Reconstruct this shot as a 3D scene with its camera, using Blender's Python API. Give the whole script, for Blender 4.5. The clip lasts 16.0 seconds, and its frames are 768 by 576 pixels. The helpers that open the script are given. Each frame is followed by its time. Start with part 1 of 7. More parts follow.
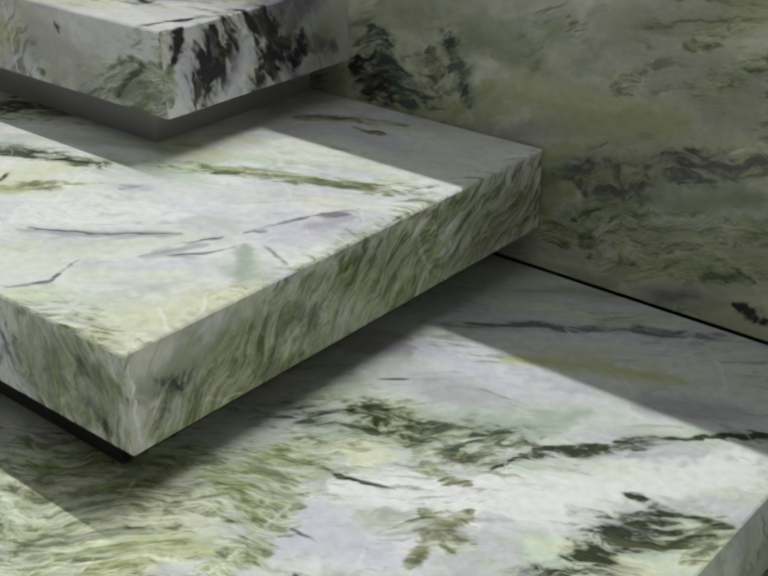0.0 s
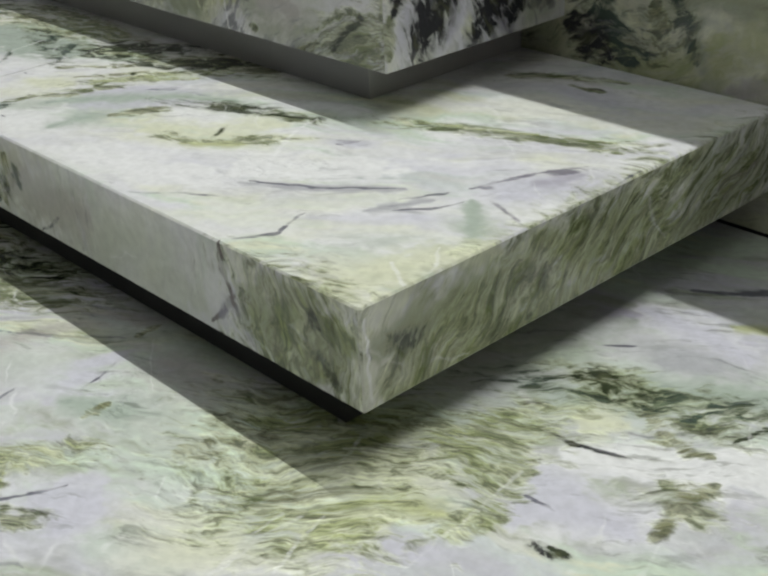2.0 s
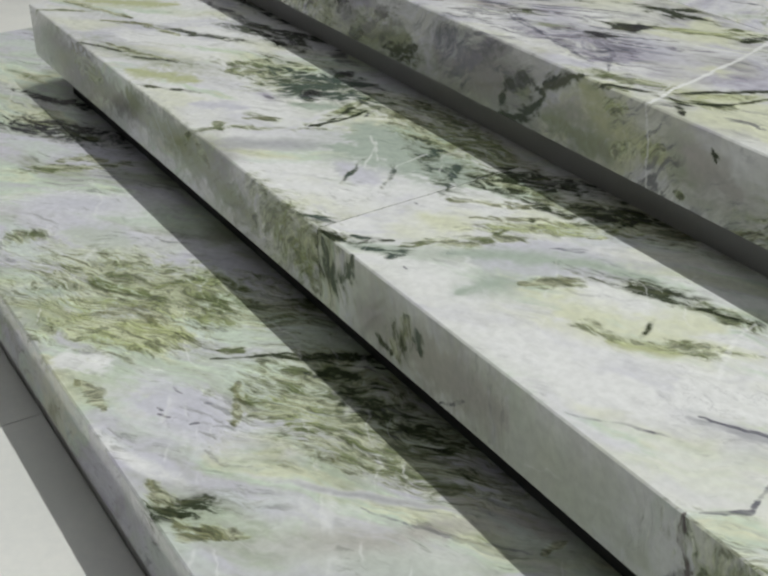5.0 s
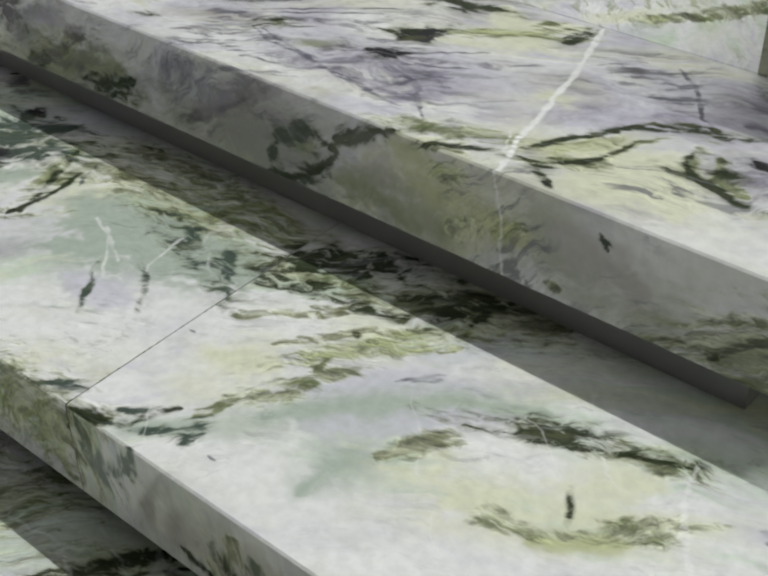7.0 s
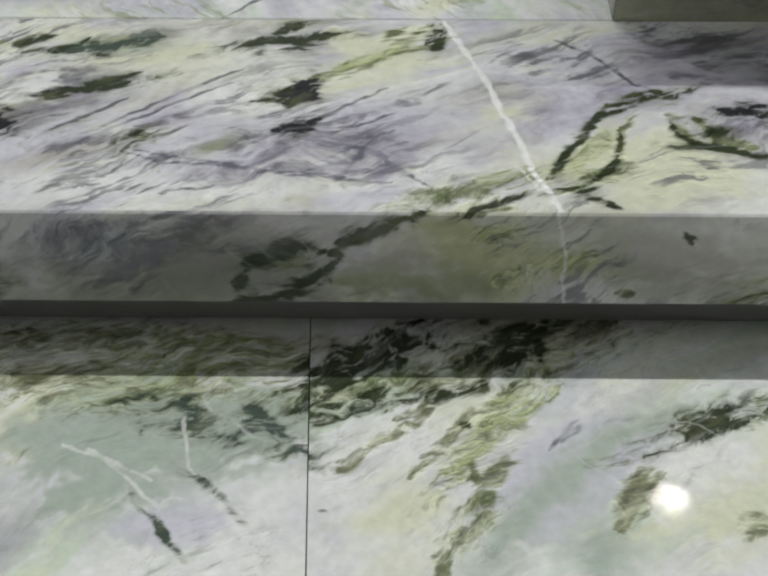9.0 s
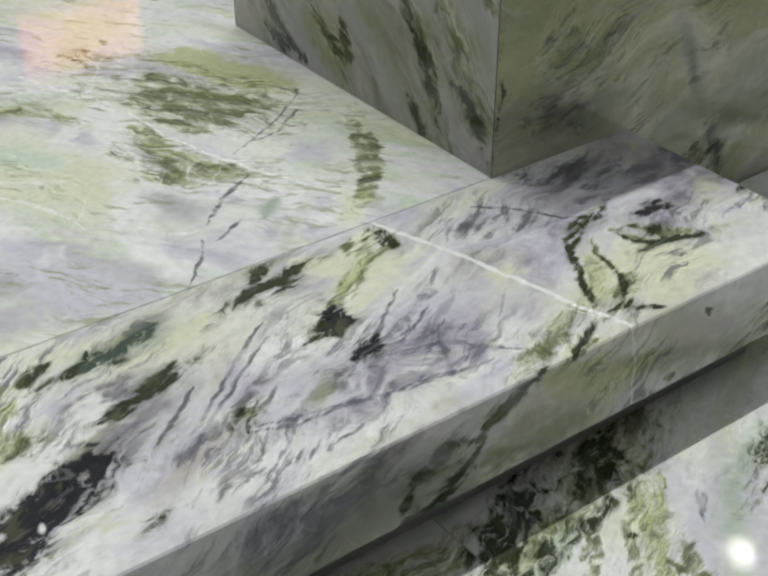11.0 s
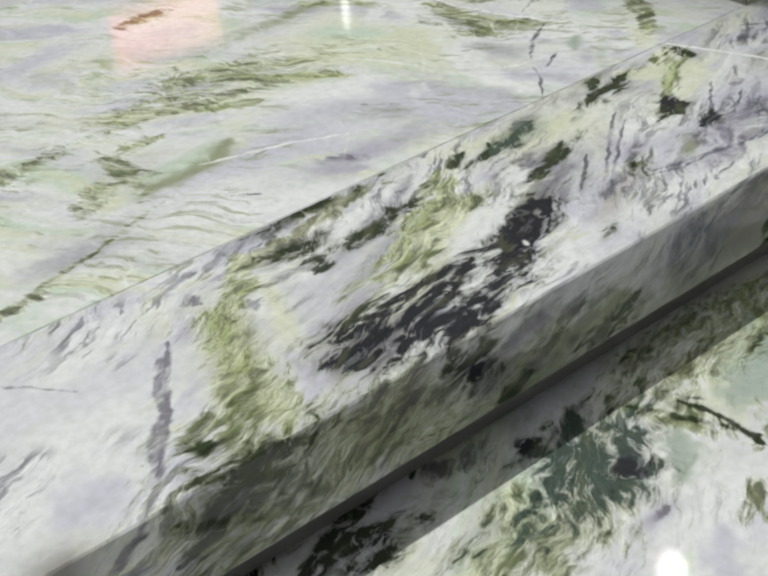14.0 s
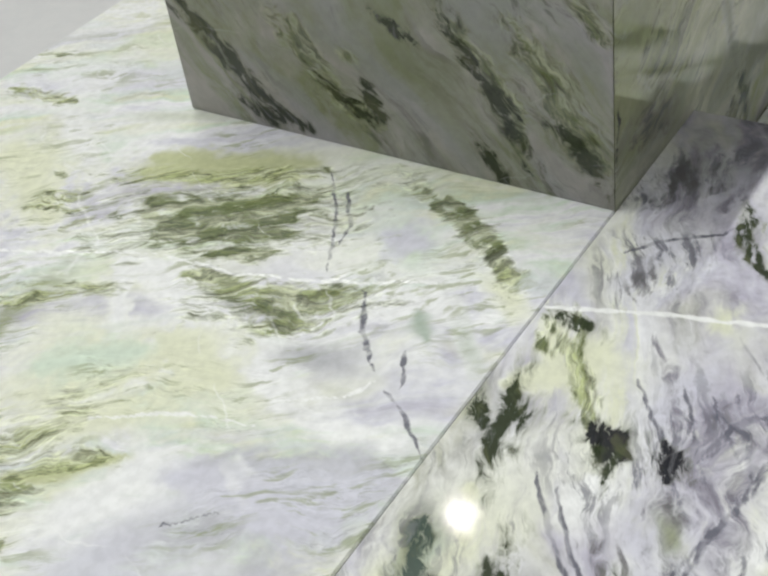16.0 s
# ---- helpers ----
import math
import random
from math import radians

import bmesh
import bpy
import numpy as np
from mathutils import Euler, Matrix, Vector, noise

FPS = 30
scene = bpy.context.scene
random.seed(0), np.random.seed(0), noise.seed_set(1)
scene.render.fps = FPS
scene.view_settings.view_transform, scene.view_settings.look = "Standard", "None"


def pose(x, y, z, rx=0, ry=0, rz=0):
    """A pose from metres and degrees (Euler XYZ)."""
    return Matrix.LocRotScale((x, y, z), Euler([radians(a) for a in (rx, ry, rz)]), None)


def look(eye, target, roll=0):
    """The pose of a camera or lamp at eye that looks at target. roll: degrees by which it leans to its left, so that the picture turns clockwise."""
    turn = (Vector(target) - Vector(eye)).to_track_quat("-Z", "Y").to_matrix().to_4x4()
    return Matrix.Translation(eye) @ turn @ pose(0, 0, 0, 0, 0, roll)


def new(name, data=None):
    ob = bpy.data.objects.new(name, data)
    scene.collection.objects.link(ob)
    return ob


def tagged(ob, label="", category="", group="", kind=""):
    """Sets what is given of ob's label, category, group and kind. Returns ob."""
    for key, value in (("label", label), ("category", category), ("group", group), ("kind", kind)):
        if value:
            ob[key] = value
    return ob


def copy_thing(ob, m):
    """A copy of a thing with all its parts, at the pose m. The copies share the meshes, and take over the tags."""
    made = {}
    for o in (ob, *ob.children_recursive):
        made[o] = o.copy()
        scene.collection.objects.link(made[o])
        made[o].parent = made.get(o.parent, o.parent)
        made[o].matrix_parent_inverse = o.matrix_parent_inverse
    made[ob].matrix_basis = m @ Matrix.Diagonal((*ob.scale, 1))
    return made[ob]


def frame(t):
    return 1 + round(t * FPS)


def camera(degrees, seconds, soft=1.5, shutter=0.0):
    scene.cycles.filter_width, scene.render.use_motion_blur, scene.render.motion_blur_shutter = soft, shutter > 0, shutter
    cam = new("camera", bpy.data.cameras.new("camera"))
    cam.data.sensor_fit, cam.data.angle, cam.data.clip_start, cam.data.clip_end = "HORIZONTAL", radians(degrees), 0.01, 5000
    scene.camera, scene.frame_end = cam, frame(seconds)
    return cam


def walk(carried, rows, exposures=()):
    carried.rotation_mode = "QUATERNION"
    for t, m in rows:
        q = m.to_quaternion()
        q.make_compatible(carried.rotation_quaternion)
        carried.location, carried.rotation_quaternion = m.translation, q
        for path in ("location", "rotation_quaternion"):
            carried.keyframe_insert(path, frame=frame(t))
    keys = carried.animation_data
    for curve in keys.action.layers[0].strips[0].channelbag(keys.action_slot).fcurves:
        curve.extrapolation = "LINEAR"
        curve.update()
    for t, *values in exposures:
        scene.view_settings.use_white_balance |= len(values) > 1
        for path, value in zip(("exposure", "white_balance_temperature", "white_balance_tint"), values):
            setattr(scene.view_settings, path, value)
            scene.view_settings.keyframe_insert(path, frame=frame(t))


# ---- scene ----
cam = camera(35.4, 16.0, soft=2.5)
PATH = [
    (0, (0.781, -0.558, 0.708), (-0.373, 0.802, -0.197), -0.5),
    (0.5, (0.779, -0.566, 0.704), (-0.381, 0.781, -0.213), -0.6),
    (1, (0.759, -0.574, 0.693), (-0.426, 0.744, -0.235), -0.9),
    (1.5, (0.723, -0.586, 0.679), (-0.516, 0.678, -0.253), -1.6),
    (2, (0.695, -0.593, 0.668), (-0.623, 0.59, -0.26), -2.7),
    (2.5, (0.674, -0.6, 0.659), (-0.728, 0.488, -0.264), -3.5),
    (3, (0.651, -0.611, 0.649), (-0.827, 0.378, -0.266), -3.7),
    (3.5, (0.621, -0.64, 0.64), (-0.907, 0.271, -0.275), -2.9),
    (3.7, (0.615, -0.65, 0.649), (-0.927, 0.231, -0.271), -2.6),
    (5.8, (0.186, -0.629, 0.938), (-1.254, 0.308, -0.086), 0.5),
    (6, (0.158, -0.578, 0.929), (-1.255, 0.389, -0.104), -0.1),
    (6.5, (0.049, -0.453, 0.885), (-1.223, 0.652, -0.192), -0.7),
    (7, (-0.114, -0.429, 0.88), (-1.185, 0.797, -0.282), -0.8),
    (7.5, (-0.306, -0.45, 0.886), (-1.126, 0.881, -0.362), -1.0),
    (8, (-0.476, -0.398, 0.919), (-0.993, 1.006, -0.408), 0.1),
    (8.5, (-0.605, -0.394, 0.933), (-0.913, 1.044, -0.423), -1.2),
    (9, (-0.806, -0.48, 1.008), (-0.819, 0.99, -0.348), -0.0),
    (9.2, (-0.865, -0.489, 1.014), (-0.76, 0.998, -0.319), 0.1),
    (11.5, (-1.626, -0.298, 1.068), (-0.581, 1.037, 0.008), -1.1),
    (12, (-1.794, -0.377, 1.077), (-0.741, 0.979, 0.051), -1.9),
    (12.5, (-1.937, -0.508, 1.066), (-0.93, 0.881, 0.037), -3.1),
    (13, (-2.031, -0.515, 1.07), (-1.076, 0.897, 0.023), -4.4),
    (13.5, (-2.059, -0.46, 1.057), (-1.118, 0.94, -0.017), -5.3),
    (14, (-2.026, -0.396, 1.038), (-1.082, 0.976, -0.068), -6.5),
    (14.5, (-1.882, -0.282, 1.014), (-0.895, 1.03, -0.127), -7.3),
    (15, (-1.762, -0.185, 1.017), (-0.672, 1.002, -0.168), -7.6),
    (15.5, (-1.666, 0.034, 1.062), (-0.491, 1.091, -0.163), -8.8),
    (16, (-1.602, 0.207, 1.159), (-0.38, 1.182, -0.088), -9.3),
]
walk(cam, [(t, look(eye, target, roll)) for t, eye, target, roll in PATH],
     ((0.0, 0.0), (2.5, -0.05), (3.5, -0.12), (6.0, -0.2), (7.0, -0.22), (9.0, -0.36), (11.5, -0.2), (13.5, -0.12), (14.5, -0.12), (16.0, 0.0)))

# ---- light: a bright showroom under an added overhead lamp, with small square downlights ----
world = bpy.data.worlds.new("world")
scene.world = world
world.use_nodes = True
sky = world.node_tree.nodes["Background"]
sky.inputs[0].default_value = (0.95, 0.98, 0.96, 1)
sky.inputs[1].default_value = 0.75
# a long, distant lamp, unseen and added: crisp shadows along the steps, soft ones across them
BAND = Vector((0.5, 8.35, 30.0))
band = new("added_overhead_band", bpy.data.lights.new("added_overhead_band", "AREA"))
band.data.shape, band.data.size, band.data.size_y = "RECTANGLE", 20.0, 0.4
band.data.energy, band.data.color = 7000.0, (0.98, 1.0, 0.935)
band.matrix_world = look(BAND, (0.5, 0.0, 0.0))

# ---- plan ----
Z0, Z1, Z2, FLOOR = 0.0, 0.17, 0.335, -0.17
THICK = 0.108
Y0, Y1, Y2, YW, YB = -0.335, 0.0, 0.347, 0.68, 1.67
XL = -2.1
XR0, XR1, XR2 = 0.452, 0.0, -0.33
XC, TOP = -0.568, 0.82
JOINT = (-0.8715, -0.899)  # where the middle step's joint meets its front and the counter


# ---- materials ----
def linear(r, g, b):
    return tuple((c / 255 / 12.92) if c < 10 else ((c / 255 + 0.055) / 1.055) ** 2.4 for c in (r, g, b)) + (1.0,)


TONE = {
    "whi": linear(236, 236, 239), "lav": linear(207, 206, 220), "plv": linear(181, 177, 195), "lgr": linear(203, 202, 212),
    "pur": linear(120, 116, 130), "pur2": linear(246, 246, 248), "yel": linear(222, 224, 201), "olv": linear(166, 174, 126),
    "oli": linear(96, 106, 62), "for": linear(140, 149, 102), "dgr": linear(50, 58, 40), "blk": linear(36, 36, 43),
    "dte": linear(70, 84, 77), "tea": linear(172, 184, 174), "mint": linear(207, 220, 206), "min2": linear(198, 204, 198),
    "gmi": linear(204, 208, 197), "gol": linear(188, 192, 150), "tau": linear(184, 180, 177), "sla": linear(94, 94, 108),
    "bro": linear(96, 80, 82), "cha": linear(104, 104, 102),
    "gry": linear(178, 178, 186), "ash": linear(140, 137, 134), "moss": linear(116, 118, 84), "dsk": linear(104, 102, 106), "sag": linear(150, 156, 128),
}
STEP0, STEP1, STEP2, LANDING, FRONT, SIDE = [], [], [], [], [], []


def spot(face, tone, u, v, half, wide, turn, strength, soft):
    """A patch of the stone, mineral and in places painted shade: its middle, half length, half width in metres, its
    angle and how soft its rim is.
    """
    face.append((tone, u, v, half, wide, turn, strength, soft))


def stroke(face, tone, wide, strength, *way):
    """A vein or drawn-out band of the stone along a line of points (u, v), so many metres wide to each side."""
    face.append((tone, wide, strength, [(way[i], way[i + 1]) for i in range(0, len(way), 2)]))


class Web:
    """A node tree that is written like sums."""

    def __init__(self, name):
        self.m = bpy.data.materials.new(name)
        self.m.use_nodes = True
        self.t = self.m.node_tree
        self.bsdf = self.t.nodes["Principled BSDF"]

    def put(self, socket, value):
        if isinstance(value, bpy.types.NodeSocket):
            self.t.links.new(value, socket)
        else:
            socket.default_value = value

    def math(self, op, a, b=0.0):
        n = self.t.nodes.new("ShaderNodeMath")
        n.operation = op
        self.put(n.inputs[0], a)
        self.put(n.inputs[1], b)
        return n.outputs[0]

    def vec(self, op, a, b=(0, 0, 0), scale=1.0):
        n = self.t.nodes.new("ShaderNodeVectorMath")
        n.operation = op
        self.put(n.inputs[0], a)
        if op == "SCALE":
            n.inputs["Scale"].default_value = scale
        elif op != "LENGTH":
            self.put(n.inputs[1], b)
        return n.outputs["Value"] if op == "LENGTH" else n.outputs[0]

    def noise(self, at, scale, detail=4.0, rough=0.55, bend=0.0):
        n = self.t.nodes.new("ShaderNodeTexNoise")
        self.put(n.inputs["Vector"], at)
        n.inputs["Scale"].default_value, n.inputs["Detail"].default_value = scale, detail
        n.inputs["Roughness"].default_value, n.inputs["Distortion"].default_value = rough, bend
        return n

    def place(self, at, u=0.0, v=0.0, turn=0.0, su=1.0, sv=1.0):
        n = self.t.nodes.new("ShaderNodeMapping")
        n.vector_type = "TEXTURE"
        self.put(n.inputs[0], at)
        n.inputs["Location"].default_value = (u, v, 0)
        n.inputs["Rotation"].default_value = (0, 0, radians(turn))
        n.inputs["Scale"].default_value = (su, sv, 1)
        return n.outputs[0]

    def span(self, x, a, b, lo=0.0, hi=1.0):
        n = self.t.nodes.new("ShaderNodeMapRange")
        n.interpolation_type = "SMOOTHSTEP"
        for i, value in enumerate((x, a, b, lo, hi)):
            self.put(n.inputs[i], value)
        return n.outputs[0]

    def mix(self, f, a, b, blend="MIX"):
        n = self.t.nodes.new("ShaderNodeMix")
        n.data_type, n.blend_type = "RGBA", blend
        self.put(n.inputs[0], f)
        self.put(n.inputs[6], a)
        self.put(n.inputs[7], b)
        return n.outputs[2]

    def ramp(self, f, stops):
        n = self.t.nodes.new("ShaderNodeValToRGB")
        self.put(n.inputs[0], f)
        while len(n.color_ramp.elements) < len(stops):
            n.color_ramp.elements.new(0.5)
        for e, (at, tone) in zip(n.color_ramp.elements, stops):
            e.position, e.color = at, TONE[tone]
        return n.outputs[0]


WASH, GREEN, DARK, LINE, VEIN = range(5)
KIND = {t: WASH for t in TONE}
KIND.update({t: GREEN for t in ("olv", "oli", "for", "moss")})
KIND.update({t: DARK for t in ("dgr", "blk", "dte", "cha")})
KIND.update({t: LINE for t in ("pur", "sla", "dsk", "bro")})


def lattice(u, v, scale, seed):
    """Smooth random values between -1 and 1 over the plane."""
    table = np.random.RandomState(seed).uniform(-1, 1, (64, 64))
    p, q = u * scale, v * scale
    i, j = np.floor(p).astype(int), np.floor(q).astype(int)
    f, g = p - i, q - j
    f, g = f * f * (3 - 2 * f), g * g * (3 - 2 * g)
    i0, j0, i1, j1 = i % 64, j % 64, (i + 1) % 64, (j + 1) % 64
    return (table[i0, j0] * (1 - f) + table[i1, j0] * f) * (1 - g) + (table[i0, j1] * (1 - f) + table[i1, j1] * f) * g


def minerals(face, u, v):
    """How deep each point of a slab lies inside the patches and veins of each kind (0.5 on a rim), and in which tone."""
    du = 0.007 * lattice(u, v, 16, 1) + 0.004 * lattice(u, v, 45, 2)
    dv = 0.007 * lattice(u, v, 16, 3) + 0.004 * lattice(u, v, 45, 4)
    pu, pv = u + du, v + dv
    tu, tv = u + 0.35 * du + 0.0018 * lattice(u, v, 110, 7), v + 0.35 * dv + 0.0018 * lattice(u, v, 110, 8)
    depth = [np.zeros(len(u)) for k in range(5)]
    tint = [np.tile(np.array(TONE[t][:3]), (len(u), 1)) for t in ("whi", "oli", "dgr", "sla", "pur2")]
    for p in face:
        if len(p) == 8:
            tone, cu, cv, half, wide, turn, strength, soft = p
            kind = VEIN if tone in ("whi", "pur2") and wide < 0.0062 else KIND[tone]
            half, wide = half * 1.04, max(wide * 1.15, 0.0032)
            reach = half * 1.7 + 0.03
            near = np.nonzero((abs(u - cu) < reach) & (abs(v - cv) < reach))[0]
            if not len(near):
                continue
            c, s = math.cos(radians(turn)), math.sin(radians(turn))
            x, y = pu[near] - cu, pv[near] - cv
            x, y = (x * c + y * s) / half, (y * c - x * s) / wide
            r = (x ** 4 + y ** 4) ** 0.25 if wide > 0.008 else np.hypot(x, y)
        else:
            tone, wide, strength, way = p
            kind = VEIN if tone in ("whi", "pur2") and wide < 0.0062 else KIND[tone]
            wide, soft = max(wide, 0.004), 0.6
            us, vs = [q[0] for q in way], [q[1] for q in way]
            reach = wide * 3 + 0.02
            near = np.nonzero((u > min(us) - reach) & (u < max(us) + reach) & (v > min(vs) - reach) & (v < max(vs) + reach))[0]
            if not len(near):
                continue
            x, y = (tu[near], tv[near]) if wide < 0.006 else (0.5 * (u + pu)[near], 0.5 * (v + pv)[near])
            r = np.full(len(near), 9.0)
            ragged = 1.0 + 0.4 * lattice(u[near], v[near], 60, 5) + 0.3 * lattice(u[near], v[near], 140, 6)
            legs, done = [math.dist(a, b) for a, b in zip(way, way[1:])], 0.0
            for (au, av), (bu, bv), leg in zip(way, way[1:], legs):
                lu, lv = bu - au, bv - av
                k = np.clip(((x - au) * lu + (y - av) * lv) / max(lu * lu + lv * lv, 1e-9), 0, 1)
                s = (done + k * leg) / sum(legs)
                slim = 0.4 + 0.6 * np.sqrt(np.clip(4 * s * (1 - s), 0, 1)) if tone != "whi" else 1.0
                r = np.minimum(r, np.hypot(x - au - k * lu, y - av - k * lv) / (wide * slim))
                done += leg
            r = r / np.clip(ragged, 0.5, 1.6) if wide > 0.0045 else r
        inside = np.clip((1.0 - r) * (1.0 if kind in (LINE, VEIN) else 0.7), -1.0, 1.0)
        take = (np.exp(-0.9 * r ** 2) if kind == WASH else np.clip((inside + 0.6) / 0.7, 0, 1))[:, None]
        tint[kind][near] = tint[kind][near] * (1 - take) + np.array(TONE[tone][:3]) * take
        if kind == WASH:
            cover = np.exp(-0.7 * r ** 2) * strength
            depth[kind][near] = np.maximum(depth[kind][near] * (1 - 0.3 * cover), cover)
        else:
            depth[kind][near] = np.maximum(depth[kind][near], 0.5 + 0.5 * np.minimum(inside, strength * 0.9 - (0.0 if kind in (LINE, VEIN) else 0.35)))
    return depth, tint


def marble(name, turn, stops, seed, fleck, vein, streaks, drifts):
    """Polished green-and-lilac marble: clouds drawn out along one direction, crumpled wrinkles, hair veins, and the slab's own minerals."""
    w = Web(name)

    def read(layer):
        n = w.t.nodes.new("ShaderNodeAttribute")
        n.attribute_name = layer
        return n

    flat = read("stone").outputs["Vector"]
    wash, green, dark, lines, white = [read(k) for k in ("wash", "green", "dark", "lines", "white")]
    at = w.vec("ADD", flat, (0, 0, seed))
    coarse = w.noise(at, 3.2, 2.0)
    middle = w.noise(at, 15.0, 3.0)
    fine = w.noise(at, 80.0, 3.0)
    shift = w.vec("SUBTRACT", coarse.outputs["Color"], (0.5, 0.5, 0.5))
    ripple = w.vec("SUBTRACT", middle.outputs["Color"], (0.5, 0.5, 0.5))
    flow = w.vec("ADD", at, w.vec("SCALE", shift, scale=0.15))
    flow = w.vec("ADD", flow, w.vec("SCALE", ripple, scale=0.035))
    cloud = w.noise(w.place(flow, turn=turn, su=2.6, sv=0.8), 5.5, 6.0, 0.6, 0.5)
    colour = w.ramp(cloud.outputs["Fac"], stops)
    # drawn-out streaks of a second and third mineral
    streak = w.noise(w.place(flow, turn=turn, su=5.0, sv=0.6), 13.0, 6.0, 0.66)
    where = w.span(w.noise(flow, 7.0, 2.0).outputs["Fac"], 0.42, 0.62)
    part_a = w.math("MULTIPLY", w.span(streak.outputs["Fac"], 0.5, 0.66), w.math("ADD", w.math("MULTIPLY", where, 0.6), 0.3))
    colour = w.mix(w.math("MULTIPLY", part_a, streaks[1]), colour, TONE[streaks[0]])
    part_b = w.math("MULTIPLY", w.span(streak.outputs["Fac"], 0.46, 0.34), w.span(coarse.outputs["Fac"], 0.4, 0.6))
    colour = w.mix(w.math("MULTIPLY", part_b, streaks[3]), colour, TONE[streaks[2]])
    # crumpled folds: their height, their slope across the grain, and where they crowd
    folded = w.place(w.vec("ADD", flow, w.vec("SCALE", w.vec("SUBTRACT", fine.outputs["Color"], (0.5, 0.5, 0.5)), scale=0.003)), turn=turn + 8, su=2.3, sv=0.8)
    fold = w.noise(folded, 34.0, 4.0, 0.56, 0.3)
    fold_by = w.noise(w.vec("ADD", folded, (0.0006, 0.0022, 0)), 34.0, 4.0, 0.56, 0.3)
    slope = w.math("MULTIPLY", w.math("SUBTRACT", fold.outputs["Fac"], fold_by.outputs["Fac"]), 8.0)
    clump = w.noise(w.place(flow, turn=turn, su=2.0, sv=0.8), 58.0, 4.0, 0.6, 0.6)
    rim = w.math("SUBTRACT", clump.outputs["Fac"], 0.5)
    ridge = w.span(w.math("ABSOLUTE", w.math("SUBTRACT", fold.outputs["Fac"], 0.5)), 0.0, 0.03, 1.0, 0.0)
    # pastel drifts
    drift = w.t.nodes.new("ShaderNodeSeparateColor")
    w.put(drift.inputs[0], w.noise(w.place(flow, turn=turn, su=2.4, sv=0.9), 9.0, 3.0, 0.55, 0.4).outputs["Color"])
    for channel, tone in zip(drift.outputs, drifts):
        colour = w.mix(w.span(channel, 0.47, 0.64, 0.0, 0.6), colour, TONE[tone])
    # pale clouds of this slab
    f = w.math("MULTIPLY", w.span(w.math("ADD", wash.outputs["Alpha"], w.math("MULTIPLY", rim, 0.8)), 0.10, 0.62), 0.93)
    colour = w.mix(f, colour, wash.outputs["Color"])
    # fine wrinkles along the grain
    wrinkle = w.noise(w.place(flow, turn=turn + 4, su=6.0, sv=0.8), 62.0, 4.0, 0.62)
    crease = w.math("MULTIPLY", w.span(wrinkle.outputs["Fac"], 0.57 - 0.07 * fleck, 0.68 - 0.06 * fleck), where)
    colour = w.mix(w.math("MULTIPLY", crease, fleck), colour, w.mix(0.8, colour, TONE[streaks[4]]))
    lit = w.math("MULTIPLY", w.span(wrinkle.outputs["Fac"], 0.44, 0.32), where)
    colour = w.mix(w.math("MULTIPLY", lit, 0.14), colour, TONE["whi"])
    # olive minerals: crumpled, from yellow-green to near black in the creases
    g = w.math("ADD", green.outputs["Alpha"], w.math("MULTIPLY", rim, 1.2))
    inner = w.mix(w.span(fold.outputs["Fac"], 0.40, 0.60), w.mix(0.55, green.outputs["Color"], TONE["yel"]), green.outputs["Color"])
    inner = w.mix(w.math("MULTIPLY", w.span(clump.outputs["Fac"], 0.52, 0.66), 0.6), inner, TONE["dgr"])
    inner = w.mix(w.math("MULTIPLY", ridge, 0.4), inner, TONE["dgr"])
    colour = w.mix(w.math("MULTIPLY", w.span(g, 0.30, 0.52), 0.30), colour, TONE["olv"])
    colour = w.mix(w.math("MULTIPLY", w.span(g, 0.42, 0.70), 0.9), colour, inner)
    # slate and purple lines
    h = w.math("ADD", lines.outputs["Alpha"], w.math("MULTIPLY", rim, 0.9))
    colour = w.mix(w.math("MULTIPLY", w.span(h, 0.56, 0.86), w.span(fold.outputs["Fac"], 0.38, 0.56, 0.35, 0.9)), colour, lines.outputs["Color"])
    # black and deep green minerals with pale islands
    d = w.math("ADD", dark.outputs["Alpha"], w.math("MULTIPLY", rim, 1.3))
    d = w.math("SUBTRACT", d, w.math("MULTIPLY", ridge, 0.10))
    core = w.mix(w.span(fold.outputs["Fac"], 0.46, 0.36, 0.0, 0.3), dark.outputs["Color"], TONE["moss"])
    core = w.mix(w.math("MULTIPLY", w.span(wrinkle.outputs["Fac"], 0.56, 0.68), 0.25), core, TONE["gry"])
    colour = w.mix(w.span(d, 0.22, 0.5, 0.0, 0.35), colour, w.mix(0.5, dark.outputs["Color"], TONE["sag"]))
    colour = w.mix(w.math("MULTIPLY", w.span(d, 0.42, 0.68), 0.97), colour, core)
    # pale hair veins, single white veins, hair cracks
    net = w.noise(w.place(flow, turn=turn - 58, su=5.0, sv=1.0), 5.0, 2.0, 0.5)
    thread = w.span(w.math("ABSOLUTE", w.math("SUBTRACT", net.outputs["Fac"], 0.5)), 0.0, 0.006, 1.0, 0.0)
    there = w.span(middle.outputs["Fac"], 0.47, 0.6)
    colour = w.mix(w.math("MULTIPLY", w.math("MULTIPLY", thread, there), vein), colour, TONE["pur2"])
    k = w.math("ADD", white.outputs["Alpha"], w.math("MULTIPLY", rim, 0.3))
    colour = w.mix(w.math("MULTIPLY", w.span(k, 0.64, 0.9), 0.85), colour, TONE["pur2"])
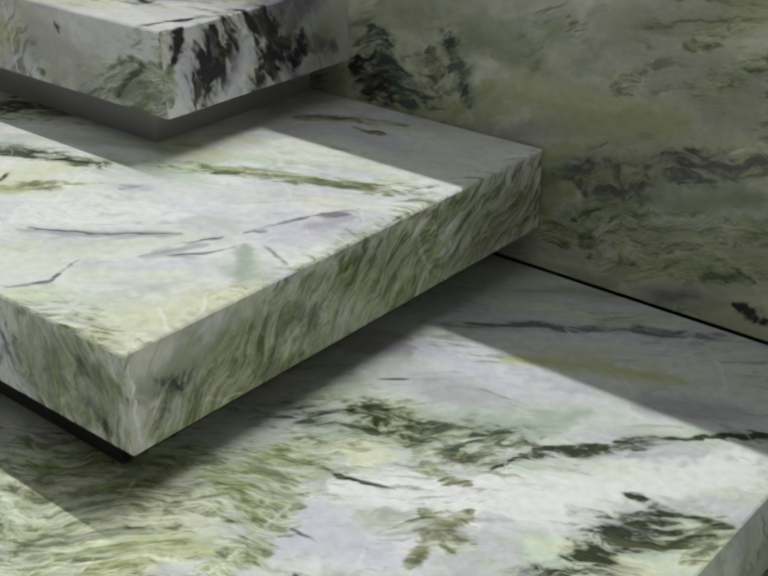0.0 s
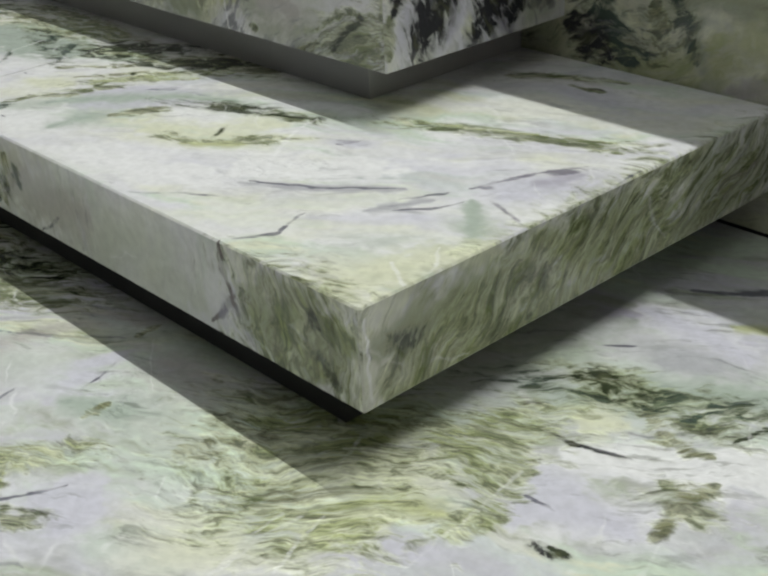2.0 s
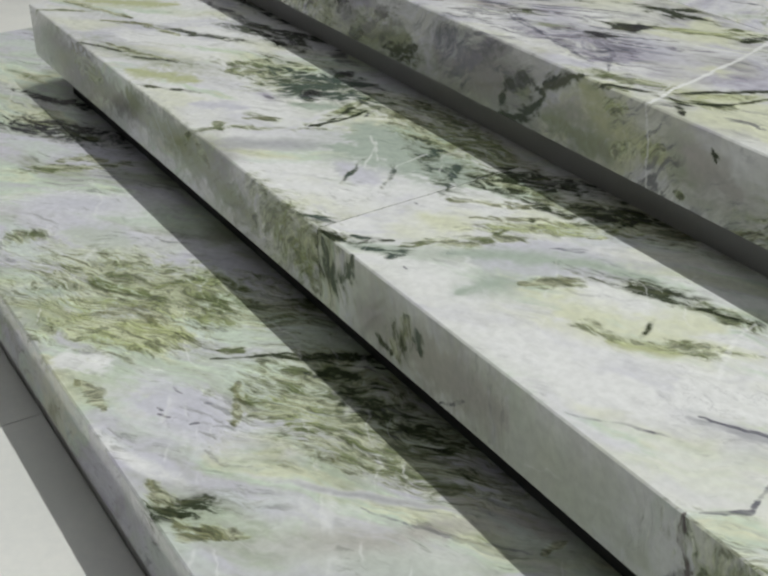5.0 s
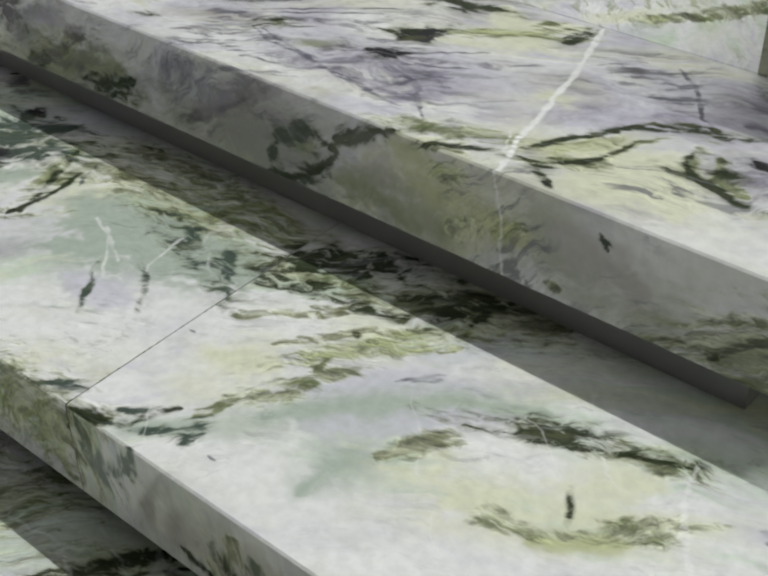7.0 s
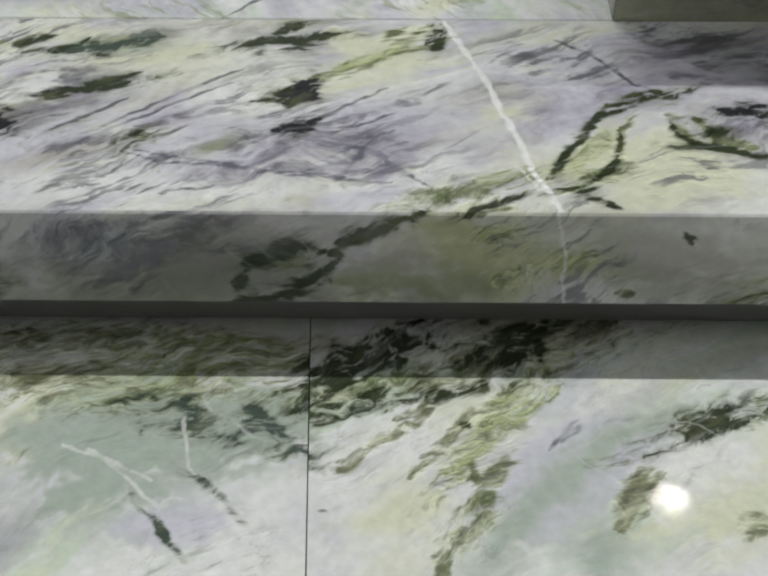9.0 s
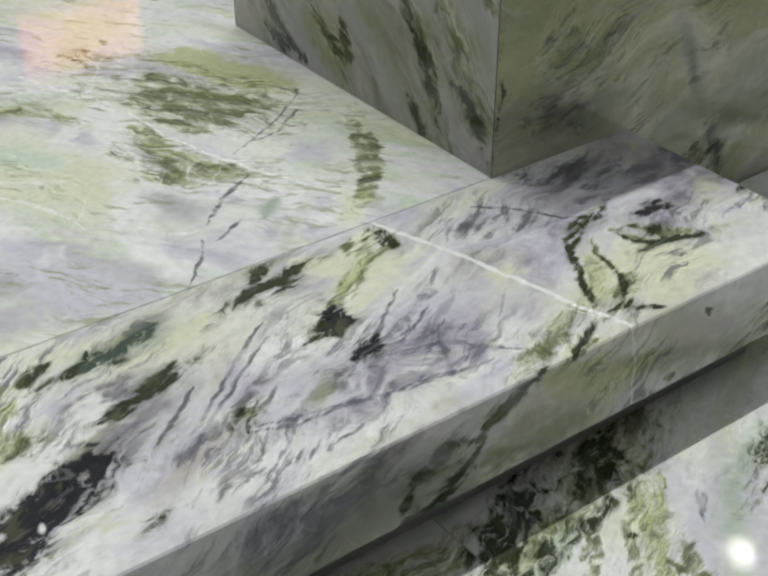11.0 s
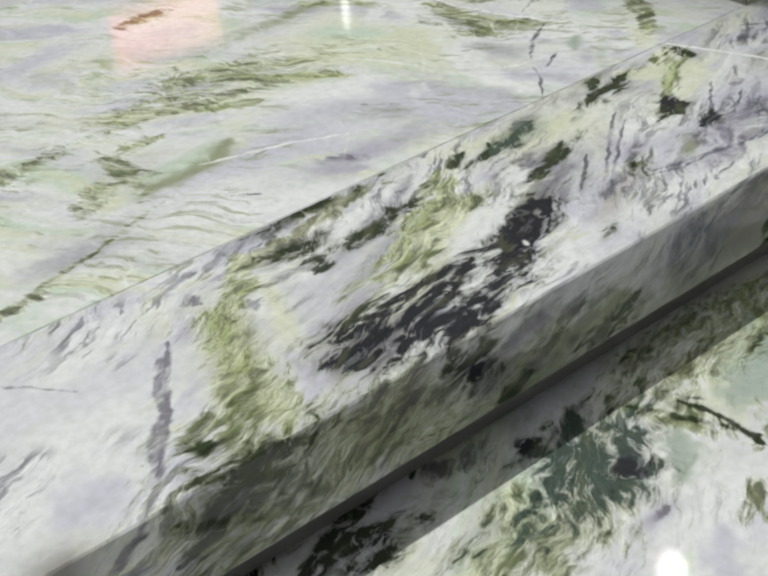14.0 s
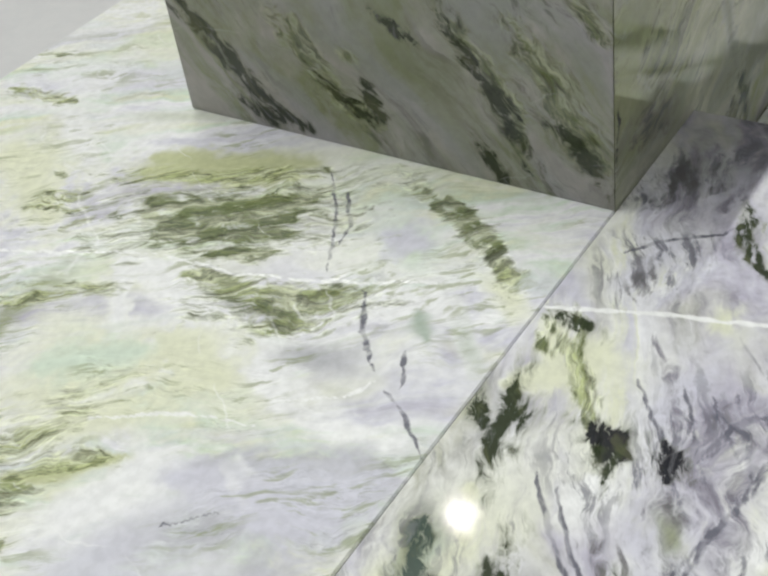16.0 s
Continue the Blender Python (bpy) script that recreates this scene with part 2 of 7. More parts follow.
    crack = w.span(w.math("ABSOLUTE", w.math("SUBTRACT", cloud.outputs["Fac"], 0.52)), 0.0, 0.004, 1.0, 0.0)
    colour = w.mix(w.math("MULTIPLY", w.math("MULTIPLY", crack, where), 0.22), colour, TONE["sla"])
    # emboss: lit and shaded sides of the folds put into the colour, and grain
    crowd = w.math("ADD", w.math("MULTIPLY", w.span(g, 0.25, 0.55), 0.75), w.math("MULTIPLY", where, 0.14 * fleck + 0.05))
    tone = w.math("ADD", 1.0, w.math("MULTIPLY", slope, crowd))
    tone = w.math("MULTIPLY", w.math("MINIMUM", w.math("MAXIMUM", tone, 0.55), 1.3), w.span(fine.outputs["Fac"], 0.3, 0.7, 0.93, 1.04))
    colour = w.mix(1.0, colour, tone, "MULTIPLY")
    w.put(w.bsdf.inputs["Base Color"], colour)
    w.put(w.bsdf.inputs["Roughness"], w.span(middle.outputs["Fac"], 0.3, 0.7, 0.045, 0.075))
    w.bsdf.inputs["Specular IOR Level"].default_value = 0.5
    bump = w.t.nodes.new("ShaderNodeBump")
    bump.inputs["Strength"].default_value, bump.inputs["Distance"].default_value = 0.025, 0.002
    w.put(bump.inputs["Height"], clump.outputs["Fac"])
    w.put(w.bsdf.inputs["Normal"], bump.outputs[0])
    return w.m


def surface(name, a, b, scale, rough, metal=0.0, bumpy=0.05):
    """A plain painted or polished surface with faint clouds and grain."""
    w = Web(name)
    geo = w.t.nodes.new("ShaderNodeTexCoord")
    big = w.noise(geo.outputs["Object"], scale, 4.0)
    small = w.noise(geo.outputs["Object"], scale * 25, 3.0)
    f = w.math("ADD", w.math("MULTIPLY", big.outputs["Fac"], 0.75), w.math("MULTIPLY", small.outputs["Fac"], 0.25))
    w.put(w.bsdf.inputs["Base Color"], w.mix(w.span(f, 0.35, 0.65), linear(*a), linear(*b)))
    w.put(w.bsdf.inputs["Roughness"], w.span(big.outputs["Fac"], 0.3, 0.7, rough * 0.85, rough * 1.15))
    w.bsdf.inputs["Metallic"].default_value = metal
    bump = w.t.nodes.new("ShaderNodeBump")
    bump.inputs["Strength"].default_value, bump.inputs["Distance"].default_value = bumpy, 0.002
    w.put(bump.inputs["Height"], small.outputs["Fac"])
    w.put(w.bsdf.inputs["Normal"], bump.outputs[0])
    return w.m


# step1
spot(STEP1, "gol", 0.058, 0.231, 0.227, 0.0600, 89, 0.8, 0.6)
spot(STEP1, "for", 0.071, 0.451, 0.214, 0.0550, 88, 0.5, 1.0)
spot(STEP1, "gmi", -1.047, 0.201, 0.125, 0.0900, -16, 0.7, 1.0)
spot(STEP1, "gmi", -0.393, -0.071, 0.172, 0.0500, 4, 0.85, 0.7)
spot(STEP1, "ash", -1.868, -0.065, 0.184, 0.0450, -4, 0.9, 0.7)
spot(STEP1, "tea", -1.012, 0.211, 0.131, 0.0600, 20, 0.7, 1.0)
spot(STEP1, "sag", -1.657, 0.071, 0.224, 0.0340, 22, 0.5, 1.0)
spot(STEP1, "mint", -0.581, 0.190, 0.152, 0.0400, 33, 0.5, 1.0)
spot(STEP1, "gmi", -0.514, -0.049, 0.099, 0.0500, 3, 0.7, 0.8)
spot(STEP1, "whi", -0.907, 0.138, 0.083, 0.0550, 25, 0.8, 0.8)
spot(STEP1, "for", -0.083, -0.055, 0.087, 0.0520, 5, 0.8, 0.7)
spot(STEP1, "yel", -0.041, 0.041, 0.074, 0.0550, 45, 0.75, 0.9)
spot(STEP1, "tea", -0.997, 0.244, 0.117, 0.0340, 11, 0.6, 0.8)
spot(STEP1, "oli", -0.954, -0.039, 0.099, 0.0380, 1, 0.75, 0.8)
spot(STEP1, "lav", -0.191, 0.573, 0.114, 0.0300, -9, 0.5, 0.8)
spot(STEP1, "gry", -0.642, 0.195, 0.129, 0.0260, 42, 0.9, 0.6)
spot(STEP1, "yel", -0.467, 0.158, 0.109, 0.0300, 28, 0.8, 0.8)
spot(STEP1, "for", -0.082, -0.048, 0.073, 0.0450, 4, 0.7, 0.8)
spot(STEP1, "for", 0.030, 0.381, 0.090, 0.0350, -88, 0.5, 0.8)
spot(STEP1, "gmi", -0.666, -0.049, 0.076, 0.0400, 0, 0.6, 0.8)
spot(STEP1, "gmi", 0.051, 0.559, 0.097, 0.0300, 87, 0.7, 0.8)
spot(STEP1, "yel", -1.104, 0.290, 0.096, 0.0300, -14, 0.8, 0.8)
spot(STEP1, "for", 0.076, 0.199, 0.082, 0.0340, -86, 0.8, 0.8)
spot(STEP1, "moss", -1.067, 0.298, 0.125, 0.0220, 2, 0.6, 0.9)
spot(STEP1, "whi", -0.561, 0.200, 0.088, 0.0300, -18, 0.7, 0.8)
spot(STEP1, "whi", -1.301, 0.150, 0.083, 0.0320, -0, 0.9, 0.7)
spot(STEP1, "ash", -1.193, -0.020, 0.065, 0.0400, -7, 0.8, 0.8)
# Black band under the upper slab's overhang: shade put into the colour.
spot(STEP1, "blk", -1.775, 0.391, 0.158, 0.0160, 4, 0.6, 0.8)
spot(STEP1, "tea", -1.000, 0.182, 0.115, 0.0220, 30, 0.7, 0.8)
spot(STEP1, "dte", -1.329, 0.242, 0.105, 0.0240, 17, 0.8, 0.8)
spot(STEP1, "gry", -0.636, 0.185, 0.105, 0.0240, 45, 0.9, 0.6)
spot(STEP1, "tau", -0.903, 0.350, 0.172, 0.0140, -8, 0.6, 0.8)
spot(STEP1, "yel", -1.123, 0.255, 0.085, 0.0280, 34, 0.9, 0.7)
spot(STEP1, "lav", -0.035, 0.317, 0.076, 0.0300, 66, 1.0, 0.5)
spot(STEP1, "dte", -1.353, 0.269, 0.112, 0.0200, 11, 0.8, 0.8)
spot(STEP1, "gry", -1.155, 0.075, 0.102, 0.0220, 56, 0.8, 0.7)
spot(STEP1, "yel", -0.779, 0.232, 0.101, 0.0220, 28, 0.8, 0.8)
spot(STEP1, "min2", -0.074, 0.109, 0.074, 0.0300, 35, 0.5, 0.9)
spot(STEP1, "dte", -1.332, 0.260, 0.063, 0.0320, -66, 0.85, 0.8)
spot(STEP1, "oli", -0.693, 0.341, 0.092, 0.0220, 24, 0.8, 0.9)
spot(STEP1, "yel", -1.101, 0.260, 0.066, 0.0300, 26, 0.6, 0.8)
spot(STEP1, "yel", -0.783, 0.113, 0.053, 0.0360, 27, 0.75, 0.8)
spot(STEP1, "whi", -0.814, 0.139, 0.063, 0.0300, -14, 0.8, 0.8)
spot(STEP1, "whi", -0.680, 0.040, 0.053, 0.0350, 19, 0.8, 0.8)
spot(STEP1, "oli", 0.074, 0.198, 0.069, 0.0260, 78, 0.7, 0.7)
spot(STEP1, "moss", -0.679, 0.345, 0.097, 0.0180, 17, 0.9, 0.8)
spot(STEP1, "gmi", -0.742, -0.059, 0.043, 0.0400, 6, 0.9, 0.7)
spot(STEP1, "sla", -1.981, 0.304, 0.087, 0.0200, 11, 0.6, 0.8)
spot(STEP1, "olv", -1.412, 0.233, 0.056, 0.0300, -62, 0.5, 0.9)
spot(STEP1, "lav", -0.064, 0.310, 0.056, 0.0300, 61, 0.9, 0.5)
spot(STEP1, "olv", -0.173, 0.407, 0.139, 0.0120, 23, 0.9, 0.7)
spot(STEP1, "yel", -0.449, 0.180, 0.128, 0.0120, 33, 0.8, 0.8)
spot(STEP1, "whi", -0.507, 0.202, 0.072, 0.0200, 28, 0.8, 0.8)
spot(STEP1, "yel", -0.961, 0.044, 0.034, 0.0400, 36, 0.7, 0.8)
spot(STEP1, "min2", -0.629, 0.104, 0.034, 0.0400, 51, 0.7, 0.8)
spot(STEP1, "yel", -1.127, 0.237, 0.044, 0.0300, -20, 0.7, 0.8)
spot(STEP1, "dgr", -1.631, 0.304, 0.103, 0.0120, 10, 0.8, 0.8)
spot(STEP1, "tau", -0.273, 0.605, 0.087, 0.0140, 23, 0.6, 0.8)
spot(STEP1, "moss", -1.118, 0.350, 0.076, 0.0160, 3, 0.7, 0.8)
spot(STEP1, "whi", -1.333, 0.109, 0.067, 0.0180, 58, 0.8, 0.7)
spot(STEP1, "dgr", -0.814, 0.343, 0.075, 0.0160, 20, 0.85, 0.8)
spot(STEP1, "dsk", -1.438, 0.361, 0.059, 0.0200, -11, 0.6, 0.8)
spot(STEP1, "dte", -0.956, 0.244, 0.069, 0.0160, -18, 0.45, 1.0)
spot(STEP1, "dsk", -1.304, 0.320, 0.075, 0.0140, 21, 0.7, 0.8)
spot(STEP1, "dgr", -1.611, 0.357, 0.101, 0.0100, 22, 0.8, 0.8)
spot(STEP1, "lav", -0.915, 0.145, 0.038, 0.0250, 13, 0.7, 0.8)
spot(STEP1, "for", 0.069, 0.256, 0.043, 0.0220, -71, 0.6, 0.9)
spot(STEP1, "dgr", -0.789, 0.279, 0.094, 0.0100, 12, 0.6, 0.8)
spot(STEP1, "min2", -0.728, 0.091, 0.051, 0.0180, 47, 0.8, 0.8)
spot(STEP1, "moss", -0.946, 0.342, 0.064, 0.0140, -6, 0.7, 0.8)
spot(STEP1, "dgr", -0.824, 0.324, 0.081, 0.0110, 30, 0.9, 0.8)
spot(STEP1, "oli", -0.790, 0.297, 0.094, 0.0090, 9, 0.7, 0.9)
spot(STEP1, "oli", -1.482, 0.223, 0.067, 0.0120, 32, 0.6, 0.8)
spot(STEP1, "min2", -0.040, 0.195, 0.035, 0.0220, -14, 0.8, 0.6)
spot(STEP1, "olv", -0.720, 0.232, 0.059, 0.0130, 58, 0.7, 0.8)
spot(STEP1, "olv", -0.907, -0.031, 0.038, 0.0200, -10, 0.6, 0.8)
spot(STEP1, "oli", -1.448, 0.216, 0.062, 0.0120, 26, 0.8, 0.7)
spot(STEP1, "for", 0.085, 0.079, 0.037, 0.0200, -88, 0.8, 0.8)
spot(STEP1, "ash", -1.177, 0.344, 0.050, 0.0140, -37, 0.6, 0.8)
spot(STEP1, "dgr", -1.718, 0.207, 0.083, 0.0080, 30, 0.9, 0.7)
spot(STEP1, "dgr", -0.479, 0.261, 0.088, 0.0070, 24, 0.7, 0.7)
spot(STEP1, "olv", -0.064, -0.072, 0.033, 0.0180, -33, 0.6, 0.8)
spot(STEP1, "whi", 0.004, -0.051, 0.054, 0.0110, -89, 0.75, 0.6)
spot(STEP1, "oli", 0.089, 0.051, 0.033, 0.0180, 84, 0.8, 0.7)
spot(STEP1, "blk", -1.590, 0.342, 0.046, 0.0120, -6, 0.7, 0.8)
spot(STEP1, "for", -1.226, 0.262, 0.068, 0.0080, -71, 0.7, 0.9)
spot(STEP1, "oli", -1.226, 0.081, 0.089, 0.0060, 55, 0.6, 0.8)
spot(STEP1, "oli", -1.494, 0.224, 0.032, 0.0160, -54, 0.85, 0.8)
spot(STEP1, "olv", 0.094, 0.172, 0.026, 0.0180, 85, 0.8, 0.7)
spot(STEP1, "oli", 0.017, 0.310, 0.033, 0.0140, -88, 0.7, 0.7)
spot(STEP1, "dgr", -0.677, 0.351, 0.045, 0.0100, 39, 0.9, 0.7)
spot(STEP1, "dgr", -0.839, -0.041, 0.032, 0.0140, -44, 0.8, 0.7)
spot(STEP1, "olv", -0.718, 0.168, 0.048, 0.0090, 64, 0.8, 0.8)
spot(STEP1, "dgr", -0.512, 0.260, 0.043, 0.0100, 26, 0.9, 0.7)
spot(STEP1, "oli", -1.199, 0.269, 0.053, 0.0080, -88, 0.6, 0.9)
spot(STEP1, "tea", -0.780, 0.035, 0.037, 0.0110, 45, 0.9, 0.7)
spot(STEP1, "dte", -0.835, -0.044, 0.025, 0.0160, -54, 0.9, 0.7)
spot(STEP1, "dgr", -0.512, 0.252, 0.044, 0.0090, 20, 0.9, 0.7)
spot(STEP1, "lav", -0.303, 0.263, 0.034, 0.0110, 25, 1.0, 0.6)
spot(STEP1, "oli", -0.276, 0.609, 0.061, 0.0060, 20, 0.7, 0.8)
spot(STEP1, "dgr", -0.692, 0.326, 0.031, 0.0120, 59, 0.8, 0.8)
spot(STEP1, "oli", -0.090, 0.434, 0.048, 0.0070, 24, 0.9, 0.7)
spot(STEP1, "oli", -0.722, 0.155, 0.051, 0.0060, 64, 0.8, 0.7)
spot(STEP1, "oli", -2.011, 0.045, 0.051, 0.0060, 50, 0.6, 0.7)
spot(STEP1, "oli", -0.432, 0.273, 0.037, 0.0080, 11, 0.8, 0.8)
spot(STEP1, "pur", -0.071, 0.354, 0.030, 0.0090, 56, 0.7, 0.6)
spot(STEP1, "dgr", -1.620, 0.085, 0.053, 0.0050, 35, 0.8, 0.7)
spot(STEP1, "dgr", -1.748, 0.026, 0.053, 0.0050, 32, 0.8, 0.7)
spot(STEP1, "min2", -0.705, 0.125, 0.028, 0.0090, 48, 0.9, 0.7)
spot(STEP1, "plv", -1.343, 0.162, 0.028, 0.0090, 14, 0.9, 0.7)
spot(STEP1, "tea", -0.601, 0.152, 0.025, 0.0100, 69, 0.9, 0.7)
spot(STEP1, "blk", -1.310, 0.234, 0.020, 0.0120, -30, 0.8, 0.8)
spot(STEP1, "dte", -0.913, 0.239, 0.034, 0.0070, -53, 0.6, 0.9)
spot(STEP1, "for", -0.593, 0.169, 0.029, 0.0080, 62, 0.9, 0.7)
spot(STEP1, "oli", -0.393, 0.200, 0.025, 0.0090, 45, 0.8, 0.7)
spot(STEP1, "oli", -0.466, 0.148, 0.045, 0.0050, 27, 0.7, 0.7)
spot(STEP1, "dgr", -1.470, 0.040, 0.044, 0.0050, 37, 0.7, 0.7)
spot(STEP1, "sla", -0.337, 0.040, 0.068, 0.0030, 30, 0.6, 0.7)
spot(STEP1, "oli", 0.069, 0.670, 0.022, 0.0090, 5, 0.8, 0.7)
spot(STEP1, "blk", -1.361, 0.322, 0.021, 0.0090, -62, 0.9, 0.7)
spot(STEP1, "dgr", -0.045, -0.079, 0.023, 0.0080, -51, 0.6, 0.8)
spot(STEP1, "oli", -0.392, 0.214, 0.036, 0.0050, 39, 0.7, 0.7)
spot(STEP1, "dgr", 0.053, 0.057, 0.020, 0.0090, 74, 0.7, 0.7)
spot(STEP1, "dgr", -0.855, -0.056, 0.022, 0.0080, -35, 0.9, 0.7)
spot(STEP1, "dgr", -0.669, -0.070, 0.015, 0.0110, -31, 0.7, 0.8)
spot(STEP1, "oli", -1.268, 0.115, 0.022, 0.0070, 19, 0.8, 0.8)
spot(STEP1, "pur", -0.040, 0.236, 0.038, 0.0040, -14, 0.8, 0.7)
spot(STEP1, "dgr", -0.839, 0.008, 0.024, 0.0060, 10, 0.8, 0.8)
spot(STEP1, "dgr", -0.671, -0.070, 0.019, 0.0070, -64, 0.8, 0.7)
spot(STEP1, "pur", -0.199, -0.060, 0.015, 0.0090, -6, 0.9, 0.6)
spot(STEP1, "dte", -0.758, 0.050, 0.016, 0.0080, -84, 0.8, 0.7)
spot(STEP1, "oli", -0.499, 0.135, 0.015, 0.0080, 25, 0.8, 0.7)
spot(STEP1, "dte", -0.899, 0.017, 0.023, 0.0050, 27, 0.9, 0.6)
spot(STEP1, "dgr", -0.061, -0.037, 0.015, 0.0070, -65, 0.5, 0.8)
spot(STEP1, "gry", -0.115, 0.173, 0.020, 0.0050, 28, 0.8, 0.7)
spot(STEP1, "pur", -0.099, 0.269, 0.012, 0.0080, 28, 0.8, 0.5)
spot(STEP1, "whi", -0.259, -0.063, 0.024, 0.0025, -62, 0.6, 0.6)
spot(STEP1, "dte", -1.004, 0.134, 0.035, 0.0016, -49, 0.6, 0.7)
spot(STEP1, "dte", -0.963, 0.171, 0.034, 0.0016, -38, 0.6, 0.7)
spot(STEP1, "whi", 0.056, 0.275, 0.017, 0.0030, -50, 0.6, 0.7)
spot(STEP1, "dgr", -0.453, 0.188, 0.015, 0.0030, -66, 0.8, 0.7)
spot(STEP1, "sla", -0.863, 0.144, 0.010, 0.0030, 7, 0.8, 0.6)
spot(STEP1, "sla", -0.718, 0.038, 0.008, 0.0030, 17, 1.0, 0.6)
# step2
spot(STEP2, "sag", -1.290, 0.246, 0.365, 0.0450, 2, 0.5, 0.9)
# Dusky stone, darkened further for the weaker light on the front's left.
spot(STEP2, "dsk", -1.383, 0.298, 0.234, 0.0480, -6, 0.6, 0.8)
spot(STEP2, "lav", -1.786, 0.523, 0.092, 0.1100, -58, 0.8, 0.9)
spot(STEP2, "lav", -0.907, 0.459, 0.163, 0.0600, 17, 0.8, 0.9)
# Grey front patch, its tone lowered to include the weaker light there.
spot(STEP2, "ash", -0.987, 0.288, 0.142, 0.0500, 2, 0.8, 0.8)
spot(STEP2, "whi", -1.002, 0.603, 0.112, 0.0600, -17, 0.7, 1.0)
spot(STEP2, "yel", -1.109, 0.619, 0.133, 0.0440, -17, 0.6, 1.0)
spot(STEP2, "pur", -0.888, 0.433, 0.117, 0.0500, 1, 0.5, 1.0)
spot(STEP2, "whi", -1.795, 0.460, 0.072, 0.0750, -30, 0.7, 0.9)
spot(STEP2, "yel", -0.602, 0.399, 0.140, 0.0340, -11, 0.6, 1.0)
spot(STEP2, "yel", -1.356, 0.485, 0.140, 0.0340, 19, 0.6, 0.9)
spot(STEP2, "whi", -1.831, 0.405, 0.079, 0.0600, -7, 0.8, 0.9)
spot(STEP2, "plv", -0.887, 0.446, 0.110, 0.0400, 1, 0.5, 0.9)
spot(STEP2, "gol", -1.608, 0.480, 0.118, 0.0340, 69, 0.9, 0.7)
spot(STEP2, "sag", -0.523, 0.287, 0.088, 0.0450, 1, 0.8, 0.8)
spot(STEP2, "lav", -1.083, 0.439, 0.127, 0.0300, 6, 0.6, 1.0)
spot(STEP2, "for", -1.690, 0.303, 0.075, 0.0500, 0, 0.9, 0.7)
spot(STEP2, "gol", -0.734, 0.281, 0.076, 0.0450, -4, 0.85, 0.8)
spot(STEP2, "moss", -1.531, 0.301, 0.078, 0.0400, -7, 0.7, 0.8)
spot(STEP2, "sag", -1.535, 0.296, 0.071, 0.0420, -3, 0.7, 0.8)
spot(STEP2, "sag", -0.560, 0.300, 0.070, 0.0400, 0, 0.8, 0.8)
spot(STEP2, "whi", -0.493, 0.343, 0.066, 0.0400, 39, 0.7, 0.8)
spot(STEP2, "sla", -1.069, 0.308, 0.072, 0.0360, 5, 0.55, 0.9)
spot(STEP2, "yel", -0.551, 0.403, 0.069, 0.0340, 14, 0.85, 0.8)
spot(STEP2, "lgr", -1.437, 0.523, 0.104, 0.0220, 27, 0.6, 0.9)
spot(STEP2, "dgr", -1.676, 0.327, 0.064, 0.0340, -9, 0.9, 0.7)
spot(STEP2, "lgr", -1.436, 0.552, 0.108, 0.0200, 25, 0.7, 0.8)
spot(STEP2, "oli", -0.378, 0.266, 0.056, 0.0340, 21, 0.95, 0.6)
spot(STEP2, "blk", -1.248, 0.443, 0.086, 0.0220, 29, 1.0, 0.5)
spot(STEP2, "for", -0.387, 0.270, 0.060, 0.0260, 27, 0.9, 0.6)
# Dusky patch beside the counter: its shadow deepened in the stone colour.
spot(STEP2, "dsk", -0.461, 0.630, 0.055, 0.0280, -40, 0.8, 0.8)
spot(STEP2, "lav", -0.639, 0.604, 0.069, 0.0220, -8, 0.7, 0.8)
spot(STEP2, "dsk", -1.044, 0.418, 0.124, 0.0120, 25, 0.5, 0.8)
spot(STEP2, "sag", -0.260, 0.628, 0.043, 0.0340, -78, 0.9, 0.7)
spot(STEP2, "dgr", -1.685, 0.316, 0.048, 0.0300, -7, 0.8, 0.8)
spot(STEP2, "plv", -0.884, 0.403, 0.100, 0.0140, 2, 0.7, 0.9)
spot(STEP2, "oli", -1.629, 0.406, 0.053, 0.0260, 78, 0.85, 0.7)
spot(STEP2, "yel", -0.804, 0.604, 0.056, 0.0240, -89, 0.7, 0.9)
spot(STEP2, "whi", -0.952, 0.378, 0.079, 0.0160, 6, 0.6, 0.8)
spot(STEP2, "pur", -1.708, 0.461, 0.139, 0.0090, 60, 0.75, 0.7)
spot(STEP2, "whi", -1.087, 0.388, 0.061, 0.0200, 19, 0.8, 0.8)
spot(STEP2, "oli", -1.594, 0.261, 0.055, 0.0220, -8, 0.6, 0.8)
spot(STEP2, "yel", -0.822, 0.593, 0.072, 0.0160, 17, 0.7, 0.9)
spot(STEP2, "dsk", -1.096, 0.452, 0.077, 0.0150, 22, 0.7, 0.8)
spot(STEP2, "yel", -1.530, 0.527, 0.080, 0.0140, 74, 0.7, 0.8)
spot(STEP2, "tau", -1.457, 0.619, 0.048, 0.0220, -6, 0.9, 0.8)
spot(STEP2, "oli", -1.601, 0.508, 0.051, 0.0200, 79, 0.8, 0.7)
spot(STEP2, "dsk", -1.442, 0.623, 0.063, 0.0160, -3, 0.7, 0.8)
spot(STEP2, "olv", -1.379, 0.507, 0.066, 0.0150, 15, 0.85, 0.7)
spot(STEP2, "blk", -0.270, 0.429, 0.052, 0.0180, -36, 0.95, 0.6)
spot(STEP2, "blk", -1.244, 0.445, 0.057, 0.0160, 26, 1.0, 0.5)
spot(STEP2, "yel", -0.812, 0.639, 0.065, 0.0140, 22, 0.8, 0.8)
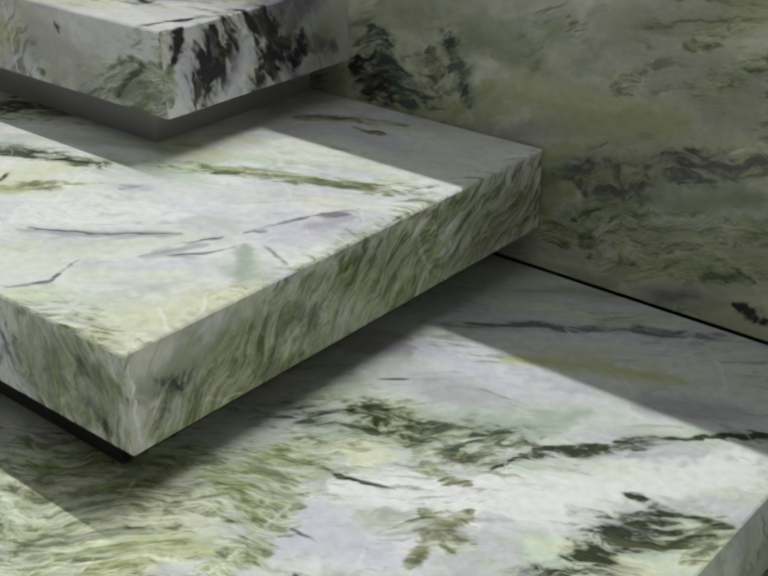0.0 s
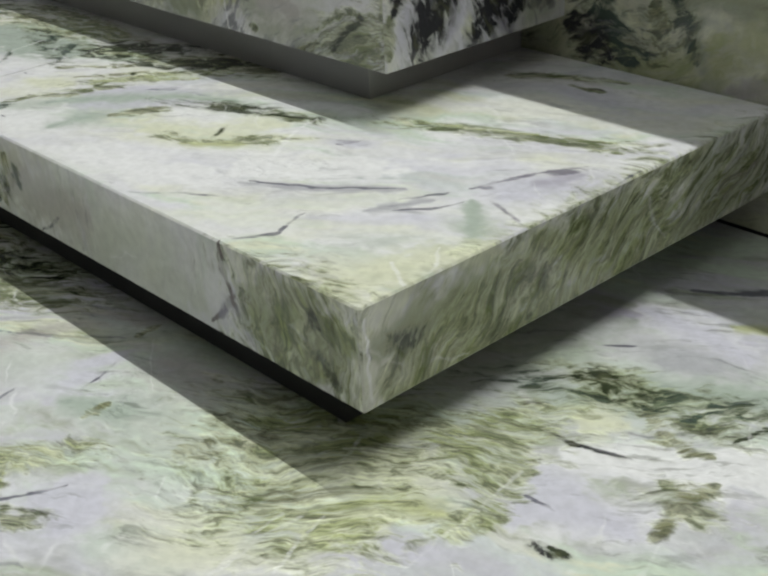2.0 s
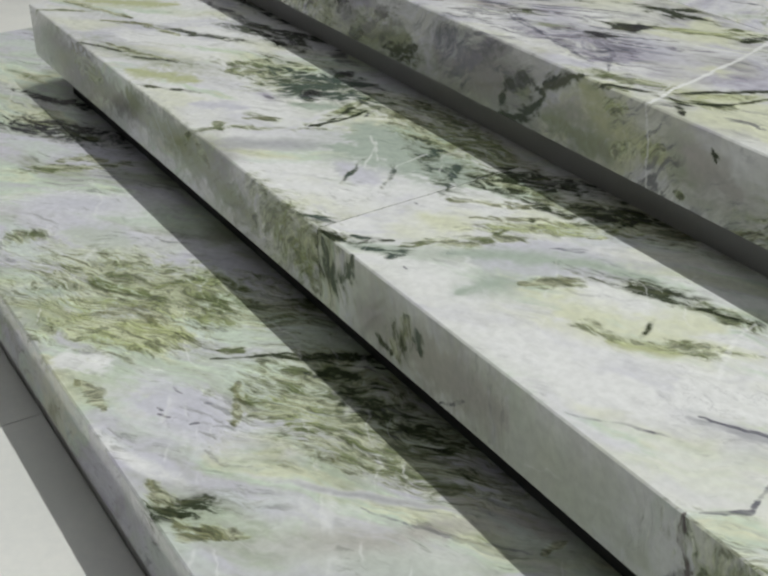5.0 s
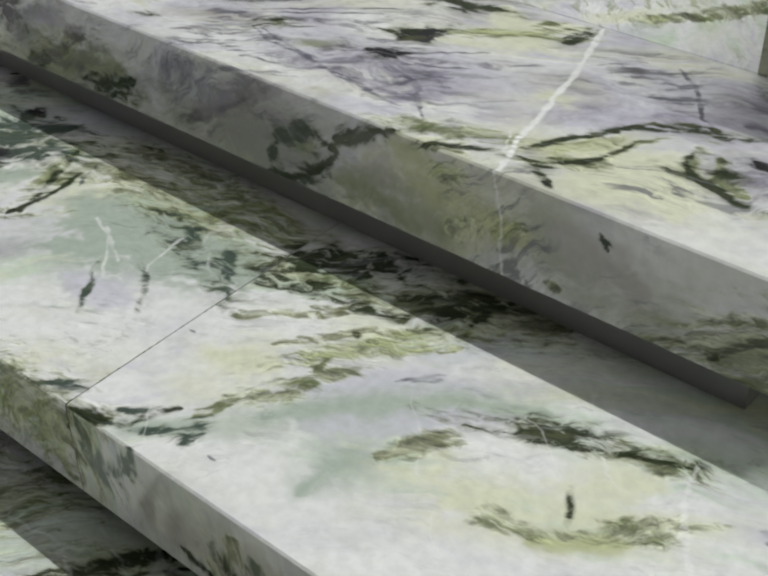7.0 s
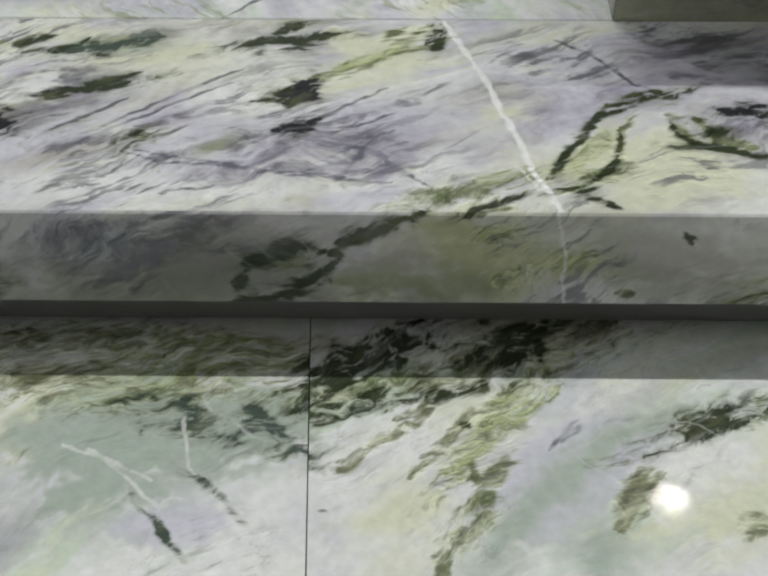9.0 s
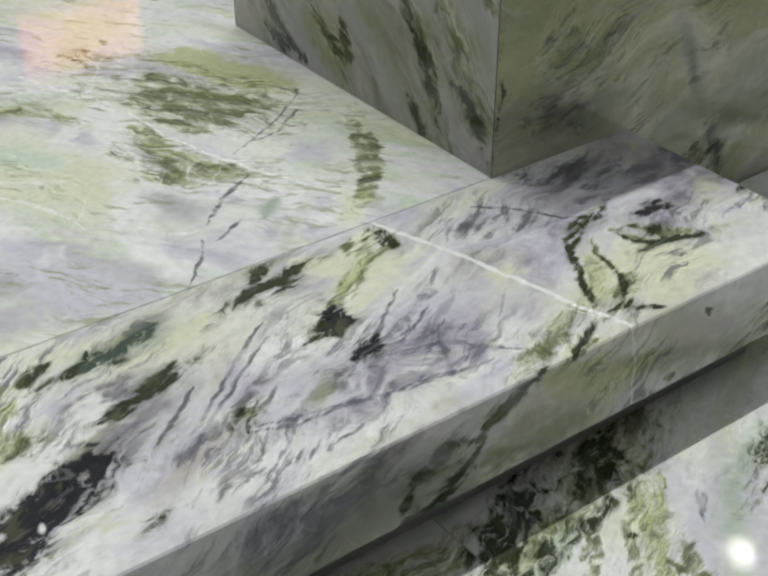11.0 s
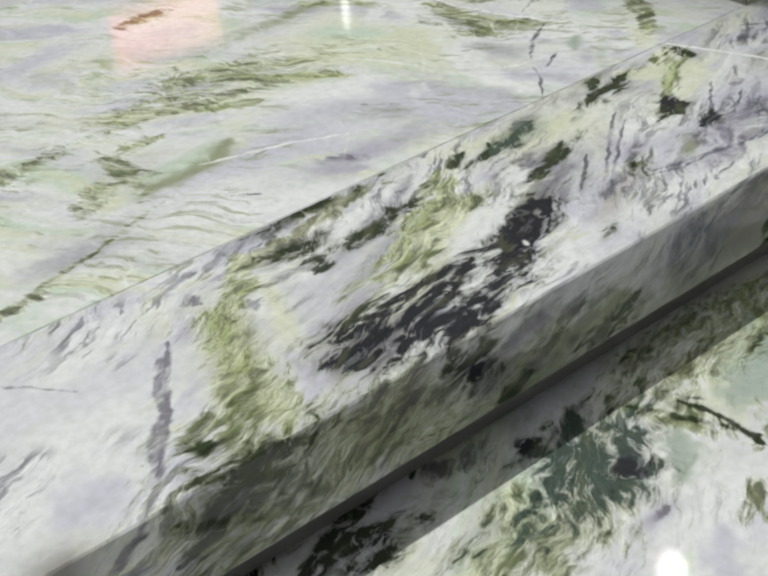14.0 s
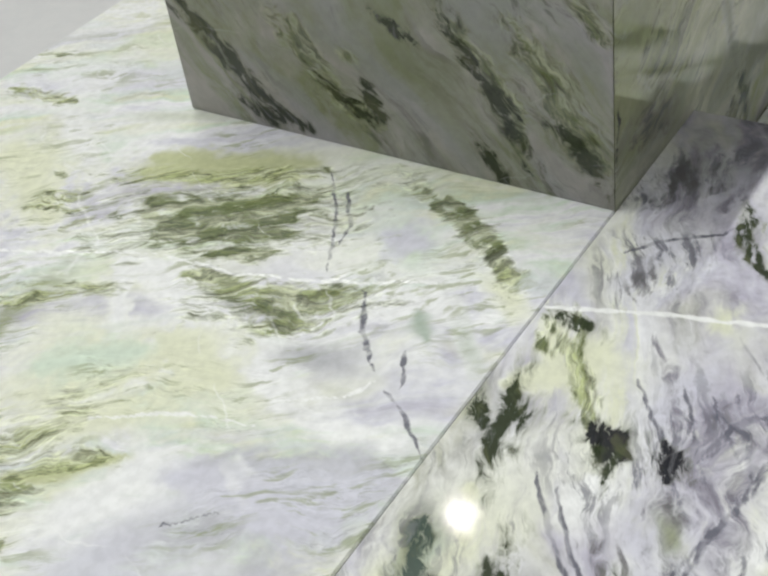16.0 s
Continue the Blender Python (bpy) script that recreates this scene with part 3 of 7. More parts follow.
spot(STEP2, "ash", -1.863, 0.336, 0.030, 0.0300, 4, 0.8, 0.8)
spot(STEP2, "dgr", -1.376, 0.677, 0.088, 0.0100, 5, 0.7, 0.9)
spot(STEP2, "blk", -1.244, 0.463, 0.062, 0.0140, 17, 0.95, 0.7)
spot(STEP2, "blk", -0.271, 0.429, 0.061, 0.0140, -40, 1.0, 0.5)
spot(STEP2, "blk", -1.396, 0.458, 0.082, 0.0100, 1, 0.95, 0.6)
spot(STEP2, "blk", -1.389, 0.368, 0.074, 0.0110, 5, 0.95, 0.6)
spot(STEP2, "tau", -1.117, 0.426, 0.068, 0.0120, 26, 0.7, 0.8)
spot(STEP2, "gol", -1.280, 0.544, 0.067, 0.0120, 13, 0.85, 0.7)
spot(STEP2, "whi", -0.990, 0.516, 0.049, 0.0160, 41, 0.9, 0.6)
spot(STEP2, "blk", -1.411, 0.315, 0.032, 0.0240, 7, 0.85, 0.8)
spot(STEP2, "blk", -0.262, 0.538, 0.055, 0.0140, -55, 1.0, 0.6)
spot(STEP2, "ash", -1.073, 0.283, 0.064, 0.0120, 1, 0.8, 0.8)
spot(STEP2, "dgr", -1.370, 0.583, 0.085, 0.0090, 7, 0.9, 0.8)
spot(STEP2, "blk", -1.434, 0.385, 0.061, 0.0120, 5, 0.95, 0.6)
spot(STEP2, "lav", -0.260, 0.462, 0.050, 0.0140, -51, 0.95, 0.6)
spot(STEP2, "whi", -0.765, 0.428, 0.034, 0.0200, 7, 0.6, 0.8)
spot(STEP2, "whi", -1.309, 0.472, 0.085, 0.0080, 27, 0.8, 0.8)
spot(STEP2, "blk", -1.527, 0.398, 0.040, 0.0160, -60, 0.9, 0.7)
spot(STEP2, "lav", -0.271, 0.385, 0.039, 0.0160, -25, 0.9, 0.6)
spot(STEP2, "gol", -0.616, 0.446, 0.050, 0.0120, 48, 0.9, 0.7)
spot(STEP2, "oli", -0.726, 0.382, 0.054, 0.0110, 17, 0.85, 0.7)
spot(STEP2, "pur", -0.816, 0.513, 0.066, 0.0090, 24, 0.4, 0.8)
spot(STEP2, "tea", -1.114, 0.622, 0.053, 0.0110, 6, 0.9, 0.6)
spot(STEP2, "blk", -1.409, 0.356, 0.040, 0.0140, 2, 1.0, 0.6)
spot(STEP2, "lav", -1.324, 0.439, 0.062, 0.0090, 18, 0.9, 0.7)
spot(STEP2, "dsk", -1.050, 0.479, 0.069, 0.0080, 24, 0.6, 0.8)
spot(STEP2, "dgr", -0.916, 0.637, 0.061, 0.0090, 12, 0.9, 0.7)
spot(STEP2, "blk", -1.492, 0.430, 0.038, 0.0140, -5, 1.0, 0.6)
spot(STEP2, "lav", -0.992, 0.485, 0.026, 0.0200, 60, 0.8, 0.9)
spot(STEP2, "blk", -0.264, 0.542, 0.040, 0.0130, -51, 0.9, 0.7)
spot(STEP2, "dsk", -0.664, 0.604, 0.050, 0.0100, 37, 0.6, 0.8)
spot(STEP2, "dgr", -1.456, 0.610, 0.035, 0.0140, -3, 0.7, 0.8)
spot(STEP2, "blk", -1.421, 0.327, 0.041, 0.0120, -14, 0.7, 0.8)
spot(STEP2, "oli", -1.356, 0.666, 0.051, 0.0090, 0, 0.9, 0.7)
spot(STEP2, "dgr", -1.108, 0.546, 0.046, 0.0100, 12, 0.95, 0.7)
spot(STEP2, "blk", -1.474, 0.447, 0.050, 0.0090, -10, 0.95, 0.6)
spot(STEP2, "yel", -0.694, 0.500, 0.029, 0.0150, 9, 0.6, 0.8)
spot(STEP2, "pur", -0.963, 0.337, 0.046, 0.0090, 3, 0.7, 0.7)
spot(STEP2, "oli", -0.829, 0.600, 0.081, 0.0050, 30, 0.9, 0.7)
spot(STEP2, "sag", -1.087, 0.640, 0.040, 0.0100, 30, 0.8, 0.7)
spot(STEP2, "dgr", -1.130, 0.546, 0.054, 0.0070, 17, 0.95, 0.7)
spot(STEP2, "pur", -1.808, 0.321, 0.040, 0.0090, 39, 0.8, 0.7)
spot(STEP2, "whi", -0.982, 0.501, 0.038, 0.0090, 26, 0.9, 0.6)
spot(STEP2, "oli", -0.330, 0.293, 0.054, 0.0060, 89, 0.7, 0.7)
spot(STEP2, "blk", -1.221, 0.245, 0.035, 0.0090, 6, 0.8, 0.7)
spot(STEP2, "oli", -1.305, 0.293, 0.053, 0.0060, 15, 0.8, 0.7)
spot(STEP2, "dgr", -1.216, 0.255, 0.031, 0.0100, -8, 0.8, 0.7)
spot(STEP2, "oli", -1.687, 0.421, 0.026, 0.0120, 19, 0.8, 0.8)
spot(STEP2, "oli", -0.627, 0.397, 0.038, 0.0080, 27, 0.9, 0.6)
spot(STEP2, "oli", -1.307, 0.299, 0.051, 0.0060, 8, 0.7, 0.7)
spot(STEP2, "blk", -0.915, 0.631, 0.023, 0.0130, -28, 0.95, 0.6)
spot(STEP2, "dsk", -0.857, 0.439, 0.038, 0.0080, 27, 0.5, 0.8)
spot(STEP2, "blk", -1.388, 0.435, 0.037, 0.0080, 1, 1.0, 0.6)
spot(STEP2, "oli", -1.355, 0.504, 0.028, 0.0100, -6, 0.8, 0.7)
spot(STEP2, "oli", -0.827, 0.607, 0.045, 0.0060, 40, 0.9, 0.6)
spot(STEP2, "dgr", -1.413, 0.425, 0.027, 0.0100, 6, 0.9, 0.6)
spot(STEP2, "oli", -0.814, 0.615, 0.053, 0.0050, 47, 0.8, 0.7)
spot(STEP2, "oli", -1.703, 0.405, 0.022, 0.0120, -86, 0.9, 0.6)
spot(STEP2, "dgr", -0.918, 0.663, 0.033, 0.0080, 45, 1.0, 0.5)
spot(STEP2, "oli", -1.373, 0.522, 0.037, 0.0070, 7, 0.85, 0.7)
spot(STEP2, "dgr", -0.928, 0.650, 0.032, 0.0080, 62, 0.95, 0.6)
spot(STEP2, "blk", -0.359, 0.392, 0.043, 0.0060, 68, 0.9, 0.7)
spot(STEP2, "dgr", -0.891, 0.546, 0.028, 0.0090, 71, 0.95, 0.6)
spot(STEP2, "dgr", -0.407, 0.271, 0.048, 0.0050, 35, 1.0, 0.6)
spot(STEP2, "blk", -0.312, 0.501, 0.020, 0.0120, -72, 0.8, 0.7)
spot(STEP2, "oli", -1.240, 0.546, 0.019, 0.0120, -3, 0.7, 0.8)
spot(STEP2, "dgr", -0.915, 0.629, 0.026, 0.0090, -6, 0.95, 0.6)
spot(STEP2, "oli", -0.526, 0.469, 0.031, 0.0070, -75, 0.95, 0.6)
spot(STEP2, "dgr", -0.544, 0.536, 0.031, 0.0070, 18, 0.9, 0.7)
spot(STEP2, "blk", -0.893, 0.543, 0.022, 0.0100, -82, 0.95, 0.6)
spot(STEP2, "sag", -0.970, 0.450, 0.024, 0.0090, 23, 0.9, 0.7)
spot(STEP2, "whi", -1.479, 0.362, 0.027, 0.0080, -1, 0.8, 0.7)
spot(STEP2, "dgr", -1.160, 0.619, 0.043, 0.0050, 10, 0.9, 0.7)
spot(STEP2, "dgr", -0.492, 0.439, 0.043, 0.0050, -9, 0.95, 0.6)
spot(STEP2, "dgr", -0.903, 0.542, 0.023, 0.0090, 0, 0.9, 0.7)
spot(STEP2, "dgr", -1.054, 0.453, 0.021, 0.0100, 54, 0.5, 0.8)
spot(STEP2, "blk", -0.460, 0.511, 0.025, 0.0080, 7, 0.9, 0.7)
spot(STEP2, "whi", -1.540, 0.546, 0.024, 0.0080, 79, 0.8, 0.7)
spot(STEP2, "dgr", -1.302, 0.595, 0.023, 0.0080, -20, 0.9, 0.7)
spot(STEP2, "oli", -1.252, 0.562, 0.036, 0.0050, -40, 0.8, 0.7)
spot(STEP2, "pur", -1.585, 0.606, 0.016, 0.0110, -53, 0.9, 0.6)
spot(STEP2, "dgr", -1.700, 0.398, 0.014, 0.0120, -57, 0.9, 0.7)
spot(STEP2, "dgr", -0.764, 0.641, 0.025, 0.0070, 74, 0.95, 0.6)
spot(STEP2, "dsk", -0.653, 0.597, 0.032, 0.0053, 33, 0.6, 0.9)
spot(STEP2, "dgr", -0.495, 0.475, 0.015, 0.0110, -20, 0.95, 0.7)
spot(STEP2, "blk", -0.899, 0.481, 0.015, 0.0110, 48, 1.0, 0.5)
spot(STEP2, "oli", -0.585, 0.462, 0.040, 0.0040, 80, 0.95, 0.6)
spot(STEP2, "dgr", -1.141, 0.608, 0.032, 0.0050, -8, 0.9, 0.7)
spot(STEP2, "pur", -0.762, 0.544, 0.033, 0.0048, 39, 0.81, 0.9)
spot(STEP2, "dgr", -0.589, 0.502, 0.036, 0.0040, 41, 0.95, 0.6)
spot(STEP2, "ash", -0.907, 0.298, 0.017, 0.0080, 33, 1.0, 0.5)
spot(STEP2, "blk", -1.217, 0.250, 0.017, 0.0080, 11, 0.8, 0.7)
spot(STEP2, "dgr", -0.881, 0.640, 0.022, 0.0060, 38, 0.95, 0.6)
spot(STEP2, "dgr", -0.914, 0.528, 0.033, 0.0040, 9, 0.8, 0.7)
spot(STEP2, "blk", -0.905, 0.478, 0.013, 0.0100, -47, 1.0, 0.5)
spot(STEP2, "dsk", -0.683, 0.610, 0.032, 0.0039, 34, 0.6, 0.9)
spot(STEP2, "oli", -0.650, 0.423, 0.031, 0.0040, 62, 0.95, 0.6)
spot(STEP2, "sla", -0.739, 0.461, 0.042, 0.0029, 34, 0.57, 0.9)
spot(STEP2, "blk", -1.141, 0.532, 0.020, 0.0060, 12, 0.9, 0.6)
spot(STEP2, "dgr", -0.716, 0.355, 0.029, 0.0040, 17, 0.8, 0.7)
spot(STEP2, "dgr", -0.764, 0.634, 0.019, 0.0060, 71, 0.9, 0.6)
spot(STEP2, "lav", -1.442, 0.389, 0.027, 0.0040, 4, 0.9, 0.6)
spot(STEP2, "dgr", -1.185, 0.381, 0.018, 0.0050, 14, 0.8, 0.7)
spot(STEP2, "sla", -1.772, 0.577, 0.046, 0.0020, -55, 0.8, 0.5)
spot(STEP2, "oli", -0.807, 0.651, 0.015, 0.0060, 44, 0.8, 0.7)
spot(STEP2, "blk", -0.913, 0.526, 0.010, 0.0090, 61, 0.95, 0.6)
spot(STEP2, "dgr", -1.191, 0.639, 0.014, 0.0060, 6, 0.9, 0.7)
spot(STEP2, "dgr", -0.766, 0.651, 0.017, 0.0050, 45, 0.8, 0.7)
spot(STEP2, "dsk", -1.017, 0.472, 0.025, 0.0033, 31, 0.55, 0.9)
spot(STEP2, "whi", -1.267, 0.426, 0.012, 0.0060, 70, 0.9, 0.6)
spot(STEP2, "blk", -1.451, 0.556, 0.015, 0.0050, -4, 0.9, 0.7)
spot(STEP2, "dgr", -0.635, 0.380, 0.013, 0.0050, 28, 0.9, 0.6)
spot(STEP2, "sla", -1.026, 0.374, 0.018, 0.0036, 34, 0.8, 0.9)
spot(STEP2, "sla", -0.985, 0.379, 0.025, 0.0026, 27, 0.66, 0.9)
spot(STEP2, "dgr", -0.625, 0.467, 0.015, 0.0040, 29, 0.95, 0.6)
spot(STEP2, "dsk", -1.038, 0.381, 0.017, 0.0033, 34, 0.61, 0.9)
spot(STEP2, "oli", -1.044, 0.462, 0.008, 0.0060, -22, 0.8, 0.7)
spot(STEP2, "blk", -0.618, 0.361, 0.015, 0.0020, -17, 0.8, 0.6)
# step0
spot(STEP0, "for", -1.143, -0.138, 0.172, 0.0550, 39, 0.8, 1.0)
spot(STEP0, "tea", -0.755, -0.107, 0.151, 0.0400, 13, 0.4, 0.9)
spot(STEP0, "for", -0.079, -0.003, 0.098, 0.0600, 29, 0.8, 1.0)
spot(STEP0, "tea", 0.088, 0.246, 0.125, 0.0450, 39, 0.75, 0.8)
spot(STEP0, "oli", -0.657, -0.047, 0.137, 0.0400, 22, 0.7, 0.9)
spot(STEP0, "tau", -0.269, -0.028, 0.132, 0.0400, 7, 0.5, 0.9)
spot(STEP0, "lav", -1.348, -0.130, 0.160, 0.0300, 28, 0.7, 0.8)
spot(STEP0, "yel", 0.001, -0.018, 0.093, 0.0500, 49, 0.8, 0.8)
spot(STEP0, "oli", -0.770, -0.045, 0.092, 0.0500, 20, 0.7, 0.9)
spot(STEP0, "yel", -0.011, -0.143, 0.101, 0.0450, 45, 0.7, 0.9)
spot(STEP0, "min2", -0.456, -0.160, 0.107, 0.0400, 30, 0.8, 0.8)
spot(STEP0, "min2", -0.082, -0.106, 0.105, 0.0400, 23, 0.6, 0.9)
spot(STEP0, "olv", -1.071, -0.157, 0.172, 0.0240, 46, 0.8, 0.9)
spot(STEP0, "lav", -1.471, -0.130, 0.116, 0.0340, 54, 0.8, 0.8)
spot(STEP0, "blk", -1.808, -0.049, 0.131, 0.0300, 33, 0.75, 0.9)
spot(STEP0, "olv", -1.044, -0.220, 0.097, 0.0400, 43, 0.7, 1.0)
spot(STEP0, "min2", 0.167, 0.524, 0.126, 0.0280, 28, 0.6, 0.8)
spot(STEP0, "oli", -1.137, -0.143, 0.118, 0.0280, 48, 0.75, 0.9)
spot(STEP0, "moss", -0.592, -0.063, 0.117, 0.0260, 33, 0.7, 0.9)
spot(STEP0, "olv", 0.003, -0.082, 0.075, 0.0400, 29, 0.6, 0.9)
spot(STEP0, "lav", -0.816, -0.225, 0.088, 0.0340, 21, 0.95, 0.7)
spot(STEP0, "gry", 0.108, 0.368, 0.087, 0.0320, 19, 0.9, 0.6)
spot(STEP0, "olv", 0.043, 0.119, 0.073, 0.0380, 68, 0.7, 0.9)
spot(STEP0, "tau", -0.475, -0.098, 0.134, 0.0200, 66, 0.5, 0.8)
spot(STEP0, "gmi", -1.275, -0.148, 0.088, 0.0300, 53, 0.7, 0.8)
spot(STEP0, "oli", -0.980, -0.014, 0.070, 0.0350, 48, 0.6, 0.9)
spot(STEP0, "lav", -0.815, -0.224, 0.078, 0.0300, 23, 0.9, 0.7)
spot(STEP0, "sla", 0.167, 0.598, 0.190, 0.0120, 32, 0.55, 0.8)
spot(STEP0, "min2", -0.397, -0.223, 0.087, 0.0260, 23, 0.7, 0.8)
spot(STEP0, "gry", -0.441, -0.244, 0.075, 0.0300, 55, 0.6, 0.8)
spot(STEP0, "for", 0.115, 0.275, 0.092, 0.0240, 11, 0.6, 0.9)
spot(STEP0, "whi", -0.091, -0.127, 0.099, 0.0220, 35, 0.4, 0.8)
spot(STEP0, "dgr", -0.668, -0.019, 0.108, 0.0200, 15, 0.6, 0.9)
spot(STEP0, "dte", 0.096, 0.266, 0.108, 0.0200, 24, 0.5, 0.8)
spot(STEP0, "whi", 0.191, 0.081, 0.068, 0.0300, 44, 0.7, 0.8)
spot(STEP0, "whi", 0.290, 0.260, 0.057, 0.0340, 23, 0.85, 0.7)
spot(STEP0, "yel", 0.370, 0.372, 0.092, 0.0200, 31, 0.7, 0.8)
spot(STEP0, "gry", -0.125, -0.115, 0.088, 0.0200, 40, 0.5, 0.8)
spot(STEP0, "lav", -0.174, -0.318, 0.055, 0.0300, 51, 0.6, 0.8)
spot(STEP0, "oli", -0.733, -0.040, 0.059, 0.0280, 24, 0.9, 0.8)
spot(STEP0, "lav", -0.163, -0.237, 0.053, 0.0300, 30, 0.9, 0.7)
spot(STEP0, "gry", 0.325, 0.504, 0.079, 0.0200, 17, 0.7, 0.8)
spot(STEP0, "oli", -1.145, -0.151, 0.112, 0.0140, 52, 0.7, 0.9)
spot(STEP0, "whi", 0.178, 0.191, 0.071, 0.0220, 34, 0.9, 0.7)
spot(STEP0, "lav", 0.152, 0.080, 0.048, 0.0300, 41, 0.8, 0.8)
spot(STEP0, "mint", -0.844, -0.106, 0.047, 0.0300, 58, 0.9, 0.7)
spot(STEP0, "tau", -0.461, -0.014, 0.096, 0.0120, 30, 0.6, 0.8)
spot(STEP0, "blk", -1.980, -0.010, 0.095, 0.0120, 27, 0.8, 0.8)
spot(STEP0, "dgr", 0.385, 0.277, 0.046, 0.0240, 52, 0.85, 0.9)
spot(STEP0, "tea", -1.210, -0.280, 0.052, 0.0200, 64, 0.8, 0.8)
spot(STEP0, "lav", -0.145, -0.236, 0.032, 0.0300, 66, 0.9, 0.7)
spot(STEP0, "oli", -1.621, -0.082, 0.077, 0.0120, 65, 0.8, 0.8)
spot(STEP0, "olv", -0.256, -0.242, 0.064, 0.0140, 67, 0.7, 0.8)
spot(STEP0, "oli", 0.081, 0.082, 0.040, 0.0200, -83, 0.6, 0.9)
spot(STEP0, "lav", -0.344, -0.098, 0.035, 0.0220, 82, 0.7, 0.8)
spot(STEP0, "whi", -0.775, -0.320, 0.076, 0.0100, 19, 0.6, 0.8)
spot(STEP0, "dgr", -0.647, -0.302, 0.045, 0.0160, 72, 0.8, 0.8)
spot(STEP0, "gry", -0.557, -0.119, 0.117, 0.0060, 44, 0.8, 0.8)
spot(STEP0, "dgr", -0.821, -0.007, 0.061, 0.0100, 53, 0.9, 0.8)
spot(STEP0, "dgr", 0.071, 0.270, 0.037, 0.0160, 6, 0.6, 0.8)
spot(STEP0, "olv", -0.260, -0.208, 0.055, 0.0100, 55, 0.7, 0.8)
spot(STEP0, "oli", 0.434, 0.306, 0.028, 0.0180, 62, 0.7, 0.8)
spot(STEP0, "dgr", 0.261, 0.338, 0.072, 0.0070, 51, 0.85, 0.8)
spot(STEP0, "lav", -0.357, -0.069, 0.040, 0.0120, 71, 0.8, 0.8)
spot(STEP0, "olv", 0.114, 0.004, 0.031, 0.0140, 89, 0.7, 0.8)
spot(STEP0, "oli", -1.403, -0.247, 0.030, 0.0140, 73, 0.7, 0.8)
spot(STEP0, "sla", -0.484, -0.334, 0.040, 0.0100, -1, 0.95, 0.6)
spot(STEP0, "oli", 0.249, 0.153, 0.026, 0.0140, -6, 0.7, 0.8)
spot(STEP0, "bro", -0.819, -0.018, 0.086, 0.0040, 38, 0.7, 0.6)
spot(STEP0, "oli", -0.181, -0.284, 0.034, 0.0100, 51, 0.9, 0.7)
spot(STEP0, "blk", 0.365, 0.191, 0.042, 0.0080, 44, 0.8, 0.8)
spot(STEP0, "blk", 0.371, 0.277, 0.024, 0.0100, 57, 0.8, 0.8)
spot(STEP0, "olv", 0.026, -0.051, 0.018, 0.0120, 23, 0.7, 0.8)
spot(STEP0, "oli", -0.258, -0.241, 0.026, 0.0080, -61, 0.8, 0.7)
spot(STEP0, "oli", -0.278, -0.294, 0.019, 0.0100, 66, 0.9, 0.7)
spot(STEP0, "dgr", 0.396, 0.485, 0.018, 0.0100, 15, 0.9, 0.7)
spot(STEP0, "oli", -0.029, -0.092, 0.021, 0.0080, 80, 0.7, 0.8)
spot(STEP0, "blk", 0.126, 0.169, 0.052, 0.0030, 17, 0.95, 0.5)
spot(STEP0, "sla", 0.079, 0.354, 0.071, 0.0020, 30, 0.4, 0.5)
spot(STEP0, "sla", -0.331, -0.084, 0.037, 0.0025, -67, 0.7, 0.6)
spot(STEP0, "sla", 0.035, 0.343, 0.035, 0.0020, 29, 0.8, 0.5)
spot(STEP0, "blk", 0.197, 0.029, 0.014, 0.0040, 16, 0.9, 0.6)
# landing
spot(LANDING, "yel", -1.023, 1.052, 0.133, 0.0700, -74, 0.7, 0.8)
spot(LANDING, "whi", -1.130, 0.815, 0.119, 0.0750, -47, 0.85, 0.9)
spot(LANDING, "gry", -1.239, 0.738, 0.232, 0.0340, -4, 0.75, 0.7)
spot(LANDING, "lav", -1.359, 0.837, 0.182, 0.0400, -3, 0.9, 0.9)
spot(LANDING, "whi", -1.124, 1.381, 0.162, 0.0340, -1, 0.9, 0.8)
spot(LANDING, "oli", -0.763, 1.106, 0.117, 0.0460, -63, 0.9, 0.35)
spot(LANDING, "yel", -1.092, 1.022, 0.129, 0.0340, -48, 0.7, 0.8)
spot(LANDING, "whi", -1.389, 0.770, 0.156, 0.0280, -18, 0.8, 0.8)
spot(LANDING, "whi", -0.830, 0.848, 0.097, 0.0400, -27, 0.6, 1.0)
spot(LANDING, "gol", -0.665, 1.176, 0.126, 0.0300, -67, 0.95, 0.5)
spot(LANDING, "yel", -1.353, 1.043, 0.167, 0.0220, -31, 0.8, 0.9)
spot(LANDING, "sag", -1.040, 1.220, 0.159, 0.0220, 3, 0.5, 0.9)
spot(LANDING, "olv", -1.317, 1.086, 0.119, 0.0260, 4, 0.5, 1.0)
spot(LANDING, "lav", -1.103, 0.791, 0.139, 0.0200, -40, 0.9, 0.7)
spot(LANDING, "lav", -1.424, 1.383, 0.099, 0.0280, 13, 0.8, 0.8)
spot(LANDING, "pur2", -0.925, 0.991, 0.179, 0.0150, 72, 1.0, 0.5)
spot(LANDING, "lav", -1.200, 0.877, 0.101, 0.0260, -17, 0.9, 0.8)
spot(LANDING, "whi", -1.431, 0.737, 0.146, 0.0180, -24, 0.9, 0.7)
spot(LANDING, "gry", -1.623, 0.790, 0.085, 0.0300, 2, 0.75, 0.8)
spot(LANDING, "yel", -1.046, 1.054, 0.095, 0.0260, -35, 0.8, 0.9)
spot(LANDING, "gry", -1.062, 0.791, 0.102, 0.0240, -64, 0.75, 0.6)
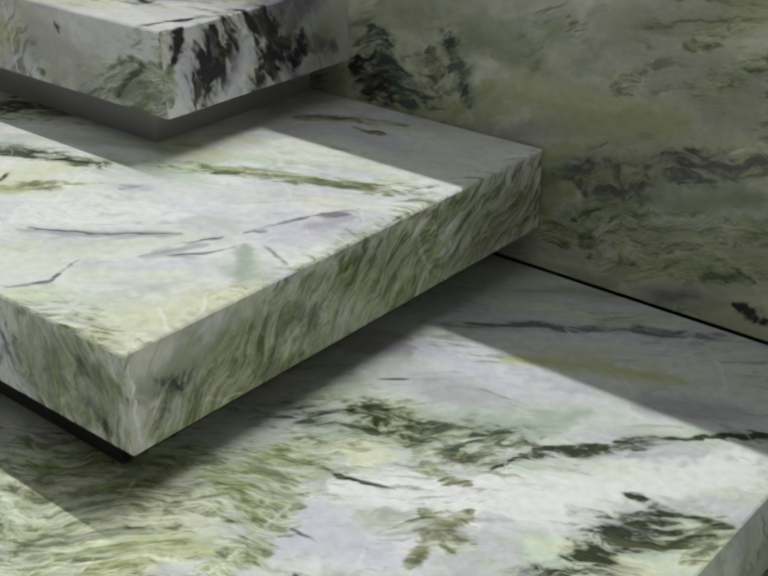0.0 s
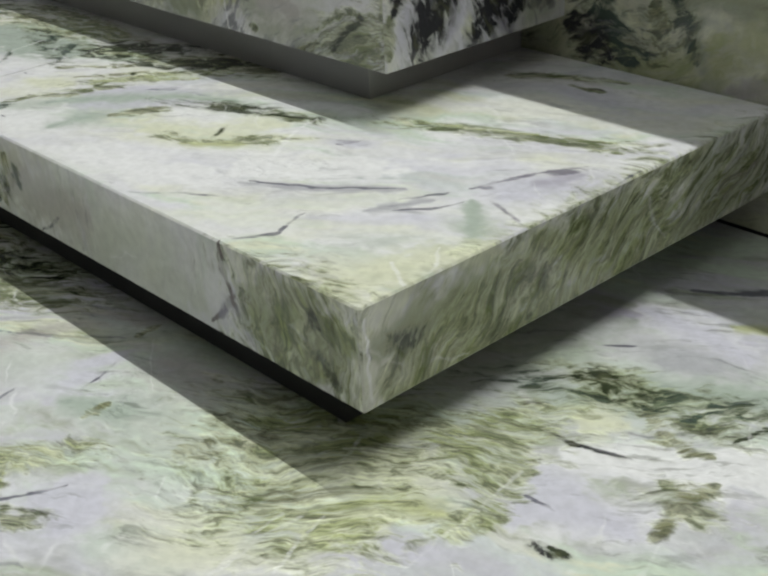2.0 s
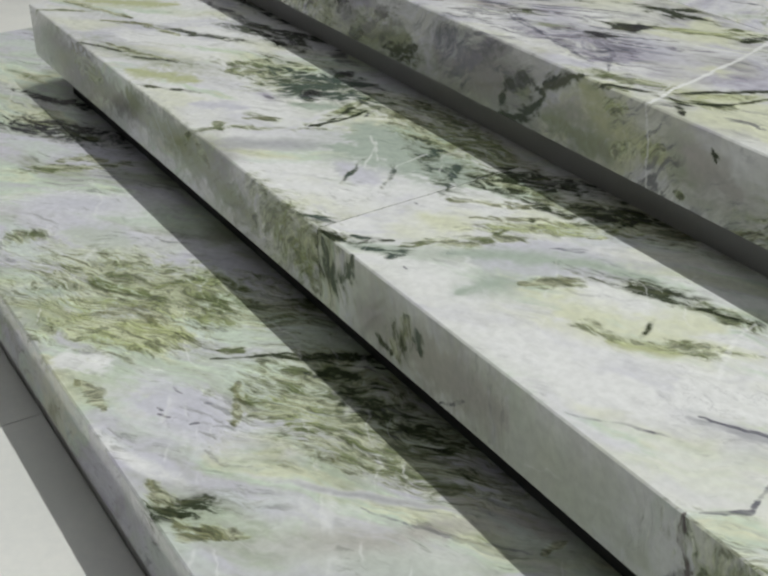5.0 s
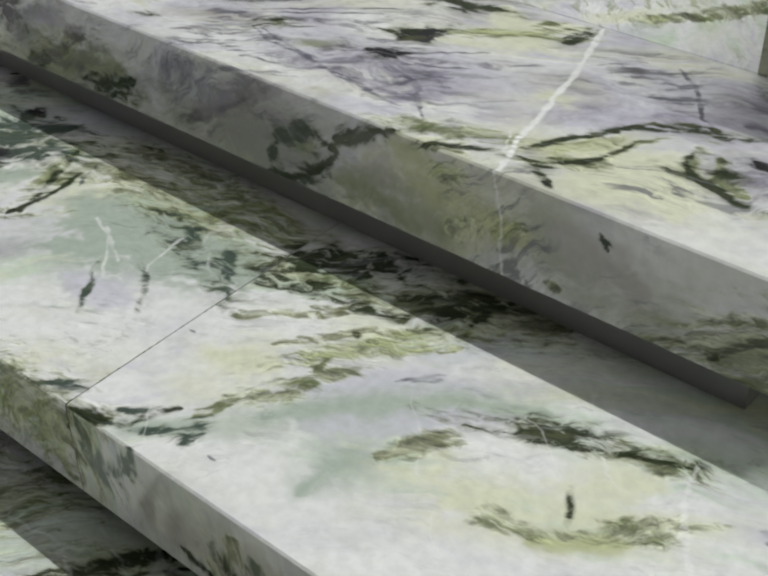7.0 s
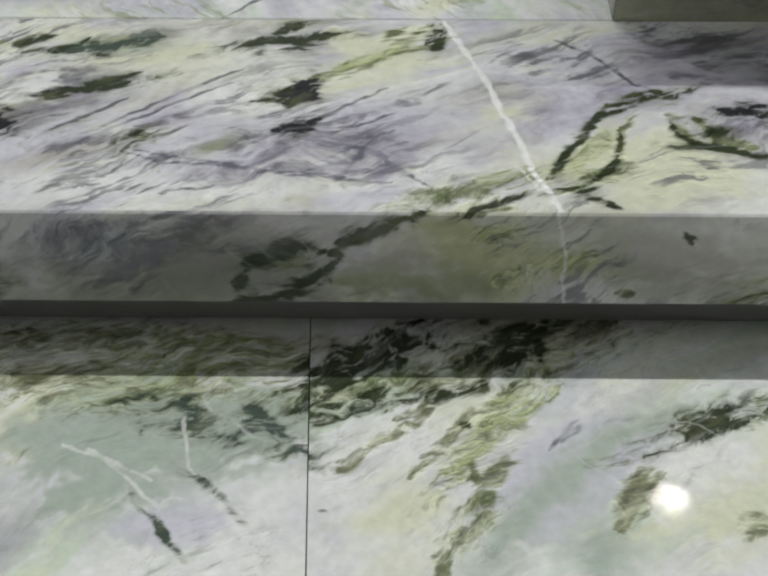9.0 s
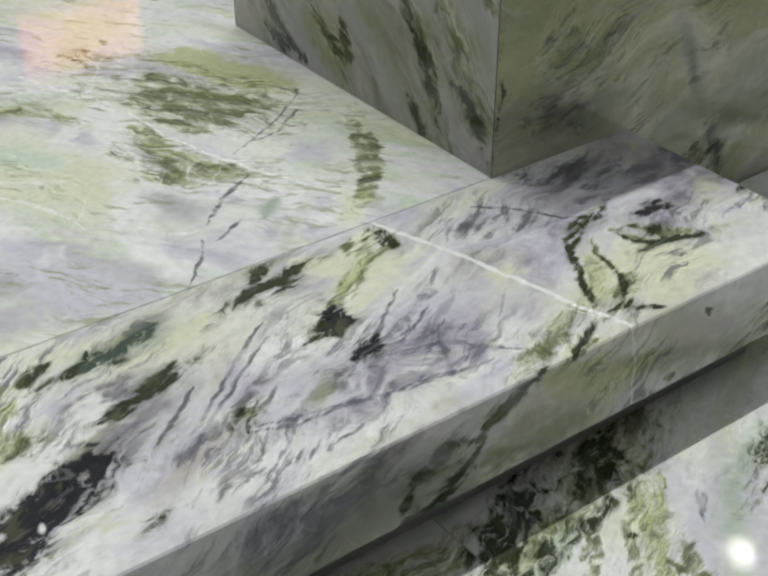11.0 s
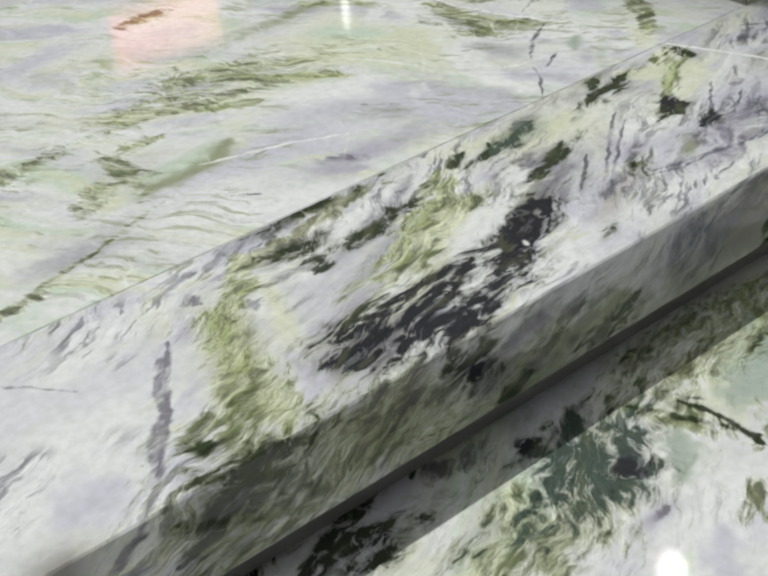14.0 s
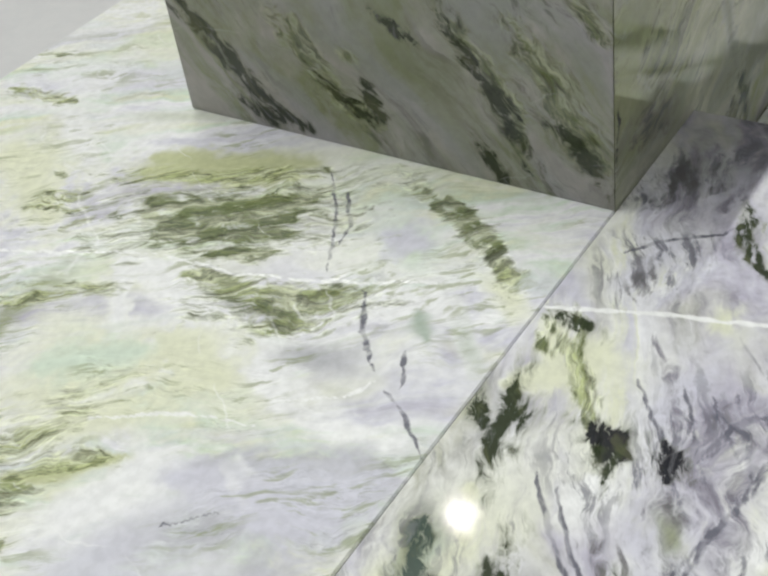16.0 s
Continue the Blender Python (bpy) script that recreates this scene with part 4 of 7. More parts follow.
spot(LANDING, "yel", -0.758, 1.446, 0.057, 0.0400, -75, 0.8, 0.9)
spot(LANDING, "olv", -1.219, 1.091, 0.111, 0.0200, -18, 0.6, 0.9)
spot(LANDING, "gry", -1.129, 0.781, 0.090, 0.0220, -56, 0.75, 0.7)
spot(LANDING, "pur2", -1.154, 0.915, 0.065, 0.0300, -37, 0.8, 0.8)
spot(LANDING, "mint", -0.712, 0.862, 0.069, 0.0260, 57, 0.9, 0.8)
spot(LANDING, "whi", -0.771, 0.793, 0.080, 0.0220, -5, 0.7, 0.8)
spot(LANDING, "lav", -1.313, 0.821, 0.096, 0.0180, -41, 0.9, 0.8)
spot(LANDING, "oli", -0.857, 0.941, 0.078, 0.0220, -61, 0.9, 0.45)
spot(LANDING, "whi", -0.710, 1.386, 0.109, 0.0150, 57, 0.9, 0.5)
spot(LANDING, "whi", -0.842, 0.781, 0.066, 0.0220, 36, 0.6, 0.8)
spot(LANDING, "plv", -1.271, 0.738, 0.076, 0.0180, -9, 0.8, 0.8)
spot(LANDING, "gmi", -0.592, 1.313, 0.092, 0.0140, -69, 0.8, 0.8)
spot(LANDING, "pur2", -1.457, 0.736, 0.107, 0.0120, -27, 0.8, 0.7)
spot(LANDING, "whi", -0.943, 0.926, 0.128, 0.0100, 64, 0.9, 0.7)
spot(LANDING, "sag", -1.431, 0.887, 0.076, 0.0160, 8, 0.8, 0.8)
spot(LANDING, "pur2", -0.944, 0.965, 0.132, 0.0090, 69, 0.95, 0.6)
spot(LANDING, "olv", -0.681, 1.163, 0.117, 0.0100, -65, 0.8, 0.7)
spot(LANDING, "gry", -0.923, 0.854, 0.053, 0.0220, -70, 0.75, 0.8)
spot(LANDING, "mint", -1.435, 0.895, 0.073, 0.0150, 11, 0.95, 0.6)
spot(LANDING, "olv", -1.228, 1.108, 0.081, 0.0120, -33, 0.6, 0.9)
spot(LANDING, "yel", -1.161, 0.994, 0.040, 0.0240, -44, 0.6, 0.9)
spot(LANDING, "olv", -1.043, 1.506, 0.065, 0.0140, -57, 0.9, 0.7)
spot(LANDING, "pur2", -0.992, 0.750, 0.062, 0.0140, -71, 0.7, 0.8)
spot(LANDING, "oli", -1.606, 1.047, 0.057, 0.0140, 8, 0.6, 0.9)
spot(LANDING, "oli", -1.299, 1.032, 0.076, 0.0100, -16, 0.6, 0.9)
spot(LANDING, "yel", -0.752, 0.722, 0.044, 0.0140, 54, 0.9, 0.8)
spot(LANDING, "oli", -1.490, 0.940, 0.043, 0.0140, -85, 0.7, 0.8)
spot(LANDING, "min2", -0.828, 0.730, 0.058, 0.0100, 40, 0.9, 0.7)
spot(LANDING, "oli", -0.651, 0.846, 0.081, 0.0070, 61, 0.9, 0.6)
spot(LANDING, "olv", -0.887, 0.915, 0.039, 0.0140, -57, 0.9, 0.6)
spot(LANDING, "olv", -1.552, 0.904, 0.038, 0.0140, 25, 0.5, 0.9)
spot(LANDING, "oli", -1.503, 0.924, 0.057, 0.0090, 84, 0.8, 0.8)
spot(LANDING, "oli", -1.667, 0.762, 0.138, 0.0035, 19, 0.8, 0.7)
spot(LANDING, "olv", -0.950, 1.186, 0.053, 0.0080, -61, 0.7, 0.8)
spot(LANDING, "pur", -1.289, 0.750, 0.038, 0.0110, -40, 0.6, 0.8)
spot(LANDING, "yel", -1.548, 0.871, 0.029, 0.0140, 28, 0.7, 0.8)
spot(LANDING, "olv", -1.148, 1.001, 0.037, 0.0100, -59, 0.7, 0.8)
spot(LANDING, "oli", -1.738, 0.742, 0.040, 0.0080, -2, 0.7, 0.8)
spot(LANDING, "oli", -1.214, 1.406, 0.035, 0.0090, -3, 0.8, 0.8)
spot(LANDING, "whi", -0.708, 1.127, 0.140, 0.0020, -70, 0.7, 0.5)
spot(LANDING, "oli", -0.709, 0.749, 0.035, 0.0080, 44, 0.9, 0.6)
spot(LANDING, "dgr", -1.198, 1.415, 0.022, 0.0070, -11, 0.8, 0.7)
spot(LANDING, "pur", -1.484, 1.399, 0.017, 0.0060, -9, 0.9, 0.7)
# side
spot(SIDE, "dgr", 0.834, 0.464, 0.090, 0.0120, 60, 0.9, 0.6)
spot(SIDE, "dgr", 1.238, 0.435, 0.083, 0.0100, 44, 0.95, 0.6)
spot(SIDE, "oli", 1.089, 0.452, 0.063, 0.0110, 47, 0.95, 0.6)
spot(SIDE, "dgr", 0.716, 0.401, 0.053, 0.0130, 49, 0.9, 0.6)
spot(SIDE, "oli", 0.752, 0.491, 0.059, 0.0110, 53, 0.95, 0.6)
spot(SIDE, "dgr", 1.035, 0.400, 0.058, 0.0090, 32, 0.95, 0.6)
spot(SIDE, "dgr", 1.184, 0.364, 0.035, 0.0100, 29, 0.8, 0.7)
spot(SIDE, "dgr", 0.999, 0.404, 0.029, 0.0080, 64, 0.95, 0.6)
spot(SIDE, "dgr", 0.829, 0.355, 0.028, 0.0080, 56, 0.9, 0.6)
spot(SIDE, "blk", 0.959, 0.522, 0.036, 0.0060, 46, 0.8, 0.7)
spot(SIDE, "oli", 0.701, 0.568, 0.021, 0.0080, 47, 0.7, 0.8)
spot(SIDE, "oli", 1.030, 0.470, 0.016, 0.0070, 32, 0.8, 0.7)
# front
spot(FRONT, "dsk", -0.457, 0.389, 0.077, 0.0300, -17, 0.8, 0.8)
spot(FRONT, "for", -0.420, 0.471, 0.061, 0.0350, -15, 0.7, 0.8)
spot(FRONT, "sag", -0.003, 0.324, 0.060, 0.0300, 9, 0.6, 0.9)
spot(FRONT, "sag", -0.210, 0.306, 0.044, 0.0300, 5, 0.4, 0.9)
spot(FRONT, "sag", -0.214, 0.401, 0.088, 0.0140, -62, 0.7, 0.8)
spot(FRONT, "ash", 0.052, 0.215, 0.096, 0.0100, 11, 0.7, 0.8)
spot(FRONT, "sag", -0.119, 0.239, 0.069, 0.0100, -69, 0.5, 0.8)
spot(FRONT, "ash", 0.130, 0.188, 0.132, 0.0050, 17, 0.6, 0.7)
spot(FRONT, "ash", 0.200, 0.026, 0.054, 0.0120, 18, 0.6, 0.8)
spot(FRONT, "ash", -0.033, 0.274, 0.050, 0.0070, 8, 0.8, 0.7)
spot(FRONT, "sag", 0.182, 0.091, 0.042, 0.0060, 12, 0.8, 0.7)
spot(FRONT, "whi", 0.265, 0.231, 0.027, 0.0040, 20, 0.8, 0.7)
spot(FRONT, "blk", -0.555, 0.433, 0.030, 0.0030, 88, 0.8, 0.7)
# veins and bands
stroke(STEP1, "lav", .03, .9, -0.063, 0.261, -0.042, 0.330)
stroke(STEP1, "whi", .02, .9, -0.019, 0.234, -0.016, 0.276)
stroke(STEP1, "pur", .006, .8, -0.106, 0.253, -0.101, 0.286, -0.086, 0.334, -0.059, 0.385)
stroke(STEP1, "plv", .014, .8, -0.066, 0.310, -0.049, 0.360)
stroke(STEP1, "sla", .004, .8, -0.002, 0.364, -0.007, 0.414)
stroke(STEP1, "sla", .0032, .95, -0.307, 0.112, -0.230, 0.153, -0.159, 0.210)
stroke(STEP1, "sla", .0032, .8, -0.130, 0.164, -0.096, 0.202, -0.089, 0.224)
stroke(STEP1, "sla", .003, .8, -0.146, 0.185, -0.115, 0.234)
stroke(STEP1, "sla", .003, .8, -0.199, 0.008, -0.175, 0.049, -0.194, 0.099)
stroke(STEP1, "gry", .012, .7, -0.310, 0.103, -0.229, 0.153, -0.156, 0.207)
stroke(STEP1, "gry", .012, .7, -0.150, 0.146, -0.114, 0.210)
stroke(STEP1, "oli", .008, .55, -0.293, 0.352, -0.219, 0.380, -0.143, 0.411)
stroke(STEP1, "oli", .012, .8, -0.162, 0.406, -0.108, 0.434, -0.050, 0.437)
stroke(STEP1, "oli", .009, .6, -0.433, 0.166, -0.390, 0.205)
stroke(STEP1, "dgr", .004, .8, -0.527, 0.229, -0.454, 0.266, -0.401, 0.286)
stroke(STEP1, "pur", .011, .6, -0.313, 0.254, -0.301, 0.273)
stroke(STEP1, "whi", .0035, .6, -0.339, 0.175, -0.386, 0.245)
stroke(STEP1, "whi", .003, .6, -0.042, 0.082, -0.001, 0.059)
stroke(STEP1, "whi", .003, .6, -0.002, 0.090, -0.032, 0.130)
stroke(STEP1, "oli", .011, .7, -0.334, 0.568, -0.282, 0.610, -0.194, 0.641)
stroke(STEP1, "moss", .007, .8, -0.244, 0.588, -0.195, 0.591)
stroke(STEP1, "tea", .014, .7, -0.085, 0.234, -0.006, 0.151)
stroke(STEP1, "yel", .03, .8, -0.043, 0.007, -0.024, 0.110, 0.012, 0.180)
stroke(STEP1, "oli", .032, .9, 0.090, 0.158, 0.063, 0.188, 0.065, 0.247)
stroke(STEP1, "oli", .016, .8, 0.092, 0.023, 0.062, 0.051)
stroke(STEP1, "oli", .012, .6, 0.028, 0.287, 0.003, 0.343)
stroke(STEP1, "for", .02, .6, 0.030, 0.420, 0.071, 0.467)
stroke(STEP1, "whi", .004, .9, 0.012, 0.007, 0.097, 0.007)
stroke(STEP1, "sla", .004, .8, 0.041, 0.008, 0.057, 0.008)
stroke(STEP1, "bro", .006, .9, -0.206, -0.001, -0.206, -0.033, -0.192, -0.050, -0.203, -0.070, -0.232, -0.098)
stroke(STEP1, "pur", .008, .8, -0.217, -0.087, -0.202, -0.064)
stroke(STEP1, "sag", .04, .7, -0.147, -0.034, -0.090, -0.043, -0.036, -0.062)
stroke(STEP1, "oli", .008, .6, -0.107, -0.016, -0.097, -0.072)
stroke(STEP1, "oli", .008, .7, -0.043, -0.019, -0.031, -0.101)
stroke(STEP1, "moss", .005, .7, -0.133, -0.027, -0.124, -0.095)
stroke(STEP1, "moss", .005, .7, -0.073, -0.032, -0.063, -0.097)
stroke(STEP1, "dte", .012, .9, -0.859, -0.011, -0.838, -0.054, -0.827, -0.073)
stroke(STEP1, "dte", .009, .8, -0.775, -0.004, -0.808, -0.053)
stroke(STEP1, "oli", .012, .8, -0.897, -0.034, -0.895, -0.091)
stroke(STEP1, "moss", .008, .9, -0.650, -0.024, -0.671, -0.075)
stroke(STEP1, "dgr", .005, .8, -0.728, -0.086, -0.689, -0.097)
stroke(STEP1, "sla", .003, .8, -0.587, -0.108, -0.536, -0.075)
stroke(STEP1, "moss", .009, .8, -1.268, -0.010, -1.214, -0.039)
stroke(STEP0, "for", .022, .55, 0.056, 0.077, 0.050, 0.158, 0.071, 0.210, 0.065, 0.265)
stroke(STEP0, "tea", .035, .85, 0.058, 0.272, 0.130, 0.300, 0.209, 0.359, 0.238, 0.420)
stroke(STEP0, "dgr", .005, .8, 0.220, 0.265, 0.238, 0.324, 0.286, 0.381)
stroke(STEP0, "dgr", .005, .8, 0.287, 0.388, 0.344, 0.440, 0.403, 0.500)
stroke(STEP0, "moss", .01, .7, 0.109, 0.277, 0.170, 0.224, 0.219, 0.232)
stroke(STEP0, "dgr", .005, .7, 0.037, 0.280, 0.079, 0.264)
stroke(STEP0, "sla", .0032, 1, 0.092, 0.158, 0.132, 0.171, 0.169, 0.180)
stroke(STEP0, "lav", .035, .9, 0.144, 0.036, 0.132, 0.100, 0.168, 0.102)
stroke(STEP0, "whi", .02, .9, 0.128, 0.147, 0.170, 0.171, 0.239, 0.198)
stroke(STEP0, "whi", .03, .9, 0.243, 0.232, 0.329, 0.317, 0.410, 0.416)
stroke(STEP0, "yel", .03, .8, 0.091, 0.203, 0.128, 0.222)
stroke(STEP0, "oli", .01, .7, 0.211, 0.165, 0.241, 0.180, 0.252, 0.143)
stroke(STEP0, "dgr", .016, .8, 0.360, 0.180, 0.373, 0.243, 0.383, 0.297)
stroke(STEP0, "dgr", .008, .7, 0.346, 0.316, 0.407, 0.318, 0.449, 0.333)
stroke(STEP0, "oli", .012, .7, 0.393, 0.269, 0.438, 0.297, 0.437, 0.261)
stroke(STEP0, "sla", .009, .75, 0.017, 0.496, 0.067, 0.529, 0.154, 0.591, 0.243, 0.633)
stroke(STEP0, "lav", .03, .9, 0.001, 0.420, 0.074, 0.420, 0.154, 0.403)
stroke(STEP0, "gry", .014, .8, 0.082, 0.337, 0.141, 0.365)
stroke(STEP0, "gol", .02, .7, 0.098, 0.454, 0.189, 0.500, 0.291, 0.542)
stroke(STEP0, "gry", .03, .8, 0.274, 0.462, 0.360, 0.520)
stroke(STEP0, "whi", .004, .5, 0.013, -0.180, 0.007, -0.134, 0.009, -0.087)
stroke(STEP0, "whi", .0035, .5, 0.050, -0.151, 0.022, -0.075)
stroke(STEP0, "whi", .004, .5, 0.123, -0.085, 0.116, -0.027, 0.112, 0.033, 0.104, 0.095)
stroke(STEP0, "whi", .0035, .5, -0.020, -0.016, -0.054, 0.052)
stroke(STEP0, "whi", .003, .5, 0.269, 0.052, 0.254, 0.106)
stroke(STEP0, "for", .022, .55, 0.059, 0.055, 0.047, 0.109, 0.055, 0.172, 0.073, 0.212)
stroke(STEP0, "for", .016, .55, 0.132, 0.006, 0.110, 0.061, 0.097, 0.110)
stroke(STEP0, "moss", .009, .8, 0.248, 0.100, 0.238, 0.165, 0.245, 0.201)
stroke(STEP0, "lav", .03, .9, 0.148, 0.066, 0.185, 0.090, 0.228, 0.091)
stroke(STEP0, "sla", .003, .9, 0.129, 0.068, 0.166, 0.072)
stroke(STEP0, "dgr", .004, .9, 0.190, 0.031, 0.209, 0.035)
stroke(STEP0, "moss", .012, .6, -0.156, -0.105, -0.134, -0.063, -0.104, -0.026)
stroke(STEP0, "moss", .008, .6, -0.032, -0.091, -0.001, -0.048)
stroke(STEP0, "oli", .03, .7, -0.806, -0.151, -0.728, -0.101, -0.607, -0.064)
stroke(STEP0, "oli", .026, .8, -0.663, -0.090, -0.579, -0.051, -0.508, -0.023)
stroke(STEP0, "dgr", .004, .9, -0.909, -0.147, -0.868, -0.052, -0.800, -0.009, -0.758, 0.045)
stroke(STEP0, "for", .02, .55, -1.223, -0.228, -1.122, -0.104, -1.083, -0.055)
stroke(STEP0, "lav", .03, 1, -0.850, -0.258, -0.824, -0.200)
stroke(STEP0, "sla", .004, .9, -0.843, -0.250, -0.830, -0.245)
stroke(STEP0, "sla", .004, .9, -0.786, -0.231, -0.784, -0.218)
stroke(STEP0, "sla", .004, .9, -0.822, -0.197, -0.813, -0.190)
stroke(STEP0, "moss", .012, .8, -0.714, -0.316, -0.606, -0.317, -0.565, -0.262)
stroke(STEP0, "sla", .004, .7, -0.545, -0.135, -0.433, -0.067, -0.383, -0.020)
stroke(STEP0, "moss", .005, .8, -0.377, -0.011, -0.379, 0.024)
stroke(STEP0, "tea", .035, .8, -0.313, -0.137, -0.254, -0.104, -0.157, -0.089)
stroke(STEP0, "moss", .007, .8, -0.162, -0.097, -0.145, -0.087)
stroke(STEP0, "moss", .006, .7, -0.273, -0.138, -0.278, -0.106)
stroke(STEP0, "oli", .01, .9, -0.285, -0.335, -0.289, -0.313, -0.282, -0.275)
stroke(STEP0, "olv", .008, .8, -0.265, -0.252, -0.258, -0.214)
stroke(STEP0, "olv", .006, .8, -0.219, -0.271, -0.246, -0.241)
stroke(STEP0, "oli", .012, .9, -0.197, -0.316, -0.187, -0.282, -0.165, -0.259)
stroke(STEP0, "lav", .04, .9, -0.186, -0.238, -0.139, -0.209)
stroke(STEP0, "mint", .03, .8, -0.166, -0.144, -0.102, -0.107, -0.042, -0.099)
stroke(STEP0, "sla", .003, .8, -0.251, -0.315, -0.213, -0.269, -0.186, -0.212)
stroke(STEP0, "sla", .003, .8, -0.143, -0.333, -0.121, -0.298, -0.108, -0.296)
stroke(STEP0, "whi", .004, .5, 0.016, -0.204, 0.000, -0.143, -0.006, -0.096)
stroke(STEP0, "sla", .003, .7, -0.336, -0.292, -0.356, -0.250, -0.379, -0.159)
stroke(STEP0, "cha", .008, .9, -0.485, -0.317, -0.449, -0.336)
stroke(STEP0, "oli", .018, .8, -1.195, -0.233, -1.191, -0.166, -1.134, -0.084)
stroke(STEP0, "moss", .012, .8, -1.104, -0.234, -1.078, -0.178, -1.028, -0.160)
stroke(STEP0, "moss", .012, .7, -1.667, -0.102, -1.657, -0.055, -1.621, -0.035)
stroke(STEP0, "dgr", .012, .8, -1.794, -0.058, -1.708, -0.001)
stroke(STEP0, "moss", .009, .8, -0.955, -0.315, -0.918, -0.305, -0.870, -0.307)
stroke(STEP0, "lav", .03, 1, -0.854, -0.255, -0.831, -0.194)
stroke(STEP0, "pur", .005, .8, -0.872, -0.217, -0.854, -0.213)
stroke(STEP0, "pur", .005, .8, -0.829, -0.254, -0.813, -0.244)
stroke(STEP0, "dgr", .011, .8, -0.796, -0.054, -0.798, -0.025, -0.722, 0.008)
stroke(STEP0, "dgr", .005, .8, -0.876, -0.075, -0.847, -0.050)
stroke(STEP0, "moss", .008, .8, -0.843, -0.138, -0.756, -0.183)
stroke(STEP0, "min2", .03, .8, -0.844, -0.124, -0.772, -0.094)
stroke(STEP0, "oli", .008, .8, -0.924, -0.129, -0.904, -0.100)
stroke(STEP0, "oli", .01, .8, -0.704, -0.051, -0.678, -0.042, -0.709, -0.002)
stroke(STEP1, "moss", .008, .9, -1.908, 0.083, -1.834, 0.146, -1.727, 0.173)
stroke(STEP1, "dgr", .005, .9, -1.722, 0.180, -1.693, 0.222, -1.643, 0.235)
stroke(STEP1, "moss", .006, .8, -1.761, 0.044, -1.661, 0.074, -1.594, 0.114)
stroke(STEP1, "for", .014, .8, -1.499, 0.164, -1.445, 0.206, -1.398, 0.207)
stroke(STEP1, "dte", .018, .9, -1.353, 0.208, -1.355, 0.270, -1.296, 0.322)
stroke(STEP1, "tea", .02, .8, -1.283, 0.186, -1.232, 0.231)
stroke(STEP1, "dgr", .0032, .9, -1.186, 0.155, -1.182, 0.217, -1.196, 0.267)
stroke(STEP1, "tea", .035, .85, -1.022, 0.205, -0.996, 0.251, -0.919, 0.251)
stroke(STEP1, "whi", .003, .6, -1.078, 0.215, -1.016, 0.177)
stroke(STEP1, "dgr", .01, .8, -0.895, 0.261, -0.849, 0.295, -0.792, 0.326)
stroke(STEP1, "moss", .005, .7, -0.853, 0.200, -0.784, 0.246, -0.763, 0.299)
stroke(STEP1, "moss", .005, .7, -0.790, 0.184, -0.752, 0.226, -0.731, 0.263)
stroke(STEP1, "dgr", .011, .7, -0.745, 0.319, -0.702, 0.351, -0.674, 0.368)
stroke(STEP1, "moss", .008, .8, -0.636, 0.381, -0.606, 0.386)
stroke(STEP1, "oli", .006, .8, -0.772, 0.063, -0.752, 0.121, -0.725, 0.163, -0.732, 0.208, -0.718, 0.237)
stroke(STEP1, "dte", .005, .7, -0.821, 0.009, -0.784, 0.025, -0.759, 0.054)
stroke(STEP1, "dte", .004, .7, -0.828, 0.025, -0.795, 0.050)
stroke(STEP1, "lav", .025, .9, -0.719, 0.158, -0.647, 0.225, -0.570, 0.251)
stroke(STEP1, "dgr", .009, .8, -0.543, 0.235, -0.508, 0.252, -0.482, 0.270)
stroke(STEP1, "oli", .01, .7, -0.464, 0.269, -0.407, 0.290)
stroke(STEP1, "moss", .005, .7, -0.606, 0.154, -0.593, 0.168)
stroke(STEP1, "tea", .018, .6, -0.632, 0.051, -0.628, 0.119, -0.594, 0.156)
stroke(STEP1, "yel", .04, .8, -0.564, 0.147, -0.490, 0.198, -0.418, 0.248)
stroke(STEP1, "oli", .007, .6, -0.508, 0.129, -0.489, 0.141)
stroke(STEP1, "oli", .01, .7, -0.414, 0.196, -0.376, 0.221)
stroke(STEP1, "gol", .012, .8, -0.461, 0.135, -0.398, 0.177)
stroke(STEP1, "pur", .008, .8, -0.324, 0.260, -0.302, 0.263)
stroke(STEP1, "whi", .005, .6, -0.338, 0.176, -0.372, 0.216, -0.389, 0.252, -0.400, 0.288)
stroke(STEP1, "sla", .003, .7, -0.664, 0.213, -0.632, 0.253)
stroke(STEP1, "moss", .006, .7, -0.844, 0.003, -0.817, 0.013)
stroke(STEP1, "dgr", .004, .8, -0.804, 0.021, -0.803, 0.039, -0.786, 0.062)
stroke(STEP1, "dte", .008, .8, -0.753, 0.032, -0.756, 0.061)
stroke(STEP1, "sla", .006, .8, -0.909, 0.010, -0.884, 0.024)
stroke(STEP1, "tea", .05, .75, -1.031, 0.252, -0.982, 0.223, -0.917, 0.236)
stroke(STEP1, "for", .03, .7, -1.091, 0.333, -0.996, 0.334, -0.905, 0.322)
stroke(STEP1, "whi", .0035, .6, -1.100, 0.217, -1.067, 0.206, -1.037, 0.178, -1.007, 0.152)
stroke(STEP1, "whi", .003, .6, -0.995, 0.253, -0.985, 0.195, -0.977, 0.184)
stroke(STEP1, "sla", .004, .5, -0.977, 0.184, -0.940, 0.153)
stroke(STEP1, "sla", .004, .5, -1.020, 0.152, -0.988, 0.110)
stroke(STEP1, "dte", .006, .7, -0.942, 0.265, -0.913, 0.247, -0.898, 0.224)
stroke(STEP1, "dgr", .004, .7, -1.028, 0.277, -1.023, 0.273)
